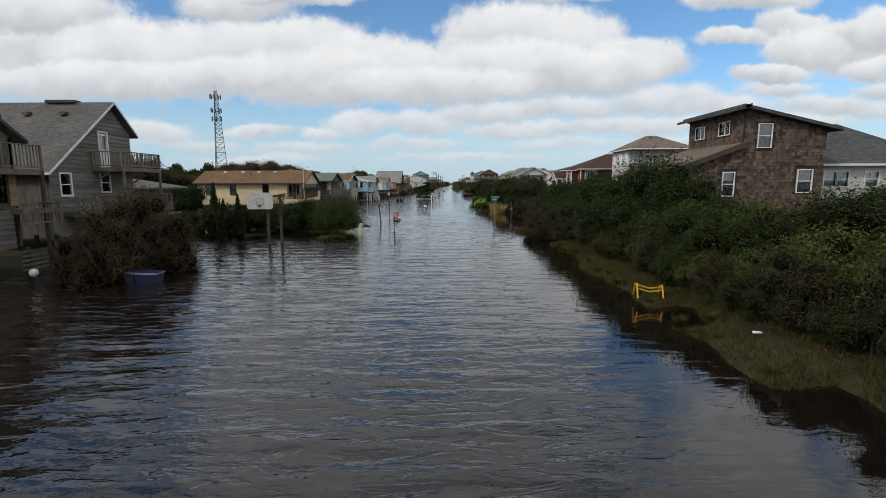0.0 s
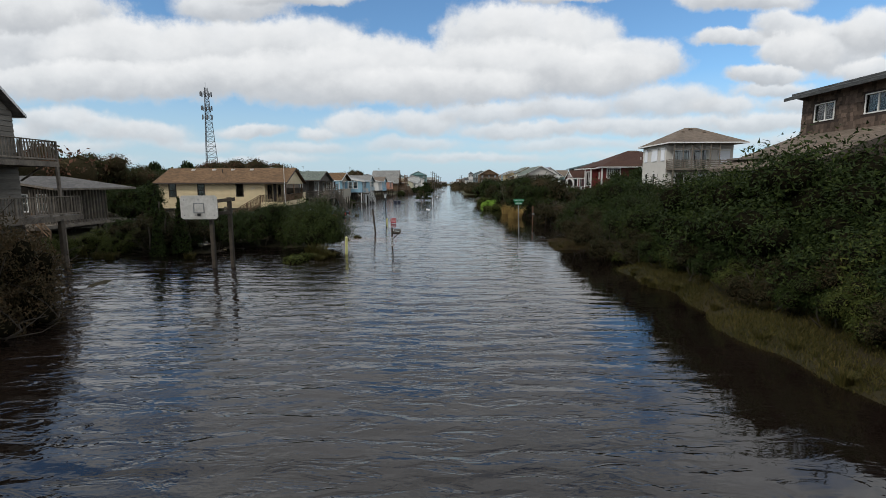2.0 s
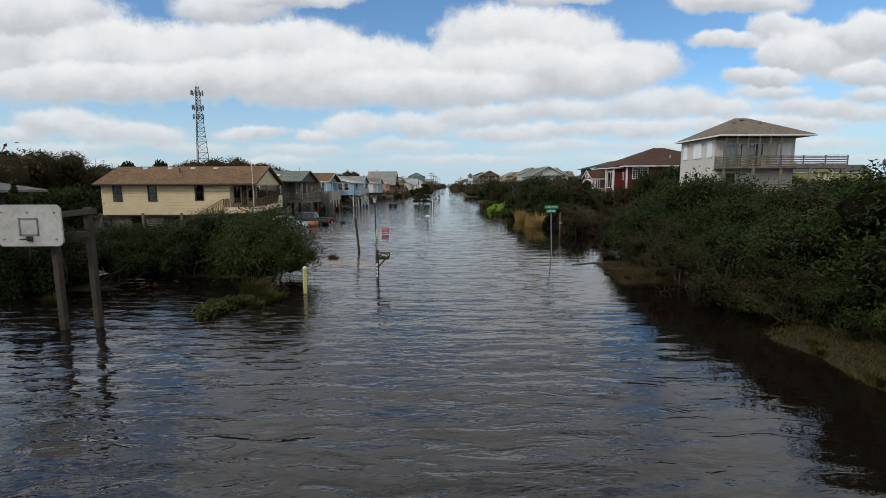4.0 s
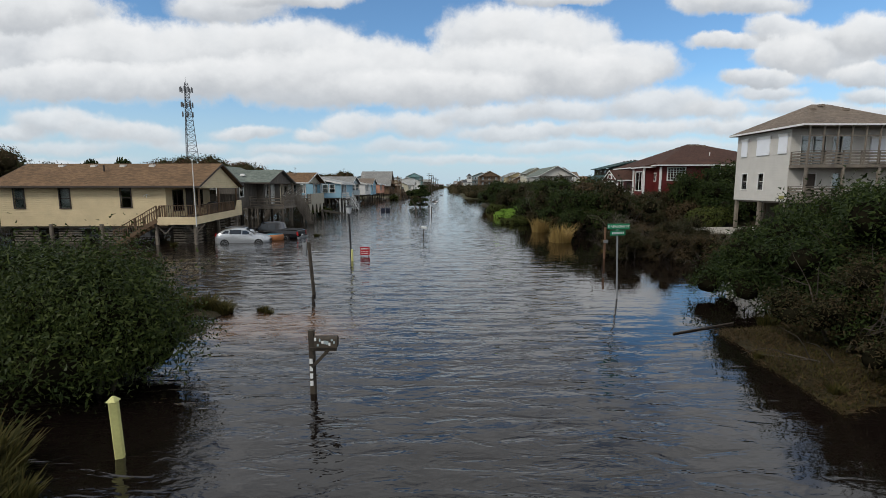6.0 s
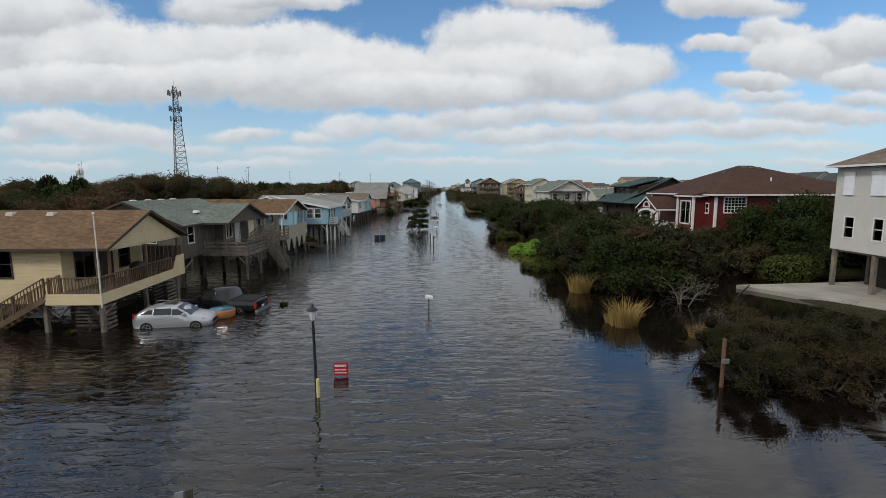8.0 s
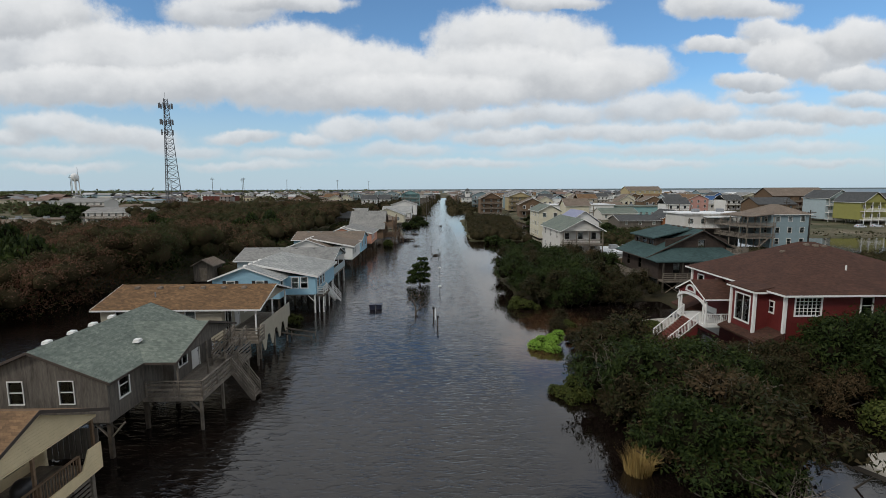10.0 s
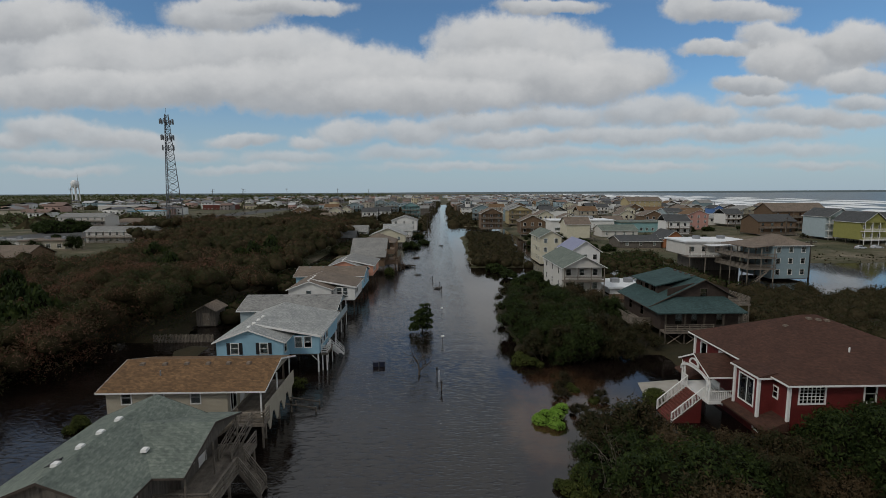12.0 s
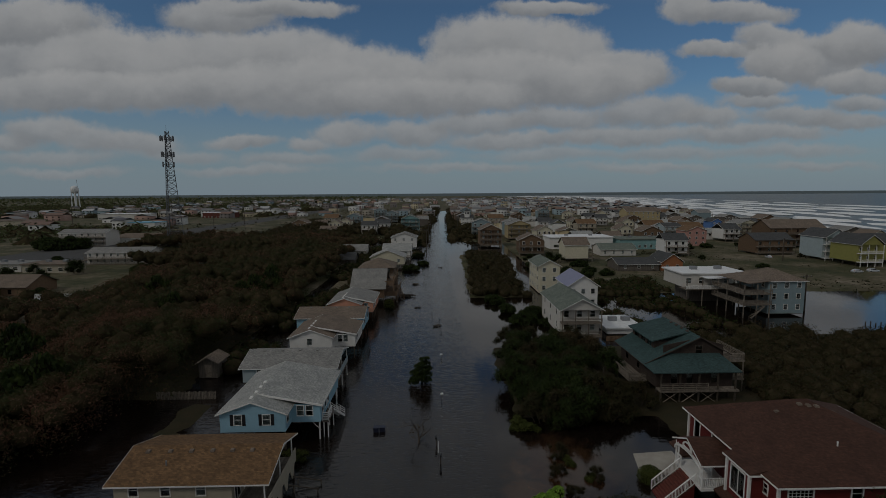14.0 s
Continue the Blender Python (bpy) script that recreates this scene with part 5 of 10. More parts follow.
def white_house():
    """Two storeys over open stilts, hipped roof, screened porch towards the camera."""
    M = MATS
    T = thing("stilt_house", "off-white two-storey house on stilts with a taupe hipped roof", "house", (31, 67, 0))
    o = dict(wide=0.07)
    body(T, 26.9, 34.6, 64.2, 70.6, 2.8, 8.25, M["offwhite"],
         {"w": [(1.0, 1.65, 3.7, 5.0, dict(o, blind=1)), (3.1, 3.7, 3.7, 5.0, dict(o, blind=1))],
          "s": [(0.8, 2.6, 5.6, 7.7, dict(bars=(2, 1))), (3.2, 4.6, 5.6, 7.7, dict(bars=(2, 1))), (1.2, 2.1, 2.95, 4.9, dict(door=M["darktrim"])), (3.4, 4.2, 3.5, 4.9, {})]})
    for y, w in ((69.9, 0.75), (67.9, 1.5), (65.4, 0.9)):
        a = Acc().box(26.80, y - w, 6.45, 26.885, y, 7.75)
        sh = part("storm_shutter", a, M["shutterw"], T, "closed white roll-down storm shutter")
        part("shutter_box", Acc().box(26.76, y - w - 0.05, 7.75, 26.89, y + 0.05, 7.95), M["trim"], sh)
    a = Acc().box(32.9, 64.1, 5.7, 34.2, 64.185, 7.5)
    sh = part("storm_shutter", a, M["shutterw"], T)
    part("shutter_box", Acc().box(32.85, 64.06, 7.5, 34.25, 64.19, 7.7), M["trim"], sh)
    rf = roof_hip(T, 26.35, 35.2, 62.35, 71.0, 8.4, 10.4, M["roof_taupe"], M["trim"], (30.1, 66.7, 31.4, 66.7))
    vents(rf, [(29.2, 65.4, 9.8), (31.6, 65.2, 9.75), (30.4, 66.1, 10.2)], M["roof_taupe"])
    # screened porch
    for z in (3.0, 5.55):
        deck(T, 26.9, 38.5, 62.5, 64.2, z, M["olddeck"])
        railing(T, (26.95, 62.55, z), (32.2, 62.55, z), M["olddeck"], boards=4, every=1.3)
        railing(T, (32.2, 62.55, z), (38.4, 62.55, z), M["olddeck"], boards=4, every=1.9)
        railing(T, (26.95, 64.1, z), (26.95, 62.6, z), M["olddeck"], boards=4, every=1.3)
    for i in range(6):
        x = 27.0 + i * 1.02
        stick("screen_post", (x, 62.55, 5.55), (x, 62.55, 8.3), 0.1, 0.1, M["olddeck"], T)
    for x in (27.0, 29.7, 32.3, 35, 38.3):
        stick("deck_post", (x, 62.6, -0.3), (x, 62.6, 5.5), 0.18, 0.18, M["olddeck"], T)
    stick("screen_rail", (27, 62.55, 7.55), (32.2, 62.55, 7.55), 0.05, 0.09, M["olddeck"], T)
    pilings(T, (27.1, 29.6, 32.0, 34.4), (64.4, 67.4, 70.4), -0.3, 2.75, M["olddeck"], 0.26)
    part("entry_shed", Acc().box(29.5, 65.4, 0.1, 34.2, 70, 2.6), M["darkpost"], T, "dark boarded store between the stilts")
    part("notice_board", Acc().box(26.84, 64.4, 3.0, 26.9, 64.9, 3.25), M["lime"], T, "small yellow board")


def red_house():
    M = MATS
    T = thing("red_house", "barn-red two-storey house with white trim and red-brown hipped roof", "house", (34, 90, 0))
    t = dict(trim=M["trim"], wide=0.12)
    body(T, 25.5, 40.7, 81.9, 94.7, 2.5, 6.25, M["red"],
         {"s": [(0.8, 2.7, 4.7, 6.0, dict(t, bars=(6, 5))), (5.8, 6.6, 4.75, 6.0, t)],
          "w": [(1.0, 1.9, 3.4, 5.7, dict(t, bars=(1, 1))), (4.0, 5.2, 4.9, 5.7, dict(t, bars=(2, 2))), (10.5, 11.6, 4.6, 5.4, dict(t, bars=(2, 2)))]})
    body(T, 26.2, 40.2, 82.7, 94.5, -0.3, 2.45, M["red"], {"s": [(1.2, 2.2, 0.7, 2.0, t)], "w": [(1.0, 3.6, 0.3, 2.3, dict(door=M["trim"])), (8.0, 8.9, 0.4, 2.2, t), (9.6, 10.5, 0.4, 2.2, t)]})
    rf = roof_hip(T, 24.95, 41.3, 81.3, 95.2, 6.35, 9.3, M["roof_red"], M["trim"], (32.6, 90.3, 34.0, 90.3))
    vents(rf, [(32.8, 89.6, 9.12), (33.5, 89.4, 9.05), (34.2, 89.3, 9.0), (35.4, 88.9, 8.6), (30.6, 89.4, 8.5)], M["roof_taupe"])
    vents(rf, [(32.6, 85.0, 7.6)], M["trim"], True)
    # bay on the street side
    body(T, 24.35, 25.5, 83.6, 86.4, 2.5, 6.1, M["red"], {"w": [(0.5, 2.2, 3.5, 5.6, dict(t, bars=(2, 1)))]})
    bay = part("bay_roof", Acc().hexa([(24.05, 83.2, 6.2), (25.6, 83.2, 6.2), (25.6, 86.7, 6.2), (24.05, 86.7, 6.2), (24.05, 83.2, 6.28), (25.6, 83.2, 6.62), (25.6, 86.7, 6.62), (24.05, 86.7, 6.28)]), M["roof_red"], T)
    part("fascia", Acc().box(24.0, 83.15, 6.06, 25.6, 86.75, 6.19), M["trim"], bay, "white moulded cornice under the bay's roof")
    for x, y in ((24.3, 83.55), (24.3, 86.45), (25.44, 81.84), (40.7, 81.84), (25.44, 94.7)):
        part("corner_board", Acc().box(x - 0.1, y - 0.1, 2.5, x + 0.1, y + 0.1, 6.1), M["trim"], T)
    # brown skirt roofs over the lower storey
    for y0, y1 in ((81.7, 87.0), (92.2, 95.0)):
        part("skirt_roof", Acc().hexa([(23.6, y0, 2.45), (25.5, y0, 2.45), (25.5, y1, 2.45), (23.6, y1, 2.45), (23.6, y0, 2.6), (25.5, y0, 3.35), (25.5, y1, 3.35), (23.6, y1, 2.6)]), M["roof_red"], T)
    # entrance porch with its arched gable
    P = part("porch_floor", Acc().box(22.6, 87.2, 2.2, 25.5, 91.9, 2.45), M["trim"], T)
    roof_gable(T, 22.4, 26.4, 87.0, 92.1, 4.75, 6.0, M["roof_red"], M["trim"], "x", name="porch_roof")
    wall(T, (22.65, 91.9), (22.65, 87.2), 4.45, 4.72, M["red"], (), (2.35, 5.75), thick=0.1, name="porch_gable")
    a = Acc()
    for i in range(12):
        b0, b1 = math.pi * i / 12, math.pi * (i + 1) / 12
        for r0, r1, zc, hh in ((0.62, 0.78, 4.95, 0.55),):
            p = lambda b, r: (89.55 + r * math.cos(b), zc + r * math.sin(b) * 0.75)
            (ya, za), (yb, zb), (yc, zc2), (yd, zd) = p(b0, r0), p(b1, r0), p(b1, r1), p(b0, r1)
            a.hexa([(22.44, ya, za), (22.54, ya, za), (22.54, yb, zb), (22.44, yb, zb), (22.44, yd, zd), (22.54, yd, zd), (22.54, yc, zc2), (22.44, yc, zc2)])
    a.box(22.44, 88.75, 4.86, 22.54, 90.35, 4.96)
    part("fanlight_frame", a.weld(), M["trim"], T, "white half-round fanlight frame")
    a = Acc()
    for i in range(14):
        b0, b1 = math.pi * i / 14, math.pi * (i + 1) / 14
        y0, y1, z0, z1 = 89.55 + 2.3 * math.cos(b0), 89.55 + 2.3 * math.cos(b1), 3.75 + 0.8 * math.sin(b0), 3.75 + 0.8 * math.sin(b1)
        a.hexa([(22.5, y0, z0), (22.65, y0, z0), (22.65, y1, z1), (22.5, y1, z1), (22.5, y0, z0 + 0.22), (22.65, y0, z0 + 0.22), (22.65, y1, z1 + 0.22), (22.5, y1, z1 + 0.22)])
    part("porch_arch", a.weld(), M["trim"], T, "white arched porch beam")
    for y in (87.3, 87.7, 91.4, 91.8):
        stick("column", (22.7, y, 2.45), (22.7, y, 4.6), 0.13, 0.13, M["trim"], T)
    railing(T, (25.4, 87.3, 2.45), (22.7, 87.3, 2.45), M["trim"], balusters=0.16, h=0.9)
    railing(T, (22.7, 87.3, 2.45), (22.7, 88.0, 2.45), M["trim"], balusters=0.16, h=0.9, every=0.7)
    railing(T, (22.7, 90.9, 2.45), (22.7, 91.8, 2.45), M["trim"], balusters=0.16, h=0.9, every=0.9)
    S = part("stair_block", Acc().hexa([(19.9, 88.2, -0.4), (22.6, 88.2, -0.4), (22.6, 90.7, -0.4), (19.9, 90.7, -0.4), (19.9, 88.2, 0.0), (22.6, 88.2, 2.15), (22.6, 90.7, 2.15), (19.9, 90.7, 0.0)]), M["red"], T, "dark red brick stair block")
    for i in range(12):
        x, z = 20.0 + i * 0.22, 0.1 + i * 0.19
        part("step", Acc().box(x, 88.15, z - 0.08, x + 0.3, 90.75, z + 0.1), M["brick"], S, "dark red step")
    for y in (88.1, 90.8):
        railing(T, (19.9, y, 0.1), (22.65, y, 2.4), M["trim"], balusters=0.17, h=0.95, every=1.4)
    B = thing("porch_bench", "white slatted bench on the porch", "bench", (24.3, 89.6, 2.45))
    part("seat", Acc().box(24.1, 88.9, 2.85, 24.6, 90.3, 2.9), M["trim"], B)
    part("backrest", Acc().box(24.55, 88.9, 2.9, 24.62, 90.3, 3.4), M["trim"], B)
    for x in (24.15, 24.55):
        for y in (88.95, 90.25):
            stick("leg", (x, y, 2.45), (x, y, 2.85), 0.05, 0.05, M["trim"], B)


def green_roof_house():
    M = MATS
    T = thing("shake_house", "brown cedar-shake house with dark green shingle roofs and decks", "house", (35, 116, 0))
    o = dict(trim=M["darktrim"])
    body(T, 29.4, 40, 110.2, 122.5, 2.0, 4.7, M["shakewall"], {"s": [(2.0, 2.9, 2.6, 4.2, o), (4.2, 5.0, 2.6, 4.2, o), (7.6, 8.4, 2.6, 4.2, o)], "w": [(2, 3, 2.7, 4.2, o), (6, 7, 2.7, 4.2, o)]})
    wall(T, (31.4, 112.6), (40, 112.6), 4.7, 5.2, M["shakewall"], [(4.6, 5.5, 5.9, 7.1)], (5.0, 8.2), name="gable", label="brown shake gable")
    window(T, (31.4, 112.6), (40, 112.6), 4.6, 5.5, 5.9, 7.1, M["darktrim"])
    rf = roof_gable(T, 28.4, 41.0, 112.1, 122.9, (4.65, 5.9), 8.5, M["roof_teal"], M["darktrim"], "y", ridge=36.4)
    part("skirt_roof", Acc().hexa([(28.4, 108.8, 4.5), (40.4, 108.8, 4.5), (40.4, 112.5, 4.6), (28.4, 112.5, 4.6), (28.4, 108.8, 4.65), (40.4, 108.8, 4.65), (39.4, 112.6, 6.0), (32.4, 112.6, 6.0)]), M["roof_teal"], T)
    body(T, 31.2, 35.4, 115.0, 122.4, 5.2, 7.1, M["shakewall"], {"w": [(0.8, 2.2, 5.9, 6.8, dict(o, bars=(2, 1))), (3.0, 4.4, 5.9, 6.8, dict(o, bars=(2, 1))), (5.2, 6.6, 5.9, 6.8, dict(o, bars=(2, 1)))], })
    part("dormer_roof", Acc().hexa([(30.6, 114.6, 7.05), (36.4, 114.6, 8.4), (36.4, 122.9, 8.4), (30.6, 122.9, 7.05), (30.6, 114.6, 7.2), (36.4, 114.6, 8.56), (36.4, 122.9, 8.56), (30.6, 122.9, 7.2)]), M["roof_teal"], T)
    vents(rf, [(36.0, y, 8.55) for y in (115, 116.6, 118.2, 119.8)], M["darktrim"])
    deck(T, 29.4, 40.2, 108.9, 110.2, 2.05, M["olddeck"])
    railing(T, (29.5, 109, 2.05), (36, 109, 2.05), M["olddeck"], boards=3)
    for z in (2.2, 4.9):
        deck(T, 40, 43.2, 112.5, 119, z, M["olddeck"])
        railing(T, (40.1, 112.6, z), (43.1, 112.6, z), M["olddeck"], boards=4)
        railing(T, (43.1, 112.6, z), (43.1, 119, z), M["olddeck"], boards=4)
    for y in (112.6, 116, 119):
        stick("deck_post", (43.0, y, -0.3), (43.0, y, 5.8), 0.16, 0.16, M["olddeck"], T)
    deck(T, 26.8, 29.4, 113, 121, 2.0, M["olddeck"])
    railing(T, (26.9, 113.1, 2.0), (29.3, 113.1, 2.0), M["olddeck"], boards=4)
    railing(T, (26.9, 113.1, 2.0), (26.9, 121, 2.0), M["olddeck"], boards=4)
    for x in (29.6, 32.2, 34.8, 37.4, 39.8):
        for y in (109.2, 110.6, 116, 122.2):
            stick("piling", (x, y, -0.4), (x, y, 4.5 if y < 110 else 2.0), 0.2, 0.2, M["darkpost"], T)
    for x in (29.6, 32.2, 34.8):
        stick("brace", (x, 109.2, 0.1), (x + 2.6, 109.2, 1.9), 0.14, 0.06, M["olddeck"], T)
        stick("brace", (x + 2.6, 109.2, 0.1), (x, 109.2, 1.9), 0.14, 0.06, M["olddeck"], T)


def deck_house(label, x0, x1, y0, y1, z0, levels, h, zr, along, wm, rm, trim, wins=3, decks=True, hip=False, name="beach_house", depth=1.8, roof_over=0.5, dm=None, west=0):
    """A tall house of some storeys with rows of windows and decks towards the camera."""
    M = MATS
    dm = dm or M["olddeck"]
    if abs(x0) < 60:
        x0, x1 = x0 + float(veer(y0)), x1 + float(veer(y0))
    T = thing(name, label, "house", ((x0 + x1) / 2, (y0 + y1) / 2, 0))
    ze = z0 + levels * h
    n = x1 - x0
    hs, hw = [], []
    for k in range(levels):
        for i in range(wins):
            u = n * (i + 0.5) / wins
            hs.append((u - 0.45, u + 0.45, z0 + k * h + 0.9, z0 + k * h + 2.1, dict(trim=trim)))
        for i in range(west):
            u = (y1 - y0) * (i + 0.5) / west
            hw.append((u - 0.45, u + 0.45, z0 + k * h + 0.9, z0 + k * h + 2.1, dict(trim=trim)))
    peaks = {} if hip else ({"s": (n / 2, zr - 0.1), "n": (n / 2, zr - 0.1)} if along == "y" else {"e": ((y1 - y0) / 2, zr - 0.1), "w": ((y1 - y0) / 2, zr - 0.1)})
    body(T, x0, x1, y0, y1, z0, ze, wm, {"s": hs, "w": hw}, peaks)
    o = roof_over
    if hip:
        roof_hip(T, x0 - o, x1 + o, y0 - o - (depth * 0.6 if decks else 0), y1 + o, ze, zr, rm, trim)
    else:
        roof_gable(T, x0 - o, x1 + o, y0 - o - (depth * 0.8 if decks and along == "y" else 0), y1 + o, ze, zr, rm, trim, along)
        if decks and along == "y":
            wall(T, (x0, y0 - depth * 0.75), (x1, y0 - depth * 0.75), ze - 0.02, ze, wm, (), (n / 2, zr - 0.12), thick=0.1, name="gable")
    if decks:
        for k in range(levels):
            z = z0 + k * h + 0.05
            deck(T, x0, x1, y0 - depth, y0, z, dm, 0.4)
            railing(T, (x0, y0 - depth + 0.05, z), (x1, y0 - depth + 0.05, z), dm, boards=3, every=2.6)
        for i in range(4):
            x = x0 + 0.1 + (n - 0.2) * i / 3
            stick("deck_post", (x, y0 - depth + 0.1, -0.4), (x, y0 - depth + 0.1, ze), 0.16, 0.16, dm, T)
    if z0 > 0.8:
        pilings(T, tuple(np.linspace(x0 + 0.2, x1 - 0.2, 3)), (y0 + 0.2, (y0 + y1) / 2, y1 - 0.2), -0.45, z0, M["darkpost"], 0.22)
    return T


MATS["brick"] = surface("dark_red_brick", (0.17, 0.05, 0.035), (0.10, 0.035, 0.028), scale=3, fine=20, rough=0.85)
MATS["orange"] = surface("orange_brown_siding", (0.33, 0.135, 0.06), var=0.15, lap=0.2, bump=0.5)
MATS["pink"] = surface("pink_siding", (0.46, 0.25, 0.21), var=0.1, lap=0.2, bump=0.5)
MATS["butter"] = surface("pale_yellow_siding", (0.58, 0.54, 0.41), var=0.1, lap=0.13, bump=0.5)
MATS["ochre"] = surface("ochre_siding", (0.42, 0.34, 0.19), var=0.1, lap=0.2, bump=0.5)
MATS["royal"] = surface("strong_blue_siding", (0.10, 0.20, 0.44), var=0.1, lap=0.2, bump=0.5)
MATS["purple"] = surface("blue_purple_metal_roof", (0.24, 0.25, 0.36), var=0.15, rough=0.5)
white_house()
red_house()
green_roof_house()
deck_house("grey stilt house with white gable, green roof and two decks", 23.6, 31.4, 138.6, 153.5, 1.0, 2, 2.6, 8.5, "y", MATS["offwhite"], MATS["roof_green"], MATS["trim"], 3, west=3)


# ---------- shrubs, thickets and grass ----------
def ball(n):
    v = np.random.default_rng(n).normal(size=(n, 3))
    return v / np.linalg.norm(v, axis=1, keepdims=True)


def leaf_quads(rng, centres, normals, size, slim=0.55):
    """Pointed leaf faces at the centres, turned about their normals by chance."""
    n = len(centres)
    r = rng.normal(size=(n, 3))
    nn = normals + r * 0.75
    nn /= np.linalg.norm(nn, axis=1, keepdims=True)
    t = np.cross(nn, rng.normal(size=(n, 3)))
    t /= np.linalg.norm(t, axis=1, keepdims=True) + 1e-9
    b = np.cross(nn, t)
    s = (size * rng.uniform(0.55, 1.35, n))[:, None]
    v = np.stack([centres - t * s, centres + b * s * slim + nn * s * 0.12, centres + t * s, centres - b * s * slim + nn * s * 0.12], 1)
    f = np.arange(4 * n).reshape(n, 4)
    return v.reshape(-1, 3), f


def dome_core(c, r, rings=5, seg=9, k=0.8, wob=None):
    """A rough closed lump inside a crown."""
    a = np.linspace(0, math.pi, rings + 1)
    b = np.linspace(0, 2 * math.pi, seg, endpoint=False)
    A, B = np.meshgrid(a, b, indexing="ij")
    d = np.stack([np.sin(A) * np.cos(B), np.sin(A) * np.sin(B), np.cos(A)], -1)
    w = 1 if wob is None else 1 + wob.uniform(-0.14, 0.14, A.shape)[..., None]
    v = (np.array(c) + d * np.array(r) * k * w).reshape(-1, 3)
    i, j = np.meshgrid(np.arange(rings), np.arange(seg), indexing="ij")
    p = (i * seg + j).ravel()
    q = (i * seg + (j + 1) % seg).ravel()
    return v, np.stack([p, p + seg, q + seg, q], -1)


def join(blocks):
    vs, fs, n = [], [], 0
    for v, f in blocks:
        vs.append(v)
        fs.append(np.asarray(f) + n)
        n += len(v)
    return np.concatenate(vs), np.concatenate(fs)


def leaf_tris(rng, centres, normals, size):
    """Small pointed leaves, one face each."""
    n = len(centres)
    nn = normals + rng.normal(size=(n, 3)) * 0.8
    nn /= np.linalg.norm(nn, axis=1, keepdims=True)
    t = np.cross(nn, rng.normal(size=(n, 3)))
    t /= np.linalg.norm(t, axis=1, keepdims=True) + 1e-9
    b = np.cross(nn, t)
    s = (size * rng.uniform(0.6, 1.4, n))[:, None]
    v = np.stack([centres - b * s * 0.42, centres + b * s * 0.42, centres + t * s * 1.9], 1)
    return v.reshape(-1, 3), np.arange(3 * n).reshape(n, 3)


def fine_crown(seed, lobes, n, size, material, core=0.6):
    """A crown of sprays: leaves gathered about the tips of twigs, some standing out of the outline."""
    rng = np.random.default_rng(seed)
    C = np.array([l[:3] for l in lobes], float)
    R = np.array([l[3:] for l in lobes], float)
    wts = R.prod(1) ** (2 / 3)
    per = 20
    k = n // per
    pick = rng.choice(len(C), k, p=wts / wts.sum())
    d = rng.normal(size=(k, 3))
    d /= np.linalg.norm(d, axis=1, keepdims=True)
    d[:, 2] = np.where(d[:, 2] < -0.6, -d[:, 2], d[:, 2])
    far = np.where(rng.uniform(size=k) < 0.14, rng.uniform(1.05, 1.38, k), rng.uniform(0.6, 1.08, k))
    tip = C[pick] + d * R[pick] * far[:, None]
    i = np.repeat(np.arange(k), per)
    p = tip[i] + rng.normal(size=(k * per, 3)) * 0.13 - d[i] * np.abs(rng.normal(size=(k * per, 1))) * 0.16
    ok = p[:, 2] > 0.02
    blocks = [leaf_tris(rng, p[ok], d[i][ok] + np.array([0, 0, 0.35]), size)]
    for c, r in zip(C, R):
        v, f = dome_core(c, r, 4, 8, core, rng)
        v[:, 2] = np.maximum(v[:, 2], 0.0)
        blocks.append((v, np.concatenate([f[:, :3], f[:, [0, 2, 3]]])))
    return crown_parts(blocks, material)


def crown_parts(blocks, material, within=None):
    """Leaves in their own colour over cores painted darker for the shade inside."""
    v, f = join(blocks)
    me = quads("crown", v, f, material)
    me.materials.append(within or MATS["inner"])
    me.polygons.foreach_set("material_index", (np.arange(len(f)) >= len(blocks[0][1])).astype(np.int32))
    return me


def crown_mesh(seed, lobes, n, size, material, core=0.78, low=-0.55):
    rng = np.random.default_rng(seed)
    C = np.array([l[:3] for l in lobes], float)
    R = np.array([l[3:] for l in lobes], float)
    wts = (R.prod(1)) ** (2 / 3)
    pick = rng.choice(len(C), n, p=wts / wts.sum())
    d = rng.normal(size=(n, 3))
    d /= np.linalg.norm(d, axis=1, keepdims=True)
    d[:, 2] = np.where(d[:, 2] < low, -d[:, 2], d[:, 2])
    p = C[pick] + d * R[pick] * rng.uniform(0.78, 1.1, n)[:, None]
    ok = np.ones(n, bool)
    for i in range(len(C)):
        q = np.linalg.norm((p - C[i]) / R[i], axis=1)
        ok &= (q > 0.72) | (pick == i)
    ok &= p[:, 2] > 0.02
    blocks = [leaf_quads(rng, p[ok], d[ok], size)]
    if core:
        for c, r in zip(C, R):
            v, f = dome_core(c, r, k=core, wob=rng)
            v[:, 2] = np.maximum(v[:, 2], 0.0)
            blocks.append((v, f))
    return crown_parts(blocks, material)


def limb(acc, rng, p, d, r, n, depth, length):
    """A crooked tapering branch with twigs."""
    p, d = Vector(p), Vector(d).normalized()
    for i in range(n):
        d2 = (d + Vector(rng.normal(size=3)) * 0.28).normalized()
        d2.z = max(d2.z, -0.1)
        q = p + d2 * length / n
        r2 = r * (1 - 0.7 * (i + 1) / n)
        acc.tube(p, q, max(r * (1 - 0.7 * i / n), 0.006), max(r2, 0.005), 5, caps=False)
        if depth and i:
            for _ in range(2):
                limb(acc, rng, q, d2 + Vector(rng.normal(size=3)) * 0.75, r2 * 0.62, max(2, n - 1), depth - 1, length * 0.6)
        p, d = q, d2


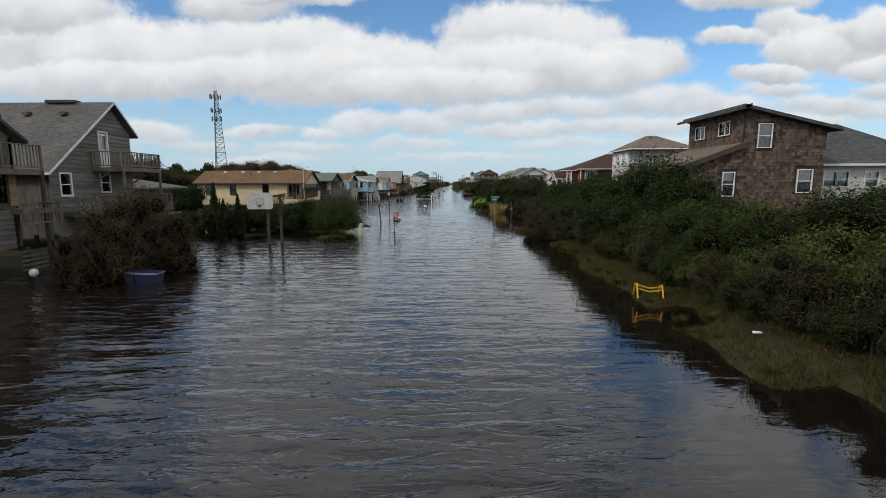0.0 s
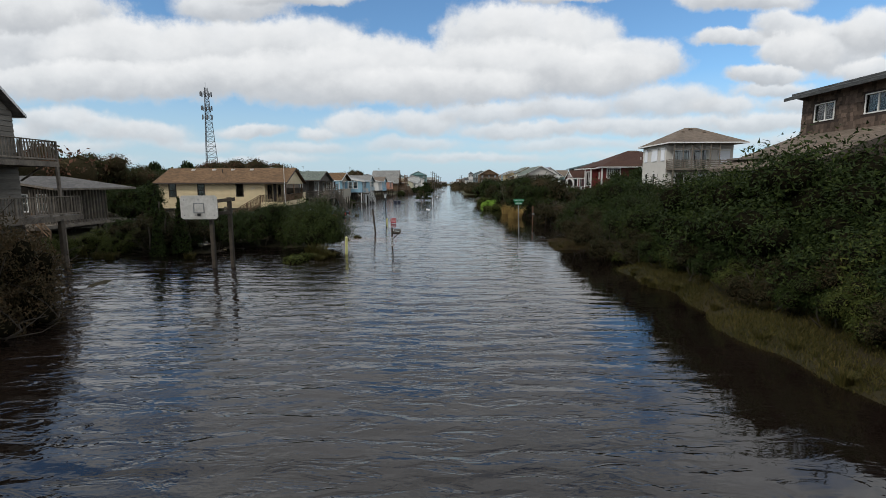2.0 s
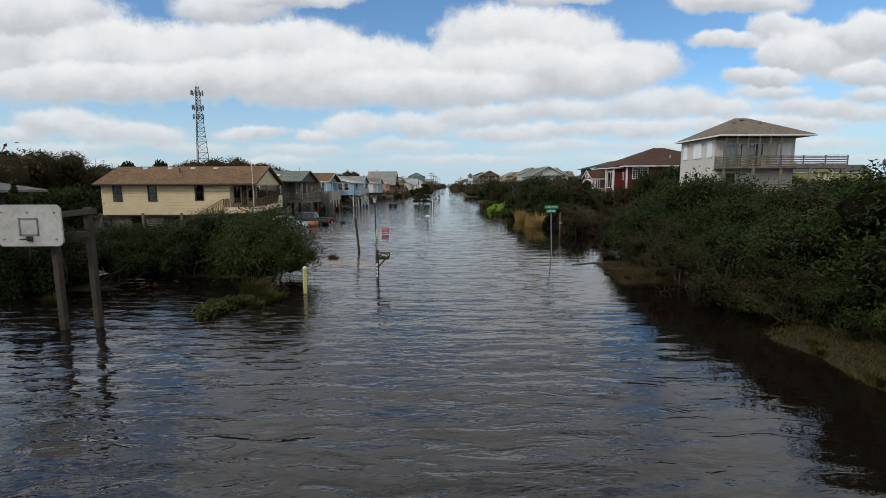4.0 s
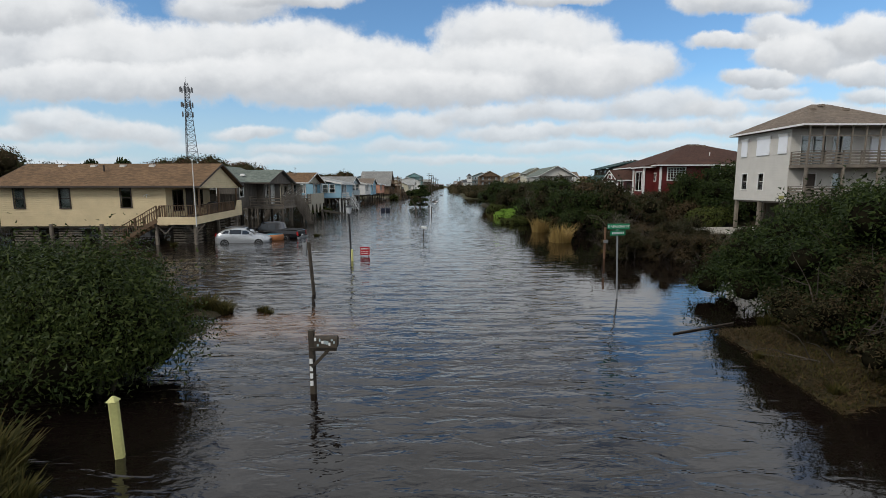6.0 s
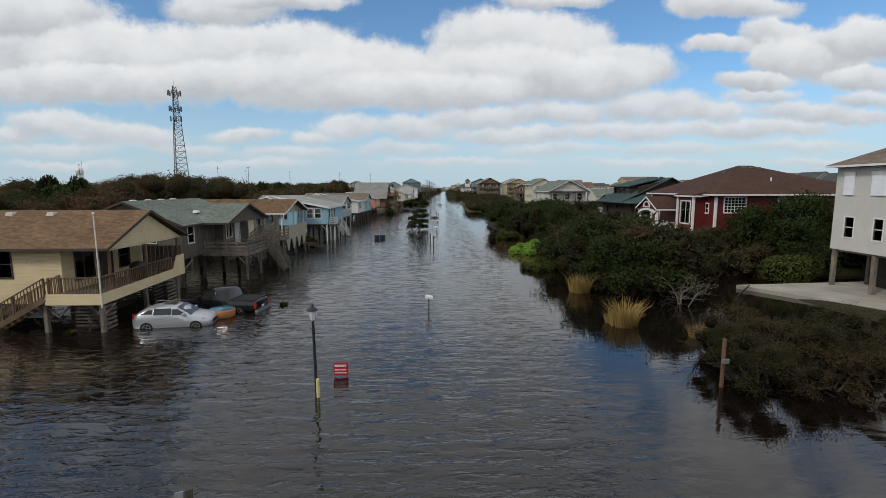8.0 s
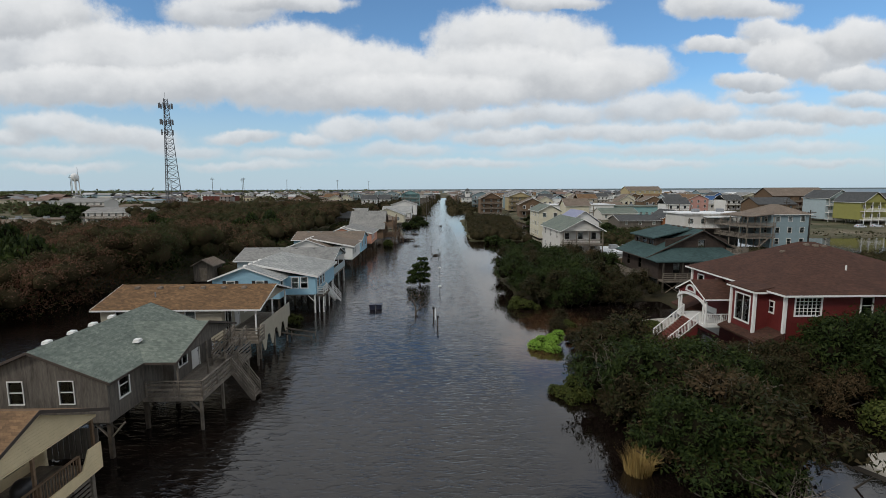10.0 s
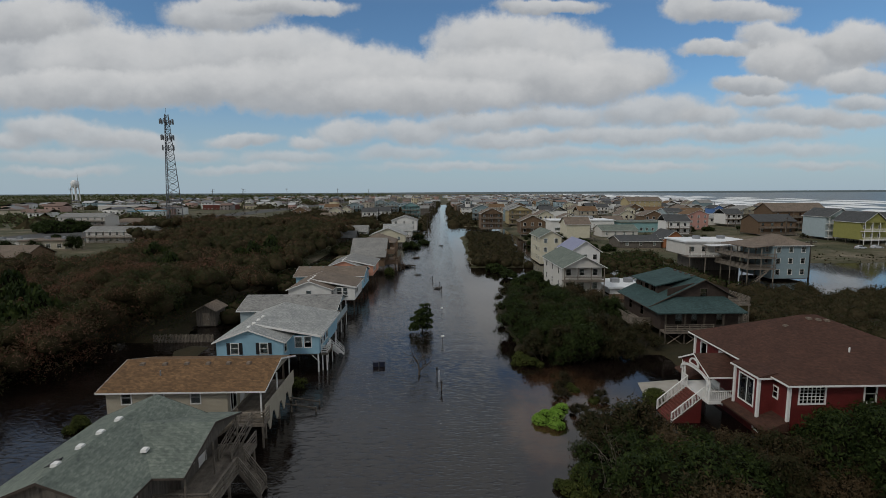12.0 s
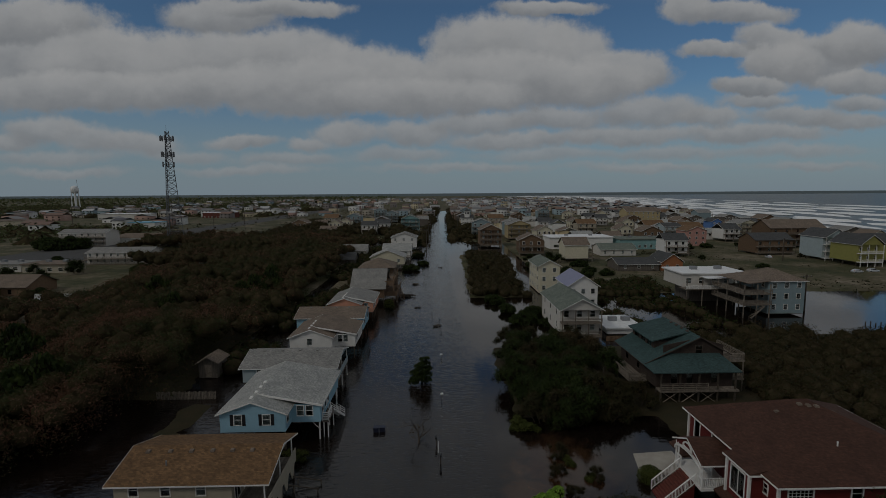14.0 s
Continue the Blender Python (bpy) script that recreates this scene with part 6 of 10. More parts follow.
def shrub(name, label, seed, lobes, n, size, leaf, stems=5, height=1.2, bare=0, core=0.78, wood="bark", group="", fine=False):
    rng = np.random.default_rng(seed + 77)
    T = thing(name, label, "tree" if "tree" in name or "cedar" in name else "shrub", (0, 0, 0), group)
    if n:
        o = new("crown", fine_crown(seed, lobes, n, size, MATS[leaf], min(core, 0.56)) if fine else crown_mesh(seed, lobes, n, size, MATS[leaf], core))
        o.parent = T
    a = Acc()
    for i in range(stems):
        b = 2 * math.pi * i / max(1, stems) + rng.uniform(0, 1)
        limb(a, rng, (0.12 * math.cos(b), 0.12 * math.sin(b), -0.5), (0.5 * math.cos(b), 0.5 * math.sin(b), 1.0), 0.07 if stems > 1 else 0.16, 4, bare, height + 0.5)
    me = make_mesh("trunk", a.v, a.f, MATS[wood], True)
    o = new("trunk", me)
    o.parent = T
    return T


def lumps(seed, n, spread, h, r):
    rng = np.random.default_rng(seed)
    out = []
    for i in range(n):
        b, k = rng.uniform(0, 2 * math.pi), math.sqrt(rng.uniform(0, 1)) * spread
        rr = r * rng.uniform(0.65, 1.15)
        z = max(rr * 0.6, h * (1 - 0.45 * (k / spread) ** 2) * rng.uniform(0.55, 1.0) - rr * 0.8)
        out.append((k * math.cos(b), k * math.sin(b), z, rr, rr, rr * rng.uniform(0.7, 0.95)))
    return out


THICK = "shrubs of the roadside thicket"
KINDS = [
    shrub("shrub", "dense dark green wax myrtle shrub beside the floodwater", 1, lumps(1, 15, 1.6, 3.2, 0.75), 13000, 0.05, "leaf", group=THICK, fine=True),
    shrub("shrub", "dense dark green wax myrtle shrub beside the floodwater", 2, lumps(2, 17, 1.8, 3.0, 0.68), 13500, 0.05, "leaf", group=THICK, fine=True),
    shrub("shrub", "light green leafy shrub at the water's edge", 3, lumps(3, 14, 1.5, 2.6, 0.62), 11500, 0.052, "leaf_b", group=THICK, fine=True),
    shrub("shrub", "salt-burnt brown shrub with thinning leaves", 4, lumps(4, 13, 1.6, 2.9, 0.62), 8000, 0.045, "leaf_br", bare=1, core=0.5, height=2.0, group=THICK, fine=True),
    shrub("shrub", "mixed green and brown scrubby shrub", 5, lumps(5, 15, 1.8, 3.2, 0.7), 11500, 0.05, "leaf_scrub", bare=1, core=0.58, height=2.0, group=THICK, fine=True),
    shrub("cedar_tree", "narrow dark green cedar beside the flooded yard", 6, [(0, 0, 0.5 + 0.42 * i, 0.62 * (1 - i / 8.5), 0.62 * (1 - i / 8.5), 0.5) for i in range(8)], 2400, 0.09, "leaf", stems=1, height=2.8),
    shrub("shrub", "bright lime-green rounded shrub in shallow floodwater", 7, lumps(7, 8, 0.7, 1.35, 0.55), 2200, 0.085, "leaf_lime", height=0.5),
    shrub("shrub", "rounded clipped green shrub beside the driveway", 8, [(0, 0, 0.85, 1.35, 1.35, 1.05), (0.3, 0.2, 0.9, 1.2, 1.2, 1.05)], 3000, 0.09, "leaf_b", height=0.6),
    shrub("shrub", "low green shrub spreading over the water", 9, lumps(9, 8, 1.3, 1.0, 0.55), 2300, 0.09, "leaf_b", height=0.3),
    shrub("dead_shrub", "leafless bleached dead shrub", 10, [], 0, 0.1, "leaf", stems=6, height=2.2, bare=2, wood="deadwood"),
    shrub("street_tree", "bushy dark green tree standing in the flooded street", 12, [(-1.1, 0, 0.9, 0.8, 0.9, 0.35), (0.9, 0.2, 0.8, 0.9, 0.9, 0.35), (-0.5, -0.3, 1.5, 1.2, 1.0, 0.4), (0.7, 0.1, 1.7, 1.2, 1.0, 0.4), (-0.9, 0.1, 2.2, 0.8, 0.8, 0.32), (0.2, 0.1, 2.5, 1.1, 1.0, 0.4), (1.1, -0.1, 2.7, 0.75, 0.7, 0.3), (0.6, 0, 3.4, 0.95, 0.8, 0.4), (-0.4, 0, 3.2, 0.6, 0.6, 0.3), (0.9, 0.1, 4.1, 0.6, 0.5, 0.3), (0.2, 0, 4.2, 0.4, 0.4, 0.25)], 3600, 0.15, "leaf", stems=1, height=3.4, core=0.5),
    shrub("round_tree", "round-headed dark green tree on a short trunk", 13, lumps(13, 9, 1.9, 2.2, 1.0), 2600, 0.16, "leaf", stems=3, height=2.0),
    shrub("bare_tree", "small leafless tree standing in the floodwater", 14, [(0, 0, 2.0, 0.9, 0.9, 0.8)], 140, 0.07, "leaf_br", stems=1, height=2.6, bare=2, core=0),
]
for o, at in zip(KINDS, ((22.5, 38.5), (25.2, 41.0), (13.0, 9.5), (-13.4, 22.6), (16.8, 39.8), (-16.4, 37.2), (10.4, 89.4), (27.4, 73.6), (9.4, 103.2), (15.2, 76.8), (-9.0, 300.0), (16.4, 160.0), (31.0, 60.8))):
    o.location = (*at, 0.2)
# the same kinds with coarser foliage, for where they stand far off
FAR_KINDS = [
    shrub("shrub", "dense dark green wax myrtle shrub beyond the side street", 1, lumps(1, 13, 1.6, 3.2, 0.8), 5600, 0.085, "leaf", group=THICK, fine=True),
    shrub("shrub", "mixed green and brown scrubby shrub beyond the side street", 5, lumps(5, 13, 1.8, 3.2, 0.75), 5600, 0.085, "leaf_scrub", core=0.6, height=2.0, group=THICK, fine=True),
    shrub("shrub", "salt-burnt brown shrub beyond the side street", 4, lumps(4, 12, 1.6, 2.9, 0.68), 4400, 0.08, "leaf_br", core=0.55, height=2.2, group=THICK, fine=True),
]
for o, at in zip(FAR_KINDS, ((29.0, 77.0), (22.0, 78.0), (15.0, 80.0))):
    o.location = (*at, 0.3)
FAR_MYRTLE, FAR_MIXED, FAR_BURNT = FAR_KINDS
MYRTLE, MYRTLE2, LIGHT, BURNT, MIXED, CEDAR, LIME, CLIPPED, LOW, DEAD, STREET_TREE, ROUND, BARE = KINDS
placed = np.random.default_rng(5)


def plant(kind, x, y, k=1.0, z=None, label="", turn=None, tall=1.0):
    zz = float(ground_height(np.array(x), np.array(y))) - 0.05 if z is None else z
    zz = max(zz, -0.3)
    rz = placed.uniform(0, 360) if turn is None else turn
    o = copy_thing(kind, pose(x, y, zz, 0, 0, rz) @ Matrix.Diagonal((k, k, k * tall, 1)))
    return tagged(o, label)


def hedge(x0, x1, y0, y1, n, kinds, k0, k1, gap=1.1, tall=1.0):
    """Shrubs strewn over a rectangle, no two too near."""
    got, tries = [], 0
    while len(got) < n and tries < n * 40:
        tries += 1
        x, y = placed.uniform(x0, x1), placed.uniform(y0, y1)
        if all((x - a) ** 2 + (y - b) ** 2 > gap * gap for a, b in got):
            got.append((x, y))
            plant(kinds[int(placed.integers(len(kinds)))], x, y, placed.uniform(k0, k1), tall=tall)


G, B2 = [MYRTLE, MYRTLE2, MYRTLE, LIGHT, MYRTLE2, MIXED], [MIXED, BURNT, MYRTLE2, MIXED]
# east side, before the side street
hedge(12.4, 15.0, 2, 12, 8, [LIGHT, LIGHT, MIXED, LIGHT], 0.7, 0.86, 1.6)
for i in range(6):
    plant([LIGHT, MYRTLE2, MIXED][i % 3], 11.1 + placed.uniform(-0.1, 0.4), 3.4 + i * 1.45 + placed.uniform(-0.3, 0.3), placed.uniform(0.46, 0.6))
hedge(12.2, 16, 11, 20, 11, [LIGHT, MYRTLE2, LIGHT, MYRTLE], 1.0, 1.25, 1.6)
for x, y, k in ((11.3, 10.9, 0.72), (11.9, 9.2, 0.8), (11.2, 12.8, 0.7), (12.6, 7.6, 0.85), (11.3, 15.0, 0.62), (11.5, 17.4, 0.7), (11.6, 20.0, 0.72)):
    plant(LIGHT if k < 0.72 else MIXED, x, y, k)
hedge(15, 23, 6, 20, 12, [FAR_MYRTLE, FAR_MIXED], 0.8, 1.05, 2.0)
for x, y, k in ((13.3, 24.6, 1.72), (12.4, 22.6, 1.25), (14.8, 22.2, 1.35), (12.4, 27.4, 1.4), (12.5, 29.8, 1.42), (14.6, 27.4, 1.5), (11.9, 32.2, 1.2), (14.4, 31.4, 1.4), (12.2, 25.2, 0.9), (13.6, 23.0, 1.45), (12.2, 42.9, 1.3), (12.0, 41.4, 0.85), (11.5, 39.6, 0.85), (12.4, 44.2, 1.25), (12.6, 42.4, 1.36), (12.5, 40.2, 1.4), (14.6, 43.0, 1.45), (14.8, 40.8, 1.45), (12.2, 38.0, 1.1), (12.4, 35.4, 1.1), (12.6, 20.6, 1.1)):
    plant(MYRTLE if k > 1.38 else MYRTLE2, x, y, k)
for x, y, k, up in ((12.5, 42.6, 1.2, 1.32), (13.2, 43.9, 1.2, 1.34), (13.4, 41.6, 1.25, 1.3), (14.6, 44.2, 1.25, 1.28)):
    plant(MYRTLE2, x, y, k, tall=up, turn=40 * x)
for x, y, k, up in ((27.6, 79.0, 1.5, 1.22), (29.6, 78.4, 1.55, 1.3), (31.6, 79.0, 1.6, 1.32)):
    plant(FAR_MYRTLE, x, y, k, tall=up, turn=50 * x)
for x, y, k in ((13.4, 55.6, 0.85), (15.2, 56.6, 0.9)):
    plant(MIXED, x, y, k, turn=30 * x)
for i in range(16):
    plant([MYRTLE2, MIXED, LIGHT][i % 3], 10.55 + placed.uniform(-0.15, 0.35), 11.8 + i * 1.45 + placed.uniform(-0.3, 0.3), placed.uniform(0.5, 0.68))
hedge(11.4, 15.5, 31, 38, 9, G, 1.0, 1.3, 1.7)
for x, y, k in ((9.7, 34.2, 0.75), (9.8, 35.9, 0.7), (10.2, 32.8, 0.8), (9.9, 37.5, 0.75), (10.3, 39.2, 0.8)):
    plant(MIXED, x, y, k)
hedge(15.5, 22, 30, 38, 9, [FAR_MYRTLE, FAR_MIXED], 1.1, 1.4, 1.9)
hedge(11.4, 15.5, 37, 43, 7, G, 1.0, 1.3, 1.7)
hedge(15.5, 25, 37, 43.5, 9, [FAR_MYRTLE, FAR_MIXED], 1.1, 1.35, 1.9)
hedge(18, 34, 28, 46, 14, [FAR_MYRTLE, FAR_MIXED], 1.1, 1.4, 2.6)
# east side, beyond it
hedge(10.8, 16, 54, 59.5, 9, [MIXED, BURNT, MIXED], 0.55, 0.78, 1.2)
hedge(15, 32, 54.5, 60, 15, [MIXED, BURNT, MIXED], 0.45, 0.68, 1.4)
FB = [FAR_MIXED, FAR_BURNT, FAR_MYRTLE, FAR_MIXED, FAR_MYRTLE]
hedge(11.8, 17, 69, 84, 18, FB + [FAR_BURNT], 1.35, 1.72, 1.7)
for x, y, k in ((11.6, 77.5, 1.25), (15.0, 72.2, 1.2), (12.8, 72.0, 1.1)):
    plant(DEAD, x, y, k)
hedge(17, 27, 76, 81.5, 13, [FAR_MIXED, FAR_BURNT, FAR_MYRTLE], 0.95, 1.2, 1.9)
plant(FAR_MIXED, 11.4, 74.2, 1.3)
plant(FAR_BURNT, 12.0, 70.8, 1.2)
hedge(27, 46, 75.5, 82, 19, [FAR_MYRTLE], 1.45, 1.7, 2.0)
hedge(10.9, 20, 103.5, 119, 24, [FAR_MYRTLE, FAR_MIXED, FAR_MYRTLE], 1.3, 1.7, 2.0)
hedge(10.9, 26, 118, 134, 24, FB + [FAR_MYRTLE], 1.2, 1.65, 2.3)
hedge(20, 28, 103, 112, 9, [FAR_MYRTLE, FAR_MIXED], 0.9, 1.3, 1.8)
# west side
hedge(-16.2, -12.2, 35.6, 37.8, 7, [MYRTLE2, MIXED, MYRTLE], 0.6, 0.85, 1.2)
hedge(-14.5, -9.4, 38.2, 41.2, 11, [MYRTLE2, LIGHT, MIXED, MYRTLE], 0.75, 0.95, 1.4)
for x, y, k in ((-9.8, 39.2, 0.8), (-11.4, 39.4, 0.8), (-8.8, 40.4, 0.75)):
    plant(MYRTLE2, x, y, k)
DOME = shrub("shrub", "large domed glossy green bush overhanging the floodwater", 15, [(0, 0, 1.25, 1.75, 1.6, 1.35), (-0.7, 0.2, 1.35, 1.35, 1.2, 1.15), (0.6, -0.2, 1.2, 1.3, 1.2, 1.2), (0.1, 0.6, 1.5, 1.2, 1.1, 1.1), (0.7, 0.5, 0.8, 1.2, 1.1, 0.9), (-0.9, -0.4, 0.9, 1.1, 1.1, 0.95), (0.1, -0.8, 0.8, 1.2, 0.9, 0.85)], 34000, 0.045, "leaf_glossy", height=1.0, fine=True)
DOME.matrix_basis = pose(-6.65, 37.6, -0.15, 0, 0, 0) @ Matrix.Diagonal((1.08, 1.08, 1.17, 1))
for x, y, k in ((-5.75, 33.8, 0.34), (-6.1, 33.2, 0.4), (-6.5, 32.5, 0.5)):
    plant(LOW, x, y, k, z=-0.1)
for x, y, k in ((-10.4, 43.6, 0.78), (-12.0, 44.4, 0.8), (-10.8, 45.0, 0.7), (-13.2, 43.4, 0.75)):
    plant(MYRTLE2, x, y, k, z=-0.2)
hedge(-19.5, -14.5, 36, 40, 9, [LIGHT, FAR_MIXED, FAR_MYRTLE], 0.5, 0.75, 1.3)
for x, y, k in ((-14.6, 34.6, 0.72), (-13.6, 35.1, 0.85), (-15.2, 36.2, 0.7)):
    plant(CEDAR, x, y, k)
hedge(-13.2, -11.4, 17.4, 22.6, 6, [BURNT, BURNT, MIXED], 0.7, 0.95, 1.2, 1.3)
for x, y, k in ((-12.6, 19.4, 0.95), (-12.2, 21.4, 1.05), (-11.9, 18.6, 0.75), (-13.6, 23.4, 1.0)):
    plant(BURNT, x, y, k, tall=1.6)
hedge(-34, -26, 50, 60, 3, [FAR_MIXED, FAR_MYRTLE, FAR_BURNT], 0.9, 1.3, 2.4)
for x, y, k in ((-19.2, 33.6, 0.55), (-17.6, 35.4, 0.5), (-21, 35.6, 0.6), (-15.9, 97.2, 0.6), (-17.2, 97.8, 0.5), (-12.6, 168, 0.8), (-12.2, 165.4, 0.7), (-12.9, 171, 0.7)):
    plant(LIGHT, x, y, k, z=-0.25)
hedge(13.0, 17.5, 62.5, 70, 1, [FAR_MIXED, FAR_MYRTLE, FAR_MIXED], 0.35, 0.5, 1.6)
plant(STREET_TREE, -3.2, 117.4, 1.0, z=-0.4, turn=20)
plant(BARE, -3.0, 99.4, 1.05, z=-0.3)
for x, y, k in ((8.8, 88.9, 1.0), (9.4, 88.1, 0.85)):
    plant(LIME, x, y, k, z=-0.15)
for x, y, k in ((8.3, 78.6, 0.8), (10.2, 78.2, 0.9), (9.2, 103.6, 0.8), (11, 103.2, 0.7), (-32.7, 88.7, 0.7), (-31.2, 87.6, 0.6), (-33.6, 90.0, 0.6), (13.1, 95.7, 0.6), (14.5, 92.9, 0.5), (13.3, 87.8, 0.7), (10.2, 80.6, 1.0)):
    plant(LOW, x, y, k, z=-0.1)
for x, y, k in ((12.3, 90.2, 0.5), (13.8, 88.4, 0.45), (15.2, 92.8, 0.5), (11.6, 93.6, 0.55), (14.0, 86.2, 0.6), (17, 86, 0.7), (12.4, 97, 0.6)):
    plant(MIXED, x, y, k, z=-0.2)
plant(CLIPPED, 25.6, 73.0, 1.15)
plant(CLIPPED, 20.6, 92.4, 0.85)
for x, y, k in ((14.5, 66.2, 0.7), (12.6, 70.6, 0.8)):
    plant(DEAD, x, y, k)
for x, y, k in ((-9.4, 224, 1.3), (-5.6, 238, 1.0), (-8.6, 262, 1.1), (18.6, 151, 1.25), (21.4, 156, 1.3), (14.6, 170, 1.15), (24.4, 148.6, 1.0), (36, 176, 1.2)):
    plant(ROUND, x, y, k, z=-0.1)


def tuft(name, label, n, h, spread, leaf, seed, bend=0.5):
    """A clump of arching grass blades."""
    rng = np.random.default_rng(seed)
    v, f = [], []
    for i in range(n):
        b, k = rng.uniform(0, 2 * math.pi), rng.uniform(0, 1) ** 0.5 * spread * 0.35
        p = np.array([k * math.cos(b), k * math.sin(b), 0.0])
        out = np.array([math.cos(b), math.sin(b), 0]) * rng.uniform(0.1, 1) * bend
        hh, w = h * rng.uniform(0.35, 1.1), 0.012 + 0.012 * rng.uniform()
        s = np.array([-math.sin(b + 0.6), math.cos(b + 0.6), 0]) * w
        m = p + out * 0.35 * hh + np.array([0, 0, hh * 0.6])
        t = p + out * hh + np.array([0, 0, hh * rng.uniform(0.75, 1.0)])
        q = len(v)
        v += [p - s, p + s, m + s, m - s, t + s * 0.15, t - s * 0.15]
        f += [(q, q + 1, q + 2, q + 3), (q + 3, q + 2, q + 4, q + 5)]
    T = new(name, quads(name, np.array(v), np.array(f), MATS[leaf]))
    return tagged(T, label, "grass")


STRAW = tuft("grass_clump", "clump of tall dry straw-coloured reed grass in the water", 420, 1.9, 2.4, "straw", 3, 0.62)
GREEN = tuft("grass_clump", "tuft of wet green and yellow grass", 380, 0.8, 1.0, "grass", 4, 0.7)
STRAW.scale = (0.8, 0.8, 0.85)
STRAW.location, GREEN.location = (9.3, 62.0, -0.15), (-6.1, 34.6, -0.1)


def clump(kind, x, y, k=1.0, z=-0.12):
    copy_thing(kind, pose(x, y, z, 0, 0, placed.uniform(0, 360)) @ Matrix.Scale(k, 4))


for x, y, k in ((9.4, 69.8, 0.95), (9.9, 70.5, 0.7), (8.9, 62.5, 0.5), (12.0, 60.0, 0.5)):
    clump(STRAW, x, y, k)
for x, y, k in ((-5.5, 34.0, 0.75), (-5.2, 33.6, 0.6), (-12.4, 33.6, 0.6), (-16.4, 33.4, 0.7), (-7.9, 43.2, 0.95), (-7.2, 43.6, 0.85), (-8.4, 43.8, 0.9), (-6.7, 43.5, 0.6), (-8.1, 42.9, 0.7), (-5.3, 43.5, 0.4), (-5.0, 43.2, 0.32), (-8.9, 43.3, 0.8), (-6.4, 43.2, 0.55), (-5.7, 34.4, 0.8), (-5.0, 33.9, 0.6), (-9.4, 66.6, 0.5), (-19.2, 35.2, 0.8), (-17.9, 61.0, 0.5), (8.9, 12.6, 0.4), (9.1, 17.4, 0.45), (9.6, 21.0, 0.5), (9.0, 26.2, 0.5), (10.2, 29.6, 0.55), (9.3, 9.6, 0.4), (10.4, 14.6, 0.5), (10.8, 18.9, 0.5), (9.9, 37.6, 0.5), (10.1, 41.6, 0.6)):
    clump(GREEN, x, y, k)
for x, y, k in ((-5.9, 33.3, 0.6), (-5.35, 33.0, 0.5), (-17.4, 33.8, 0.6)):
    clump(GREEN, x, y, k)

for i in range(26):
    y = 5.5 + i * 1.32
    xs_ = np.linspace(7.2, 11, 60)
    wet = ground_height(xs_, np.full(60, y)) > 0.0
    if wet.any():
        clump(GREEN, float(xs_[wet.argmax()]) + placed.uniform(0.0, 0.5), y + placed.uniform(-0.5, 0.5), placed.uniform(0.22, 0.42), z=0.02)

# matted grass and wrack along the east bank
rng = np.random.default_rng(21)
n = 210000
bx, by = rng.uniform(7.4, 13.4, n), rng.uniform(2, 43, n)
bz = ground_height(bx, by)
keep = (bz > -0.03) & (rng.uniform(0, 1, n) < np.where(by + 0.6 * ripple(bx, by, 1.7) > 31.5, 0.3, 1.0) * (0.45 + 0.55 * (ripple(bx * 1.1, by * 0.8, 3.1) > -0.1)))
c = np.stack([bx, by, bz - 0.01], -1)[keep]
n = len(c)
turn_ = rng.uniform(0, 2 * math.pi, n)
wide = np.stack([np.cos(turn_), np.sin(turn_), np.zeros(n)], -1) * 0.012
tip = c + np.stack([rng.normal(0, 0.07, n), rng.normal(0, 0.07, n), rng.uniform(0.03, 0.17, n)], -1)
v = np.stack([c - wide, c + wide, tip], 1).reshape(-1, 3)
tagged(new("bank_grass", quads("bank_grass", v, np.arange(3 * n).reshape(n, 3), MATS["grass"])), "matted wet grass and debris along the water's edge", "grass", kind="stuff")
# flattened brown litter on the tip of that bank
n = 60000
bx, by = rng.uniform(7.2, 12.4, n), rng.uniform(30.5, 42.5, n)
bz = ground_height(bx, by)
c = np.stack([bx, by, bz - 0.01], -1)[bz > -0.06]
n = len(c)
turn_ = rng.uniform(0, 2 * math.pi, n)
wide = np.stack([np.cos(turn_), np.sin(turn_), np.zeros(n)], -1) * 0.018
tip = c + np.stack([rng.normal(0, 0.09, n), rng.normal(0, 0.09, n), rng.uniform(0.02, 0.09, n)], -1)
v = np.stack([c - wide, c + wide, tip], 1).reshape(-1, 3)
tagged(new("bank_litter", quads("bank_litter", v, np.arange(3 * n).reshape(n, 3), MATS["leaf_br"])), "flattened brown dead grass on the muddy bank", "grass", kind="stuff")


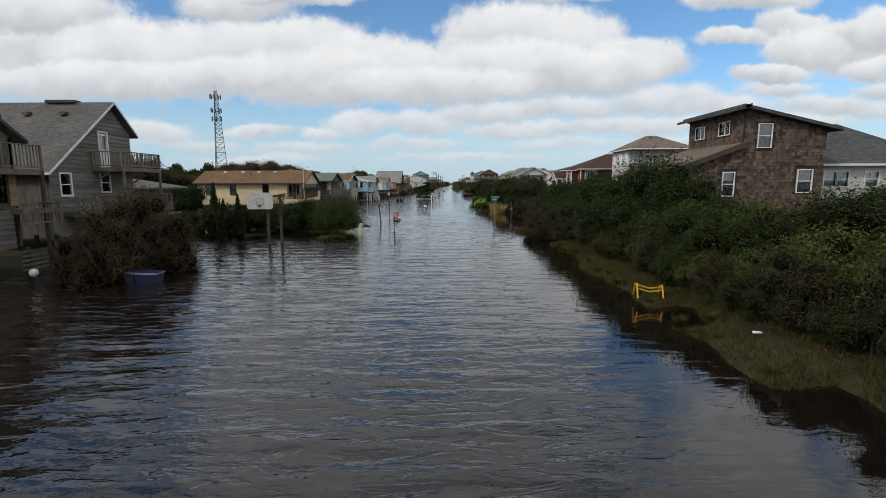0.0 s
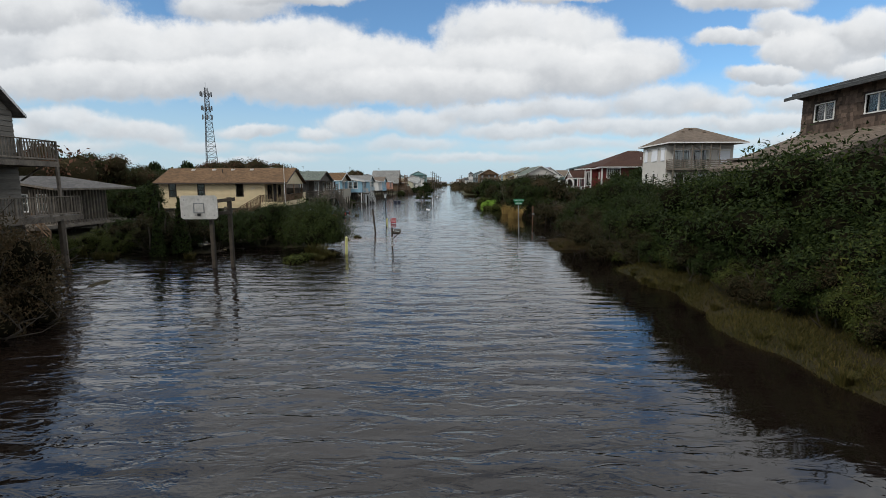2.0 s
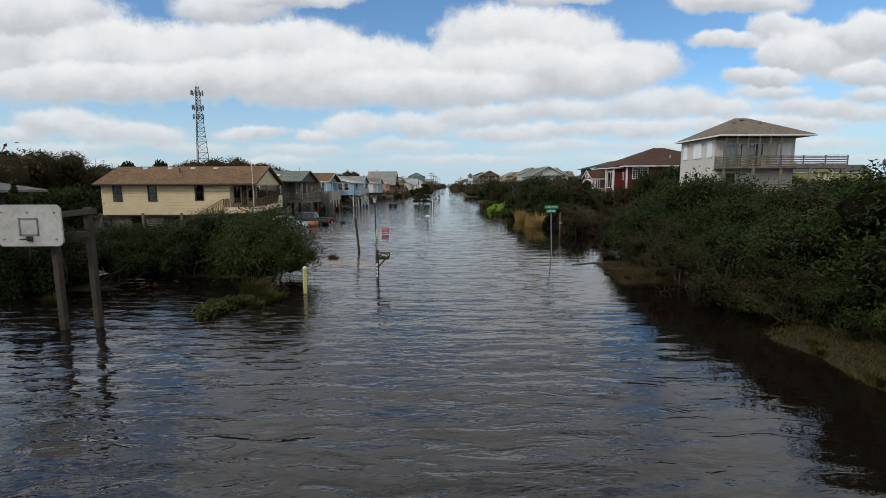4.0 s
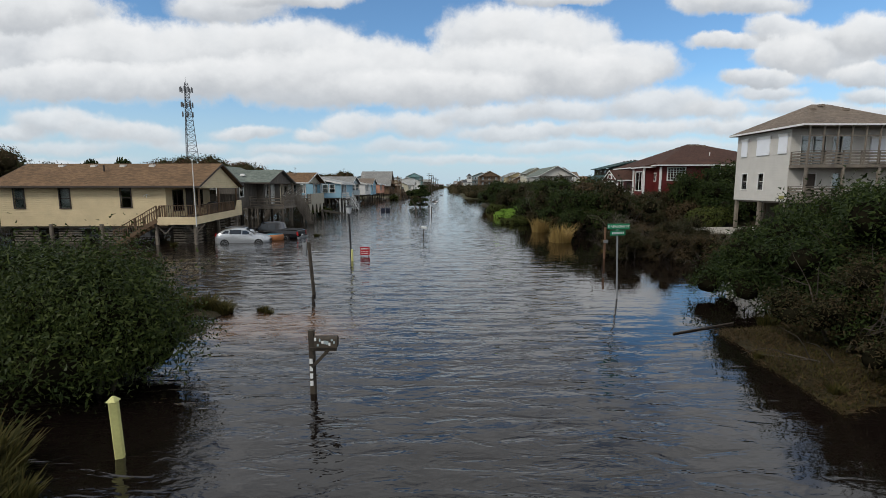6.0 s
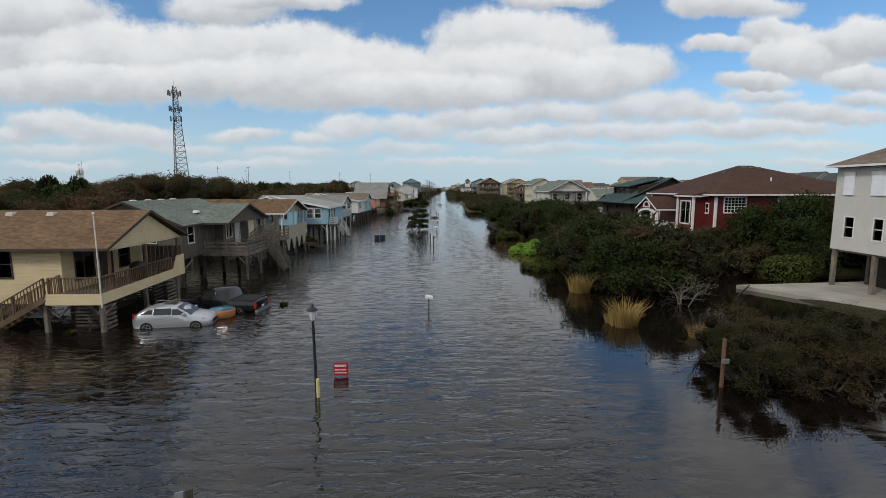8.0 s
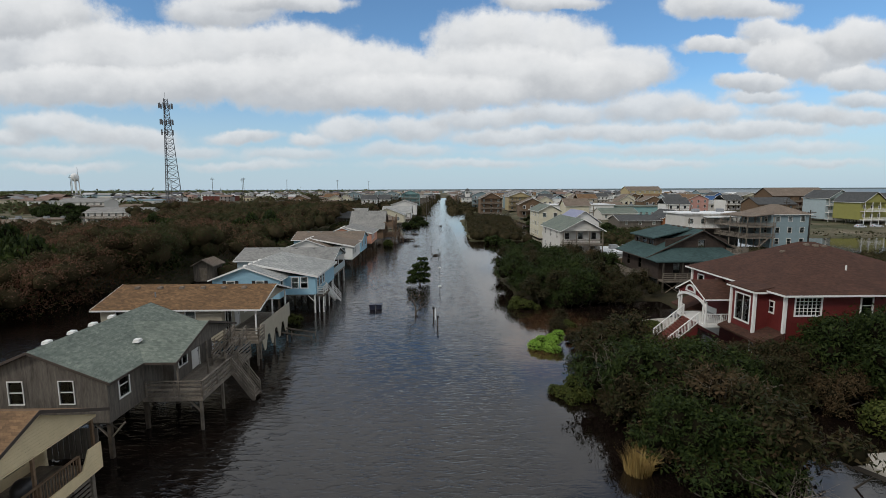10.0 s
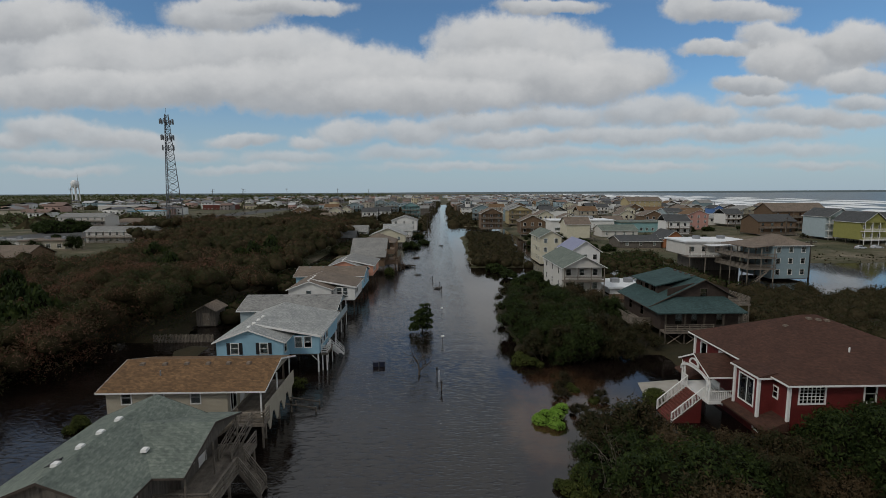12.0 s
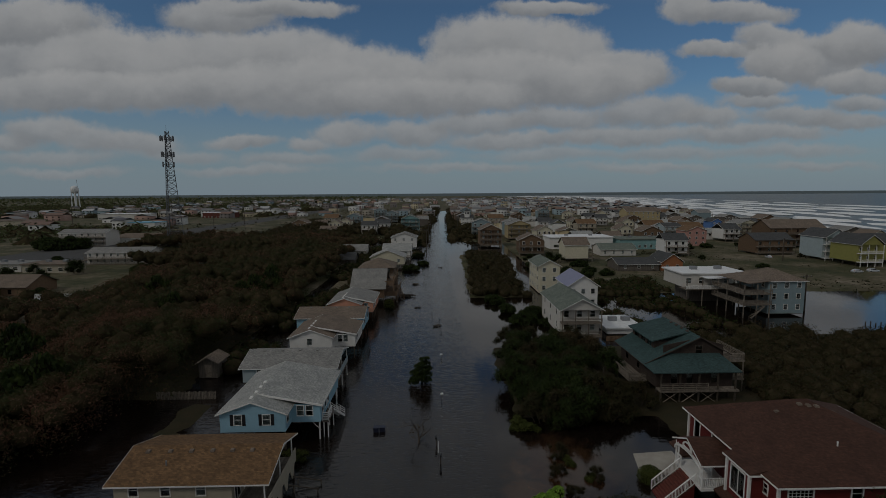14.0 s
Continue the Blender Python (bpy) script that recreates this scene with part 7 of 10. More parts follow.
def thicket(name, label, x0, x1, y0, y1, step, height, leaf, per, size, seed, edge=None, rough=0.3, bend=True, fine=False):
    """A wide thicket seen from above: many crowns of uneven height, each of leaves on a rough lump."""
    rng = np.random.default_rng(seed)
    gx_, gy_ = np.meshgrid(np.arange(x0, x1, step), np.arange(y0, y1, step))
    cx = gx_.ravel() + rng.uniform(-0.6, 0.6, gx_.size) * step
    cy = gy_.ravel() + rng.uniform(-0.6, 0.6, gy_.size) * step
    if edge is not None:
        k = edge(cx, cy)
        cx, cy = cx[k], cy[k]
    if bend:
        cx = cx + veer(cy)
    hh = height * (1 + rough * ripple(cx * 0.09, cy * 0.075, seed) + 0.2 * ripple(cx * 0.33, cy * 0.29, seed + 2) + rng.uniform(-0.14, 0.14, len(cx)))
    rr = step * rng.uniform(0.62, 1.05, len(cx))
    blocks = []
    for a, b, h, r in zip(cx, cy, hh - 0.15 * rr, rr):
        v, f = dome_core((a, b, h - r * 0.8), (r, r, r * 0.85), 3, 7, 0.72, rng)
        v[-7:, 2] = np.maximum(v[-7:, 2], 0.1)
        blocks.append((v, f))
    n = len(cx) * per
    i = np.repeat(np.arange(len(cx)), per)
    d = rng.normal(size=(n, 3))
    d /= np.linalg.norm(d, axis=1, keepdims=True)
    d[:, 2] = np.abs(d[:, 2]) - 0.25
    p = np.stack([cx[i], cy[i], hh[i] - rr[i] * 0.8], -1) + d * np.stack([rr[i], rr[i], rr[i] * 0.85], -1) * (rng.uniform(0.7, 1.15, n) + 0.16 * (rng.uniform(0, 1, n) < 0.12))[:, None]
    fall = rng.uniform(0, 1, n) < 0.28
    p[fall, 2] *= rng.uniform(0.1, 1.0, fall.sum())
    if fine:
        blocks = [(v, np.concatenate([f[:, :3], f[:, [0, 2, 3]]])) for v, f in blocks]
    blocks.insert(0, leaf_tris(rng, p, d, size) if fine else leaf_quads(rng, p, d, size, 0.55))
    return tagged(new(name, crown_parts(blocks, MATS[leaf], MATS["thicket_core"])), label, "shrubs", kind="stuff")


def west_edge(x, y):
    wob = 3.0 * ripple(x * 0.08, y * 0.07, 1.3)
    keep = (x < -37 + wob) & (x > -150 - 0.05 * y)
    keep &= ~((x < -95 + wob) & (y > 135) & (y < 225)) & ~((x < -118) & (y > 225) & (y < 290)) & ~((np.abs(x + 36.5) < 4) & (np.abs(y - 122) < 4)) & ~((np.abs(x + 86) < 9) & (np.abs(y - 220) < 7))
    return keep & ~((x > -40.5 - 0.55 * np.maximum(104 - y, 0) + wob * 0.3) & (y > 62) & (y < 111 + wob * 0.4))


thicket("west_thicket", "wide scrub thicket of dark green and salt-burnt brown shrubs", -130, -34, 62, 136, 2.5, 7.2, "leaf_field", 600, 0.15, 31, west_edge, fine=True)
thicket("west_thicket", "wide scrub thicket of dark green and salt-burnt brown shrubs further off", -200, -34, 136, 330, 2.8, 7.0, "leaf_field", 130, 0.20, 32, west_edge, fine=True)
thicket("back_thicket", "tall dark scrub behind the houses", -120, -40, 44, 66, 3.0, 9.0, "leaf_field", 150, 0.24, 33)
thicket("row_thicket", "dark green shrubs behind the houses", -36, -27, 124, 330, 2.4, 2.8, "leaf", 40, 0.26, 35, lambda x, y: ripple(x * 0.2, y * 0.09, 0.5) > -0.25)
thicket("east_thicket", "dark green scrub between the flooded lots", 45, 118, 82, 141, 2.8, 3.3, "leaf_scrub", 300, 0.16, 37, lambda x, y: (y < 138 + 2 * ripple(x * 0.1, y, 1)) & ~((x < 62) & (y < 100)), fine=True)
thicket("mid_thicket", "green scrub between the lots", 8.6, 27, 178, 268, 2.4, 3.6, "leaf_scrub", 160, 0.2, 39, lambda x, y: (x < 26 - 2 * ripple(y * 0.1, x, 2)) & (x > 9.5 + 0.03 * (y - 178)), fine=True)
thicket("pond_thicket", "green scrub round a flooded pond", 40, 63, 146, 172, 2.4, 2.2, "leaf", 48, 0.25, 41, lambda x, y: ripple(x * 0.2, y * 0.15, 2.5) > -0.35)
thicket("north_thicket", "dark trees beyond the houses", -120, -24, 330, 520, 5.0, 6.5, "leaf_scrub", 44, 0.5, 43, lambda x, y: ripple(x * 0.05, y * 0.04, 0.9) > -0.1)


for x, y, k in ((-58, 96, 1.55), (-63, 101, 1.7), (-70, 94, 1.8), (-76, 104, 2.0), (-52, 108, 1.8), (-84, 112, 2.2), (-66, 122, 1.9), (-48, 128, 1.6), (-92, 128, 2.2), (-58, 150, 1.7), (-47, 168, 1.8), (-44, 176, 1.7), (-72, 170, 1.8), (-49, 186, 1.8)):
    plant(ROUND, x, y, k, z=0.2, tall=2.2)


# ---------- houses beside the start of the flight ----------
def lap_house():
    """Grey board house with an uneven gable to the street and a balcony."""
    M = MATS
    T = thing("board_house", "weathered grey board house with white-trimmed gable and street balcony", "house", (-23, 28, 0))
    a, b = (-18.9, 24.5), (-18.9, 31.3)
    # gable wall: boards each a part, cut to the roof line
    lo = lambda z: max(24.5, 24.5 + (z - 4.75) / (8.85 - 4.75) * 5.1) if z > 4.75 else 24.5
    hi = lambda z: min(31.3, 29.6 + (8.85 - z) / (8.85 - 7.3) * 1.7) if z > 7.3 else 31.3
    holes = [(28.42, 29.12, 5.0, 7.1), (28.3, 29.0, 3.55, 4.6), (25.2, 25.9, 3.4, 4.55)]
    step, z = 0.24, 1.3
    while z < 8.8:
        z1 = min(z + step, 8.84)
        cuts = sorted((h[0], h[1]) for h in holes if h[2] < (z + z1) / 2 < h[3])
        y = lo(z1)
        for c0, c1 in cuts + [(hi(z1), hi(z1))]:
            if c0 - y > 0.03:
                o = 0.02 + 0.012 * placed.uniform(0, 1)
                part("board", Acc().hexa([(-18.9, y, z), (-18.9 + o + 0.02, y, z), (-18.9 + o + 0.02, c0, z), (-18.9, c0, z), (-18.9, y, z1 - 0.006), (-18.9 + 0.014, y, z1 - 0.006), (-18.9 + 0.014, c0, z1 - 0.006), (-18.9, c0, z1 - 0.006)]), M["greylap"], T)
            y = c1
        z += step
    wall(T, a, (-18.9, 29.6), 1.3, 4.75, M["greyboard"], [(h[0] - 24.5, h[1] - 24.5, h[2], h[3]) for h in holes if h[3] < 4.75])
    A = Acc()
    A.hexa([(-19.04, 29.6, 1.3), (-18.905, 29.6, 1.3), (-18.905, 31.3, 1.3), (-19.04, 31.3, 1.3), (-19.04, 29.6, 8.8), (-18.905, 29.6, 8.8), (-18.905, 31.3, 7.28), (-19.04, 31.3, 7.28)])
    A.hexa([(-19.04, 24.5, 4.75), (-18.905, 24.5, 4.75), (-18.905, 28.4, 4.75), (-19.04, 28.4, 4.75), (-19.04, 24.52, 4.76), (-18.905, 24.52, 4.76), (-18.905, 28.4, 7.85), (-19.04, 28.4, 7.85)])
    A.hexa([(-19.04, 29.15, 4.75), (-18.905, 29.15, 4.75), (-18.905, 29.6, 4.75), (-19.04, 29.6, 4.75), (-19.04, 29.15, 8.45), (-18.905, 29.15, 8.45), (-18.905, 29.6, 8.8), (-19.04, 29.6, 8.8)])
    A.box(-19.04, 28.4, 7.12, -18.905, 29.15, 7.8)
    part("wall", A.weld(), M["greyboard"], T)
    for x0, y0, x1, y1, zt in ((-27.2, 24.5, -19.0, 24.5, 4.7), (-19.0, 31.3, -27.2, 31.3, 7.25), (-27.2, 31.3, -27.2, 24.5, 4.7)):
        wall(T, (x0, y0), (x1, y1), 1.3, zt, M["greyboard"])
    a2, b2 = (-18.86, 24.5), (-18.86, 31.3)
    window(T, a2, b2, 28.3 - 24.5, 29.0 - 24.5, 3.55, 4.6, M["trim"])
    window(T, a2, b2, 0.7, 1.4, 3.4, 4.55, M["trim"])
    door(T, a2, b2, 28.42 - 24.5, 29.12 - 24.5, 5.0, 7.1, M["trim"], M["trim"], "white storm door with a glazed upper half")
    window(T, (-18.82, 24.5), (-18.82, 31.3), 28.58 - 24.5, 28.96 - 24.5, 6.1, 6.9, M["trim"], bars=(1, 1), wide=0.03, blind=0.9)
    rf = roof_gable(T, -27.6, -18.5, 24.1, 31.65, (4.62, 7.15), 9.05, M["roof_slate"], M["trim"], ridge=29.6)
    vents(rf, [(x, 28.4, 8.2) for x in (-25.6, -23.0, -20.8)], M["darktrim"])
    vents(rf, [(-24.2, 27.9, 7.75)], M["darktrim"], True)
    part("skylight", Acc().hexa([(-24.6, 25.4, 5.75), (-23.6, 25.4, 5.75), (-23.6, 26.5, 6.6), (-24.6, 26.5, 6.6), (-24.6, 25.35, 5.9), (-23.6, 25.35, 5.9), (-23.6, 26.45, 6.75), (-24.6, 26.45, 6.75)]), M["trim"], rf, "white framed skylight")
    part("ridge_cap", Acc().box(-22.6, 29.3, 9.0, -20.8, 29.9, 9.16), M["darktrim"], rf)
    deck(T, -18.86, -17.0, 27.6, 31.4, 4.98, M["olddeck"])
    railing(T, (-17.05, 27.65, 4.98), (-17.05, 31.35, 4.98), M["olddeck"], h=0.92, balusters=0.15, every=1.9)
    railing(T, (-18.8, 27.65, 4.98), (-17.05, 27.65, 4.98), M["olddeck"], h=0.92, balusters=0.15)
    railing(T, (-18.8, 31.35, 4.98), (-17.05, 31.35, 4.98), M["olddeck"], h=0.92, balusters=0.15)
    for y in (27.7, 31.3):
        stick("deck_post", (-17.05, y, -0.3), (-17.05, y, 4.9), 0.13, 0.13, M["olddeck"], T)
        stick("brace", (-18.8, y, 4.1), (-17.6, y, 4.85), 0.09, 0.07, M["olddeck"], T)
    deck(T, -18.9, -16.9, 25.2, 32.4, 2.45, M["olddeck"])
    railing(T, (-16.95, 25.25, 2.45), (-16.95, 32.3, 2.45), M["olddeck"], h=0.9, balusters=0.16)
    pilings(T, (-27, -23, -19.1, -17.0), (24.8, 28, 31.1), -0.2, 2.3, M["darkpost"], 0.2)


def plank_house():
    M = MATS
    T = thing("plank_house", "weathered house with tan planks, grey lap boards and railed decks", "house", (-20, 17, 0))
    wall(T, (-17.0, 13), (-17.0, 20.4), 2.95, 6.0, M["greyboard"], [(3.4, 4.5, 3.2, 4.5), (6.2, 6.9, 3.2, 4.5)], (3.7, 8.6))
    for u0, u1 in ((4.7, 6.1), (2.2, 3.2), (7.0, 7.35)):
        for i in range(6):
            z = 3.05 + i * 0.25
            part("plank", Acc().box(-16.99, 13 + u0, z, -16.95, 13 + u1, z + 0.235), M["tanplank"], T)
    window(T, (-17.0, 13), (-17.0, 20.4), 3.4, 4.5, 3.2, 4.5, M["darktrim"])
    window(T, (-17.0, 13), (-17.0, 20.4), 6.2, 6.9, 3.2, 4.5, M["darktrim"])
    wall(T, (-17.0, 20.4), (-24, 20.4), 1.2, 6.0, M["greyboard"])
    wall(T, (-24, 20.4), (-24, 13), 1.2, 6.0, M["greyboard"])
    wall(T, (-24, 13), (-17.0, 13), 1.2, 6.0, M["greyboard"])
    for i in range(8):
        z = 1.25 + i * 0.21
        part("board", Acc().hexa([(-16.5, 13, z), (-16.44, 13, z), (-16.44, 19.5, z), (-16.5, 19.5, z), (-16.5, 13, z + 0.2), (-16.47, 13, z + 0.2), (-16.47, 19.5, z + 0.2), (-16.5, 19.5, z + 0.2)]), M["greylap"], T)
    roof_gable(T, -24.4, -16.7, 12.5, 20.95, 5.95, 8.75, M["roof_slate"], M["darktrim"])
    deck(T, -17.0, -16.0, 13, 20.8, 4.65, M["olddeck"])
    railing(T, (-16.05, 13.1, 4.65), (-16.05, 20.75, 4.65), M["olddeck"], h=1.05, balusters=0.17)
    deck(T, -17.0, -15.9, 19.4, 21.4, 2.95, M["olddeck"])
    railing(T, (-15.95, 19.5, 2.2), (-15.95, 21.3, 2.2), M["olddeck"], h=1.0, balusters=0.17)
    for y in (13.2, 17, 20.7):
        stick("deck_post", (-16.05, y, -0.2), (-16.05, y, 4.6), 0.14, 0.14, M["darkpost"], T)
    for i in range(5):
        stick("slat", (-16.4, 19.6, 0.25 + i * 0.2), (-16.4, 21.2, 0.25 + i * 0.2), 0.03, 0.1, M["olddeck"], T)
    pilings(T, (-23.8, -20.4, -16.6), (13.3, 16.8, 20.1), -0.2, 1.2, M["darkpost"], 0.22)


def low_house():
    M = MATS
    T = thing("low_house", "low board house with shade-dark walls and a broad grey porch roof", "house", (-26, 45, 0))
    # dark wall colour stands in for the shade beneath the porch roof
    body(T, -29, -22.6, 41.6, 48.5, 0.7, 3.5, M["darkpost"], {"s": [(5.2, 5.9, 2.1, 3.2, {}), (6.6, 7.2, 2.1, 3.2, {})]}, {"s": (2.6, 4.3)})
    roof_gable(T, -29.6, -20.4, 40.6, 49.2, (4.0, 3.68), 4.6, M["roof_slate"], M["olddeck"], "y", ridge=-26.4)
    for i in range(9):
        stick("picket", (-22.4 + i * 0.2, 41.0, 1.2), (-22.4 + i * 0.2, 41.0, 3.6), 0.08, 0.03, M["olddeck"], T)
    for i in range(16):
        stick("picket", (-20.7, 41.1 + i * 0.32, 1.2), (-20.7, 41.1 + i * 0.32, 3.55), 0.08, 0.03, M["olddeck"], T)
    deck(T, -24.5, -20.6, 39.0, 48, 1.2, M["olddeck"])
    railing(T, (-24.4, 39.1, 1.2), (-21.6, 39.1, 1.2), M["timber"], boards=3, h=0.8)
    stairs(T, (-19.6, 38.2, 0.1), (-21.4, 39.1, 1.2), 1.1, M["timber"])
    pilings(T, (-30.6, -26.8, -22.8, -20.8), (41.3, 45, 48.2), -0.2, 1.1, M["darkpost"])
    T.location.x -= 4.5


def shake_house():
    """Brown shingled house: gable to the camera, clerestory on the street side, lean-to roof."""
    M = MATS
    T = thing("shake_house", "brown cedar-shingled two-storey house with white-framed windows", "house", (20, 31, 0))
    a, b = (16.2, 27.2), (24.1, 27.2)
    holes = [(3.98, 4.7, 5.98, 7.26), (6.45, 7.25, 3.4, 4.66), (2.12, 2.74, 3.2, 4.52)]
    hx = [(h[0] + 16.2, h[1] + 16.2, h[2], h[3]) for h in holes]
    top = lambda x: 8.25 - (x - 19.35) * (8.25 - 7.0) / 4.75 if x > 19.35 else 4.7 + (x - 15.4) * (6.15 - 4.7) / 3.95
    # wall behind the shingles
    A = Acc()
    cuts = sorted({15.4, 19.35, 24.1} | {v for h in hx for v in h[:2]})
    for x0, x1 in zip(cuts, cuts[1:]):
        z = 1.4
        ends = [(h[2], h[3]) for h in sorted(hx, key=lambda h: h[2]) if h[0] < (x0 + x1) / 2 < h[1]] + [(None, None)]
        for lo, hi in ends:
            za, zb = (top(x0 + 0.001) - 0.05, top(x1 - 0.001) - 0.05) if lo is None else (lo, lo)
            A.hexa([(x0, 27.22, z), (x1, 27.22, z), (x1, 27.36, z), (x0, 27.36, z), (x0, 27.22, za), (x1, 27.22, zb), (x1, 27.36, zb), (x0, 27.36, za)])
            z = hi
    part("wall", A.weld(), M["shakewall"], T)
    for h, blind in zip(hx, (0.5, 0.5, 0.35)):
        window(T, (0, 27.2), (30, 27.2), h[0], h[1], h[2], h[3], M["trim"], blind, wide=0.06)
    part("floor", Acc().box(15.6, 27.4, 5.0, 24.0, 33.3, 5.1), M["inside"], T)
    # lower roof on the street side, and the clerestory over it
    lean = part("lean_roof", Acc().hexa([(14.9, 26.9, 4.45), (19.3, 26.9, 6.1), (19.3, 33.6, 6.1), (14.9, 33.6, 4.45), (14.9, 26.9, 4.6), (19.3, 26.9, 6.25), (19.3, 33.6, 6.25), (14.9, 33.6, 4.6)]), M["roof_taupe"], T)
    part("fascia", Acc().hexa([(14.86, 26.86, 4.3), (19.3, 26.86, 5.96), (19.3, 26.9, 5.96), (14.86, 26.9, 4.3), (14.86, 26.86, 4.62), (19.3, 26.86, 6.27), (19.3, 26.9, 6.27), (14.86, 26.9, 4.62)]), M["darktrim"], lean)
    wall(T, (19.3, 33.4), (19.3, 27.2), 6.0, 8.1, M["shakewall"], [(0.9, 2.0, 6.85, 7.6), (3.7, 4.8, 6.85, 7.6)])
    for u0, u1, z0, z1 in ((0.9, 2.0, 6.85, 7.6), (3.7, 4.8, 6.85, 7.6)):
        window(T, (19.3, 33.4), (19.3, 27.2), u0, u1, z0, z1, M["trim"], 1, (2, 1), wide=0.05)
    wall(T, (15.4, 33.4), (15.4, 27.3), 1.4, 4.55, M["shakewall"])
    wall(T, (24.1, 27.3), (24.1, 33.4), 1.4, 6.95, M["shakewall"])
    wall(T, (24.1, 33.4), (15.4, 33.4), 1.4, 4.5, M["shakewall"])
    rf = part("roof", Acc().hexa([(19.0, 26.75, 8.18), (24.7, 26.75, 6.85), (24.7, 33.8, 6.85), (19.0, 33.8, 8.18), (19.0, 26.75, 8.36), (24.7, 26.75, 7.03), (24.7, 33.8, 7.03), (19.0, 33.8, 8.36)]).hexa([(18.6, 26.75, 7.98), (19.4, 26.75, 8.2), (19.4, 33.8, 8.2), (18.6, 33.8, 7.98), (18.6, 26.75, 8.14), (19.4, 26.75, 8.38), (19.4, 33.8, 8.38), (18.6, 33.8, 8.14)]), M["roof_dark"], T)
    # shingles in courses
    rng = np.random.default_rng(8)
    rest, k = Acc(), 0
    z = 1.5
    while z < 8.2:
        x = 15.42 + rng.uniform(0, 0.1)
        while x < 24.05:
            w = rng.uniform(0.12, 0.26)
            x1 = min(x + w, 24.08)
            zt = z + 0.25
            if zt < min(top(x), top(x1)) and not any(h[0] - 0.09 < x1 and x < h[1] + 0.09 and h[2] - 0.1 < zt and z < h[3] + 0.09 for h in hx):
                p, zb = rng.uniform(0.02, 0.055), z + rng.uniform(-0.03, 0.02)
                c = [(x + 0.006, 27.2 - p, zb), (x1 - 0.006, 27.2 - p, zb), (x1 - 0.006, 27.21, zb), (x + 0.006, 27.21, zb), (x + 0.006, 27.19, zt), (x1 - 0.006, 27.19, zt), (x1 - 0.006, 27.21, zt), (x + 0.006, 27.21, zt)]
                if x > 17 and 3.0 < z < 7.6 and k < 300 and rng.uniform() < 0.45:
                    part("shingle", Acc().hexa(c), M["shake"], T)
                    k += 1
                else:
                    rest.hexa(c)
            x = x1
        z += 0.19
    z = 6.05
    while z < 8.0:
        y = 27.25
        while y < 33.35:
            y1 = min(y + rng.uniform(0.12, 0.26), 33.38)
            if not any(33.4 - h1 - 0.1 < y1 and y < 33.4 - h0 + 0.1 and z + 0.25 > 6.74 and z < 7.7 for h0, h1 in ((0.9, 2.0), (3.7, 4.8))):
                p, zb = rng.uniform(0.012, 0.035), z + rng.uniform(-0.025, 0.012)
                rest.hexa([(19.3 - p, y1 - 0.006, zb), (19.3 - p, y + 0.006, zb), (19.3, y + 0.006, zb), (19.3, y1 - 0.006, zb), (19.29, y1 - 0.006, z + 0.24), (19.29, y + 0.006, z + 0.24), (19.3, y + 0.006, z + 0.24), (19.3, y1 - 0.006, z + 0.24)])
            y = y1
        z += 0.19
    o = part("shingles", rest, M["shake_i"], T)
    tagged(o, kind="stuff")
    pilings(T, (15.8, 19.6, 23.8), (27.6, 30.4, 33.2), -0.1, 1.4, M["darkpost"], 0.2)


def siding_house():
    M = MATS
    T = thing("siding_house", "pale grey lap-sided house with a charcoal roof", "house", (28, 33, 0))
    w = lambda u, d=0.7: (u, u + d, 3.7, 4.6, {})
    body(T, 25.6, 33.5, 29.5, 38, 2.5, 5.0, M["offwhite"], {"s": [w(0.4), w(1.2), w(3.0, 0.8), w(5.4, 0.9)]})
    roof_hip(T, 25.1, 34.0, 29.0, 38.5, 5.1, 8.0, M["roof_dark"], M["trim"])
    pilings(T, (25.9, 28.2, 30.6, 33.2), (29.8, 33.5, 37.7), -0.1, 2.45, M["olddeck"], 0.22)
    part("foundation", Acc().box(27.2, 30, 0.1, 30.6, 37, 2.4), M["offwhite"], T)


MATS["tanplank"] = surface("tan_planks", (0.42, 0.30, 0.15), (0.28, 0.19, 0.09), scale=2, fine=12, stretch=(1, 0.4, 4), rough=0.8, spread=0.15)
MATS["shake_i"] = surface("brown_cedar_shakes", (0.135, 0.097, 0.074), (0.075, 0.054, 0.042), scale=2.2, fine=20, rough=0.9, spread=0.5, island=True)
lap_house()
plank_house()
low_house()
shake_house()
siding_house()

part_of_drive = Acc()
part_of_drive.hexa([(24.6, 63.6, -0.5), (40, 61.8, -0.5), (40, 72.2, -0.5), (20.6, 70.6, -0.5), (24.6, 63.6, 0.25), (40, 61.8, 0.32), (40, 72.2, 0.32), (20.6, 70.6, 0.26)])
solo("driveway", part_of_drive, MATS["concrete"], "pale sandy concrete parking pad under the stilt house", "driveway", kind="structure")
solo("driveway", Acc().hexa([(20.0, 93.5, -0.3), (25, 93.0, -0.3), (25, 97, -0.3), (20.8, 97.2, -0.3), (20.0, 93.5, 0.03), (25, 93.0, 0.42), (25, 97, 0.42), (20.8, 97.2, 0.05)]), MATS["concrete"], "pale concrete drive before the red house's garage", "driveway", kind="structure")


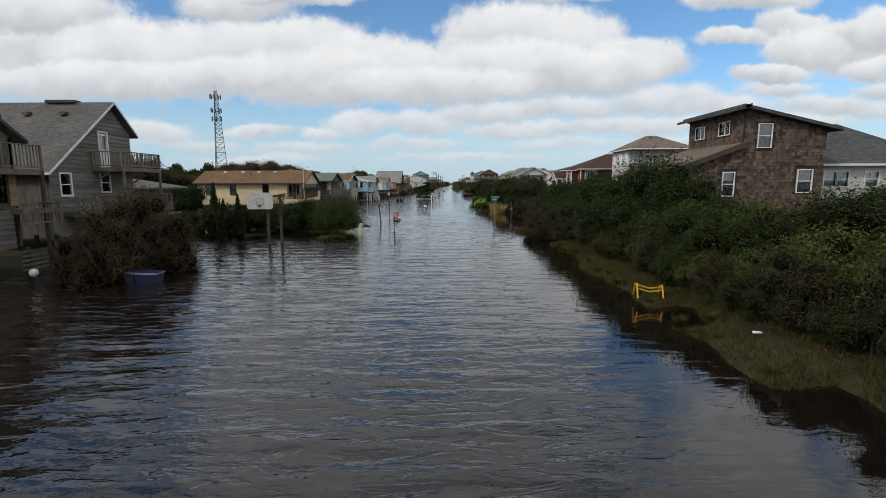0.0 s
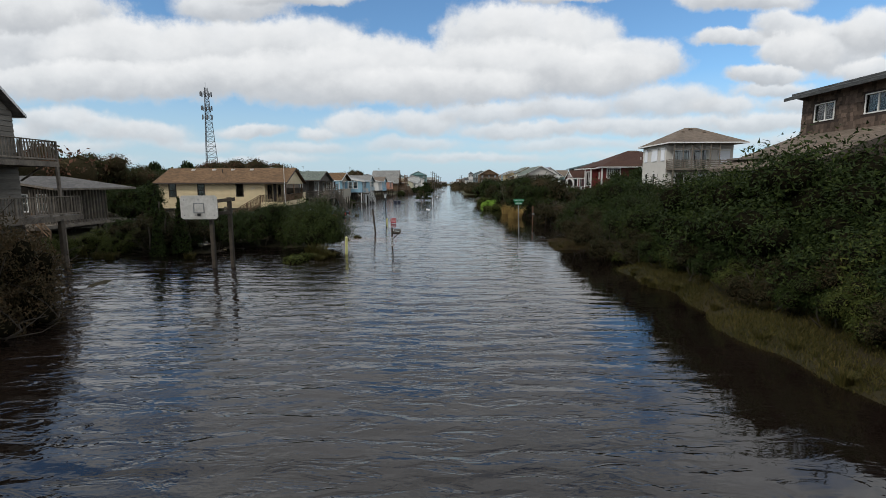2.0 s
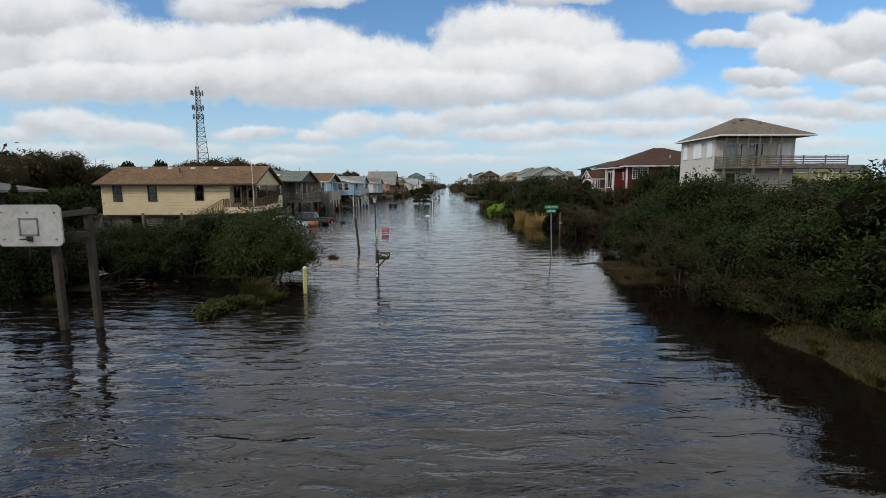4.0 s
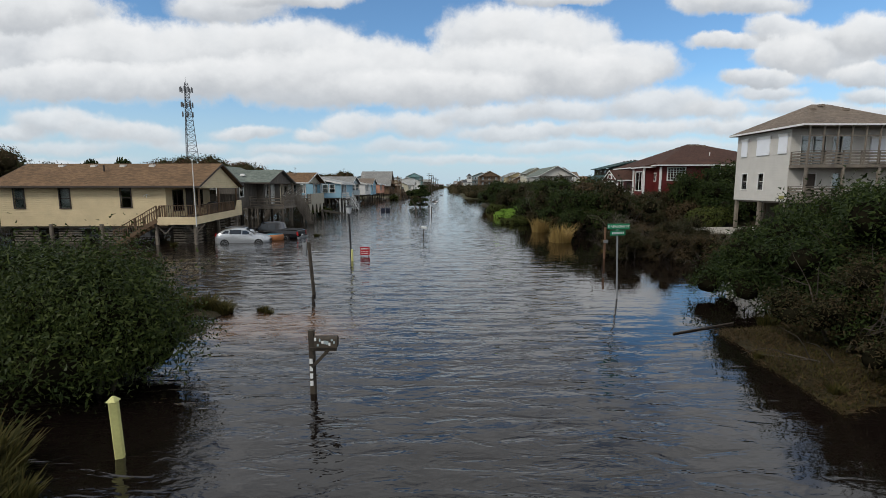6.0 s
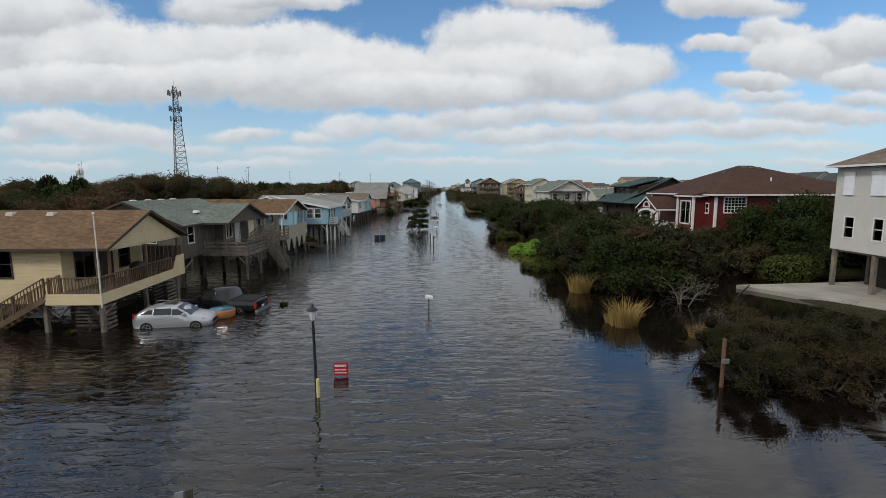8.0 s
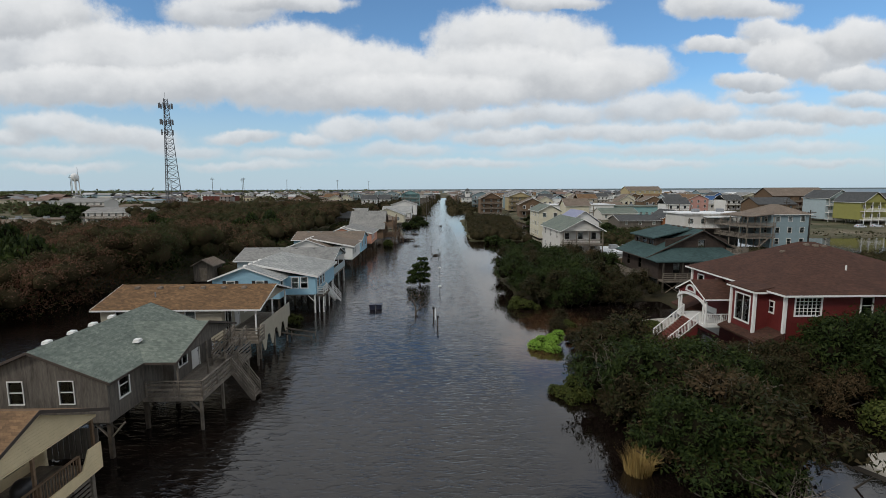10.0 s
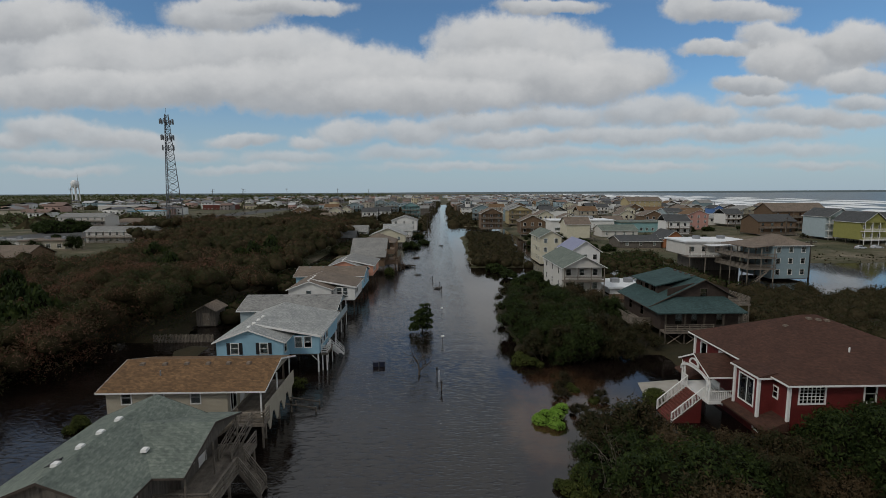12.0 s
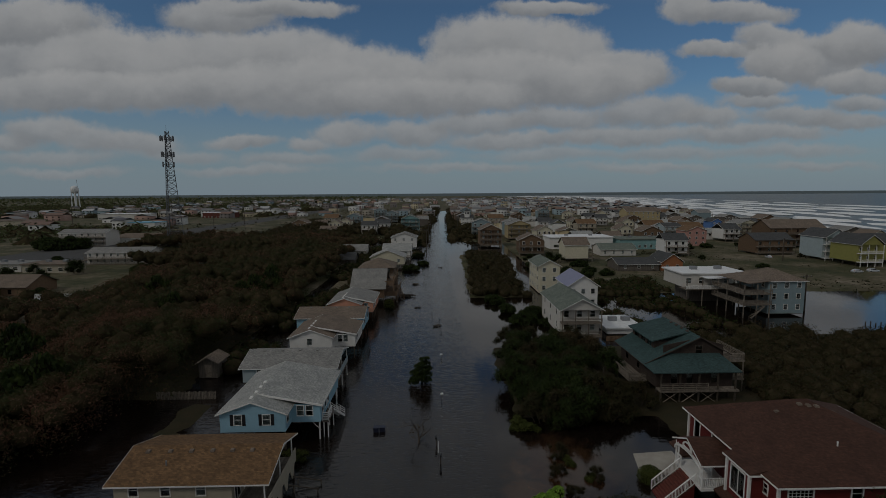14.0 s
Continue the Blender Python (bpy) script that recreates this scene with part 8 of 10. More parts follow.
# ---------- things in and beside the flooded street ----------
def words(name, text, size, m, material, parent, deep=0.004):
    cu = bpy.data.curves.new(name, "FONT")
    cu.body, cu.size, cu.extrude, cu.align_x, cu.align_y = text, size, deep, "CENTER", "CENTER"
    ob = new(name, cu)
    bpy.context.view_layer.update()
    me = bpy.data.meshes.new_from_object(ob.evaluated_get(bpy.context.evaluated_depsgraph_get()))
    bpy.data.objects.remove(ob)
    me.materials.clear()
    me.materials.append(material)
    o = new(name, me)
    o.parent = parent
    o.matrix_basis = Matrix.Translation(-spot(parent)) @ m
    return o


MATS["signgreen"] = surface("street_sign_green", (0.012, 0.22, 0.10), var=0.1, rough=0.4)
MATS["signred"] = surface("sign_red", (0.42, 0.02, 0.035), var=0.1, rough=0.45)
MATS["signwhite"] = surface("sign_white", (0.78, 0.79, 0.78), var=0.08, rough=0.5)
MATS["yellow"] = surface("yellow_paint", (0.55, 0.31, 0.02), var=0.15, rough=0.5)
MATS["paleyellow"] = surface("pale_yellow_paint", (0.66, 0.64, 0.26), var=0.15, rough=0.6)
MATS["bluebin"] = surface("dark_blue_plastic", (0.008, 0.011, 0.06), var=0.2, rough=0.4, spec=0.5)
MATS["navy"] = surface("navy_plastic", (0.012, 0.016, 0.035), var=0.2, rough=0.4, spec=0.5)
MATS["orangevinyl"] = surface("orange_vinyl", (0.42, 0.17, 0.07), var=0.15, rough=0.5)
MATS["bluevinyl"] = surface("blue_vinyl", (0.16, 0.42, 0.56), var=0.12, rough=0.4)
MATS["silver"] = surface("silver_car_paint", (0.56, 0.58, 0.60), var=0.05, rough=0.28, metal=0.55, spec=0.5)
MATS["blackcar"] = surface("black_car_paint", (0.012, 0.012, 0.014), var=0.1, rough=0.15, spec=0.6)
MATS["rubber"] = surface("tyre_rubber", (0.02, 0.02, 0.02), var=0.2, rough=0.85)
MATS["carglass"] = surface("tinted_car_glass", (0.015, 0.018, 0.02), var=0.05, rough=0.05, spec=0.7)
MATS["redlens"] = surface("red_lamp_lens", (0.5, 0.02, 0.02), var=0.1, rough=0.2, spec=0.6)
MATS["clearlens"] = surface("clear_lamp_lens", (0.7, 0.72, 0.74), var=0.05, rough=0.15, spec=0.6)
MATS["maststeel"] = surface("dull_grey_mast_steel", (0.13, 0.135, 0.145), var=0.2, rough=0.6, metal=0.2)
MATS["scuffed"] = surface("scuffed_white_paint", (0.58, 0.57, 0.54), (0.36, 0.35, 0.32), scale=1.6, fine=9.0, rough=0.6)
MATS["rustbrown"] = surface("reddish_brown_timber", (0.20, 0.11, 0.065), (0.11, 0.062, 0.04), scale=3, fine=18, rough=0.85)
M = MATS

L = thing("lamp_post", "black lamp post with a white lantern in the floodwater", "lamp post", (-4.3, 54.0, -0.4))
part("pole", Acc().tube((-4.3, 54.0, -0.4), (-4.4, 54.2, 2.55), 0.055, 0.045, 10), M["black"], L)
part("marker_sleeve", Acc().tube((-4.23, 53.9, -0.3), (-4.24, 53.92, 0.62), 0.06, 0.06, 8), M["paleyellow"], L, "pale yellow marker sleeve")
lan = part("lantern", Acc().lathe((-4.4, 54.2, 2.55), [(0.05, 0), (0.09, 0.05), (0.15, 0.34), (0.16, 0.36)], 8), M["clearlens"], L, "white glazed lantern")
part("lantern_cap", Acc().lathe((-4.4, 54.2, 2.91), [(0.20, 0), (0.19, 0.03), (0.07, 0.12), (0.03, 0.14)], 8), M["black"], lan)
part("finial", Acc().lathe((-4.4, 54.2, 3.05), [(0.02, 0), (0.05, 0.04), (0.015, 0.1)], 8), M["black"], lan)

P = thing("leaning_post", "leaning weathered timber post with a small sign plate", "post", (-4.2, 45.8, -0.5))
stick("post", (-4.16, 45.7, -0.5), (-4.44, 46.12, 1.95), 0.11, 0.11, M["darkpost"], P)
part("sign_plate", Acc().hexa([(-4.62, 46.0, 1.45), (-4.52, 46.0, 1.4), (-4.50, 46.03, 1.4), (-4.60, 46.03, 1.45), (-4.66, 46.06, 1.92), (-4.5, 46.06, 1.95), (-4.48, 46.09, 1.95), (-4.64, 46.09, 1.92)]), M["iron"], P)

B = thing("mailbox", "weathered mailbox with mottled paint on a timber post", "mailbox", (-1.95, 37.2, -0.5))
stick("post", (-2.0, 37.2, -0.5), (-1.98, 37.2, 1.28), 0.11, 0.11, M["darkpost"], B)
stick("arm", (-2.0, 37.15, 0.92), (-1.5, 37.15, 0.92), 0.09, 0.08, M["darkpost"], B)
stick("brace", (-1.98, 37.15, 0.55), (-1.65, 37.15, 0.9), 0.07, 0.06, M["darkpost"], B)
a = Acc()
prof = [(0.0, 0.0), (0.17, 0.0), (0.17, 0.13)] + [(0.085 + 0.085 * math.cos(t), 0.13 + 0.085 * math.sin(t)) for t in np.linspace(0, math.pi, 7)[1:]]
pts = [[(x, 37.06 + u, 0.97 + w) for u, w in prof] for x in (-1.92, -1.47)]
for i in range(len(prof)):
    j = (i + 1) % len(prof)
    a.face(pts[0][i], pts[0][j], pts[1][j], pts[1][i])
a.face(*reversed(pts[0])).face(*pts[1])
box = part("box", a, M["darkpost"], B, "dark mailbox with pale mottled paint")
rng = np.random.default_rng(4)
for i in range(9):
    x, z = -1.9 + 0.045 * i, 0.99 + rng.uniform(0, 0.12)
    part("paint_patch", Acc().box(x, 37.052, z, x + rng.uniform(0.025, 0.045), 37.058, z + rng.uniform(0.03, 0.07)), M["paleblue"] if i % 3 else M["signwhite"], box)
for i in range(4):
    part("number_bar", Acc().box(-2.03, 37.128, 0.62 - i * 0.15, -1.97, 37.14, 0.72 - i * 0.15), M["signwhite"], B, "pale number bars down the post")

Y = thing("marker_post", "pale yellow square marker post standing in the floodwater", "post", (-4.35, 35.0, -0.5))
stick("post", (-4.35, 35.02, -0.5), (-4.3, 34.9, 0.93), 0.12, 0.12, M["paleyellow"], Y)
part("cap", Acc().hexa([(-4.37, 34.83, 0.93), (-4.23, 34.83, 0.93), (-4.23, 34.97, 0.93), (-4.37, 34.97, 0.93), (-4.32, 34.88, 1.0), (-4.28, 34.88, 1.0), (-4.28, 34.92, 1.0), (-4.32, 34.92, 1.0)]), M["paleyellow"], Y)

S = thing("yard_sign", "small red sign with white lettering bars just above the water", "sign", (-3.8, 55.6, -0.4))
part("board", Acc().box(-4.07, 55.58, 0.06, -3.53, 55.61, 0.54), M["signred"], S)
for x in (-4.0, -3.6):
    stick("stake", (x, 55.63, -0.4), (x, 55.63, 0.5), 0.03, 0.02, M["iron"], S)
for z, n, h in ((0.40, 7, 0.075), (0.26, 5, 0.04), (0.15, 6, 0.04)):
    w = 0.44 / n
    for i in range(n):
        part("letter_bar", Acc().box(-4.02 + i * w, 55.565, z, -4.02 + i * w + w * 0.7, 55.58, z + h), M["signwhite"], S)

G = thing("street_sign", "two green street name blades on a grey steel pole", "street sign", (6.9, 44.9, -0.5))
part("pole", Acc().tube((6.94, 44.9, -0.5), (6.85, 44.95, 2.45), 0.032, 0.032, 8), M["iron"], G)
b1 = part("blade", Acc().box(6.48, 44.90, 2.52, 7.26, 44.92, 2.72), M["signgreen"], G)
words("lettering", "E ABALONE ST", 0.115, pose(6.87, 44.893, 2.62, 90, 0, 0), M["signwhite"], b1)
b2 = part("blade", Acc().hexa([(6.55, 44.80, 2.30), (7.16, 45.0, 2.30), (7.155, 45.02, 2.30), (6.545, 44.82, 2.30), (6.55, 44.80, 2.48), (7.16, 45.0, 2.48), (7.155, 45.02, 2.48), (6.545, 44.82, 2.48)]), M["signgreen"], G)
for i in range(6):
    x = 6.62 + i * 0.085
    y = 44.80 + (x - 6.55) * 0.328 - 0.006
    part("letter_bar", Acc().hexa([(x, y, 2.35), (x + 0.055, y + 0.018, 2.35), (x + 0.054, y + 0.021, 2.35), (x - 0.001, y + 0.003, 2.35), (x, y, 2.43), (x + 0.055, y + 0.018, 2.43), (x + 0.054, y + 0.021, 2.43), (x - 0.001, y + 0.003, 2.43)]), M["signwhite"], b2)
part("bracket", Acc().tube((6.85, 44.95, 2.44), (6.85, 44.95, 2.53), 0.045, 0.045, 8), M["iron"], G)

R = thing("timber_post", "reddish-brown timber post with a bracket in the flooded side street", "post", (9.75, 54.4, -0.5))
stick("post", (9.75, 54.4, -0.5), (9.8, 54.45, 1.75), 0.1, 0.1, M["rustbrown"], R)
part("bracket", Acc().box(9.68, 54.3, 0.9, 9.92, 54.37, 1.05), M["iron"], R)

for x, y, z, tilt, lab in ((-0.66, 64.9, 0.75, 12, "tilted white paper box on a thin post in the water"), (0.1, 128.5, 0.7, 0, "small mailbox on a thin post in the water"), (-0.1, 111.6, 0.9, -6, "white mailbox on a thin post in the water")):
    Q = thing("mailbox", lab, "mailbox", (x, y, -0.5), "mailboxes down the street")
    stick("post", (x, y, -0.5), (x, y, z), 0.06, 0.06, M["darkpost"], Q)
    m = pose(x, y, z + 0.09, 0, tilt, 15)
    a = Acc()
    pr = [(-0.1, -0.09), (0.1, -0.09), (0.1, 0.03), (0.06, 0.1), (-0.06, 0.1), (-0.1, 0.03)]
    k0, k1 = [m @ Vector((-0.2, u, w)) for u, w in pr], [m @ Vector((0.2, u, w)) for u, w in pr]
    for i in range(6):
        a.face(k0[i], k0[(i + 1) % 6], k1[(i + 1) % 6], k1[i])
    a.face(*reversed(k0)).face(*k1)
    part("box", a, M["signwhite"], Q)
for x, y, h in ((-0.5, 95.9, 1.0), (-0.95, 99.6, 1.0), (0.35, 146.0, 1.0), (0.0, 150.5, 1.1), (-1.6, 158.5, 0.9)):
    Q = thing("mailbox", "dark mailbox on a timber post in the water", "mailbox", (x, y, -0.5), "mailboxes down the street")
    stick("post", (x, y, -0.5), (x, y, h - 0.1), 0.11, 0.11, M["darkpost"], Q)
    a = Acc()
    pr = [(-0.12, 0), (0.12, 0), (0.12, 0.14), (0.07, 0.24), (-0.07, 0.24), (-0.12, 0.14)]
    k0, k1 = [(x + u, y - 0.26, h - 0.1 + w) for u, w in pr], [(x + u, y + 0.26, h - 0.1 + w) for u, w in pr]
    for i in range(6):
        a.face(k0[i], k0[(i + 1) % 6], k1[(i + 1) % 6], k1[i])
    a.face(*reversed(k0)).face(*k1)
    part("box", a, M["black"], Q)
W = thing("marker_post", "thin white post in the floodwater", "post", (-0.75, 98.2, -0.5))
stick("post", (-0.75, 98.2, -0.5), (-0.72, 98.2, 1.3), 0.07, 0.07, M["signwhite"], W)

# basketball board on two timber posts
K = thing("basketball_hoop", "weathered white basketball board on two timber posts in the water", "basketball hoop", (-9.7, 30.7, -0.5))
for x, y, z in ((-9.68, 30.7, 2.9), (-8.92, 30.95, 3.3)):
    stick("post", (x, y, -0.5), (x, y, z), 0.17, 0.17, M["darkpost"], K)
stick("cross_arm", (-9.75, 30.82, 3.1), (-8.6, 30.82, 3.22), 0.08, 0.16, M["darkpost"], K)
stick("cross_arm", (-9.75, 30.82, 2.55), (-8.85, 30.82, 2.6), 0.08, 0.16, M["darkpost"], K)
a = Acc()
corner = 0.1
ring_ = [(-10.93 + corner, 2.32), (-9.24 - corner, 2.32), (-9.24, 2.32 + corner), (-9.24, 3.40 - corner), (-9.24 - corner, 3.40), (-10.93 + corner, 3.40), (-10.93, 3.40 - corner), (-10.93, 2.32 + corner)]
for y in (30.42, 30.47):
    a.v += [(x, y, z) for x, z in ring_]
a.f = [tuple(range(8)), tuple(reversed(range(8, 16)))] + [(i, 8 + i, 8 + (i + 1) % 8, (i + 1) % 8) for i in range(8)]
bd = part("backboard", a, M["scuffed"], K, "scuffed white backboard")
a = Acc()
for x0, z0, x1, z1 in ((-10.34, 2.60, -9.84, 2.635), (-10.34, 3.02, -9.84, 3.055), (-10.34, 2.60, -10.305, 3.055), (-9.875, 2.60, -9.84, 3.055)):
    a.box(x0, 30.405, z0, x1, 30.418, z1)
part("target_square", a, M["iron"], bd, "faded grey target square")
a = Acc()
for i in range(18):
    t0, t1 = 2 * math.pi * i / 18, 2 * math.pi * (i + 1) / 18
    a.tube((-10.09 + 0.12 * math.cos(t0), 30.28 + 0.12 * math.sin(t0), 2.52), (-10.09 + 0.12 * math.cos(t1), 30.28 + 0.12 * math.sin(t1), 2.52), 0.012, 0.012, 6)
a.box(-10.16, 30.39, 2.46, -10.02, 30.418, 2.58)
part("rim", a, M["black"], bd, "bent dark rim on its plate")
for x, z in ((-10.75, 3.2), (-9.4, 3.2), (-10.75, 2.5), (-9.4, 2.5), (-10.09, 3.2)):
    part("bolt", Acc().tube((x, 30.40, z), (x, 30.42, z), 0.025, 0.025, 8), M["iron"], bd)

# yellow barricade on the bank
Bk = thing("sawhorse", "bent yellow steel sawhorse barricade on the grassy bank", "barricade", (8.9, 14.3, 0.25))
for x in (8.42, 9.3):
    for s in (-1, 1):
        stick("leg", (x + 0.04 * s, 14.3 + 0.28 * s, 0.22), (x - 0.03 * s, 14.3, 0.85 if x < 9 else 0.75), 0.05, 0.05, M["yellow"], Bk)
for z in (0.5, 0.66):
    stick("crossbar", (8.42, 14.3, z + 0.12), (8.9, 14.28, z - 0.06), 0.04, 0.06, M["yellow"], Bk)
    stick("crossbar", (8.9, 14.28, z - 0.06), (9.32, 14.3, z), 0.04, 0.06, M["yellow"], Bk)

Bk.scale = (0.95, 1.0, 0.72)
Bk.location.y += 0.35

U = thing("storage_tote", "dark blue plastic tote floating at the water's edge", "tote", (-10.1, 18.2, -0.1))
part("tub", Acc().hexa([(-10.65, 17.85, -0.15), (-9.6, 17.95, -0.15), (-9.65, 18.5, -0.15), (-10.7, 18.4, -0.15), (-10.72, 17.8, 0.42), (-9.52, 17.9, 0.36), (-9.58, 18.55, 0.36), (-10.76, 18.45, 0.42)]), M["bluebin"], U)
part("lid", Acc().hexa([(-10.76, 17.76, 0.42), (-9.48, 17.86, 0.36), (-9.54, 18.6, 0.36), (-10.8, 18.5, 0.42), (-10.72, 17.8, 0.49), (-9.52, 17.9, 0.43), (-9.58, 18.55, 0.43), (-10.76, 18.45, 0.49)]), M["bluebin"], U)
part("bottom", Acc().hexa([(-10.72, 17.8, 0.05), (-10.4, 17.78, 0.05), (-10.4, 17.8, 0.05), (-10.72, 17.83, 0.05), (-10.72, 17.77, 0.3), (-10.4, 17.76, 0.3), (-10.4, 17.79, 0.3), (-10.72, 17.8, 0.3)]), M["navy"], U)
solo("float_ball", Acc().lathe((-14.2, 17.6, 0.36), [(0.04, 0), (0.13, 0.05), (0.17, 0.16), (0.13, 0.27), (0.04, 0.32)], 12), M["signwhite"], "small white float lying on the bank", "float", smooth=True)
for lab, m, c in (("long dark plank floating by the bank", ((6.95, 40.8, 0.02), (9.2, 41.75, 0.03)), "plank"),):
    a = Acc().beam(m[0], m[1], 0.038, 0.03)
    solo("plank", a, M["darkpost"], lab, c)
solo("bottle", Acc().tube((9.6, 10.4, 0.36), (9.8, 10.36, 0.36), 0.038, 0.026, 8), M["signwhite"], "pale plastic bottle washed onto the bank", "bottle", smooth=True)
for i, (x, y) in enumerate(((-8.25, 103.2), (-7.5, 103.3))):
    Q = thing("floating_bin", "dark navy plastic bin floating in the street", "bin", (x, y, -0.2), "floating bins")
    part("tub", Acc().hexa([(x - .3, y - .3, -.2), (x + .3, y - .3, -.2), (x + .3, y + .3, -.2), (x - .3, y + .3, -.2), (x - .34, y - .34, .5), (x + .34, y - .34, .5), (x + .34, y + .34, .5), (x - .34, y + .34, .5)]), M["navy"], Q)
    part("lid", Acc().box(x - .36, y - .36, .5, x + .36, y + .36, .58), M["navy"], Q)
for x, y, k in ((-8.8, 179.4, 2.2), (-7.0, 197, 1.2), (-0.6, 149, 0.9), (-5.4, 166, 0.7), (1.4, 231, 0.8)):
    rr = np.random.default_rng(int(y))
    a = Acc()
    for i in range(26):
        p = (x + rr.normal() * 0.4 * k, y + rr.normal() * 0.3 * k, 0.05 + abs(rr.normal()) * 0.14 * k)
        q = (p[0] + rr.normal() * 0.5 * k, p[1] + rr.normal() * 0.4 * k, 0.05 + abs(rr.normal()) * 0.16 * k)
        a.tube(p, q, 0.09 * k, 0.05 * k, 5)
    solo("driftwood_heap", a, M["darkpost"], "dark tangle of branches drifting in the street", "debris", "drifting debris")

# small round pool of vinyl beside the cars
V = thing("paddling_pool", "small round orange and blue vinyl pool afloat", "paddling pool", (-12.0, 64.2, -0.05))
part("wall", Acc().lathe((-12.0, 64.2, -0.05), [(0.62, 0), (0.68, 0.12), (0.68, 0.42), (0.63, 0.48), (0.57, 0.44), (0.56, 0.30)], 22), M["orangevinyl"], V, smooth=True)
part("lining", Acc().lathe((-12.0, 64.2, 0.28), [(0.3, 0.0), (0.54, 0.02), (0.56, 0.08), (0.59, 0.168), (0.60, 0.17)], 22), M["bluevinyl"], V, smooth=True)


# ---------- vehicles ----------
def vehicle(name, label, at, turn, paint, st, glassx, wheels, scale=1.0, pickup=False):
    """A car lofted over cross-sections along its length. st: x, half width, sill, belt, roof, half width at the roof."""
    T = thing(name, label, "car", (0, 0, 0))
    rows_ = []
    for x, w, s, b, r, wr in st:
        if r <= b + 0.02:
            half = [(0.0, s), (w * 0.9, s), (w, s + 0.12), (w * 1.0, (s + b) / 2), (w * 0.96, b - 0.04), (w * 0.86, b), (w * 0.5, b + 0.01), (0, b + 0.02)]
        else:
            half = [(0.0, s), (w * 0.9, s), (w, s + 0.12), (w * 1.0, (s + b) / 2), (w * 0.965, b), (wr + (w * 0.93 - wr) * 0.3, b + (r - b) * 0.72), (wr * 0.82, r - 0.02), (0, r)]
        rows_.append([(x, -y, z) for y, z in half] + [(x, y, z) for y, z in reversed(half[1:-1])])
    a = Acc()
    n = len(rows_[0])
    for r in rows_:
        a.v += r
    for i in range(len(rows_) - 1):
        for j in range(n):
            k = (j + 1) % n
            a.f.append((i * n + j, i * n + k, (i + 1) * n + k, (i + 1) * n + j))
    a.f.append(tuple(reversed(range(n))))
    a.f.append(tuple((len(rows_) - 1) * n + j for j in range(n)))
    part("body", a, paint, T, smooth=True)
    # side glass just proud of the body
    for x0, x1, z0, z1, w0, w1, sl0, sl1 in glassx:
        for s in (-1, 1):
            g = Acc()
            o = 0.006
            c = [(x0, s * (w0 + o), z0), (x1, s * (w0 + o), z0), (x1 - sl1, s * (w1 + o), z1), (x0 + sl0, s * (w1 + o), z1)]
            d = [(p[0], p[1] - s * 0.03, p[2]) for p in c]
            g.hexa([d[0], d[1], c[1], c[0], d[3], d[2], c[2], c[3]])
            part("side_window", g, M["carglass"], T)
    for x, y, r in wheels:
        for s in (-1, 1):
            t = part("tyre", Acc().tube((x, s * y, r - 0.02), (x, s * (y - 0.2), r - 0.02), r, r, 22), M["rubber"], T)
            a = Acc().tube((x, s * (y + 0.012), r - 0.02), (x, s * (y - 0.03), r - 0.02), r * 0.16, r * 0.2, 12)
            for i in range(5):
                b = 2 * math.pi * i / 5
                a.beam((x, s * (y + 0.006), r - 0.02), (x + r * 0.62 * math.cos(b), s * (y + 0.004), r - 0.02 + r * 0.62 * math.sin(b)), 0.06, 0.03)
            for i in range(18):
                b0, b1 = 2 * math.pi * i / 18, 2 * math.pi * (i + 1) / 18
                a.beam((x + r * 0.64 * math.cos(b0), s * (y + 0.004), r - 0.02 + r * 0.64 * math.sin(b0)), (x + r * 0.64 * math.cos(b1), s * (y + 0.004), r - 0.02 + r * 0.64 * math.sin(b1)), 0.03, 0.04)
            part("rim", a, M["iron"], t, "grey alloy rim")
    return T


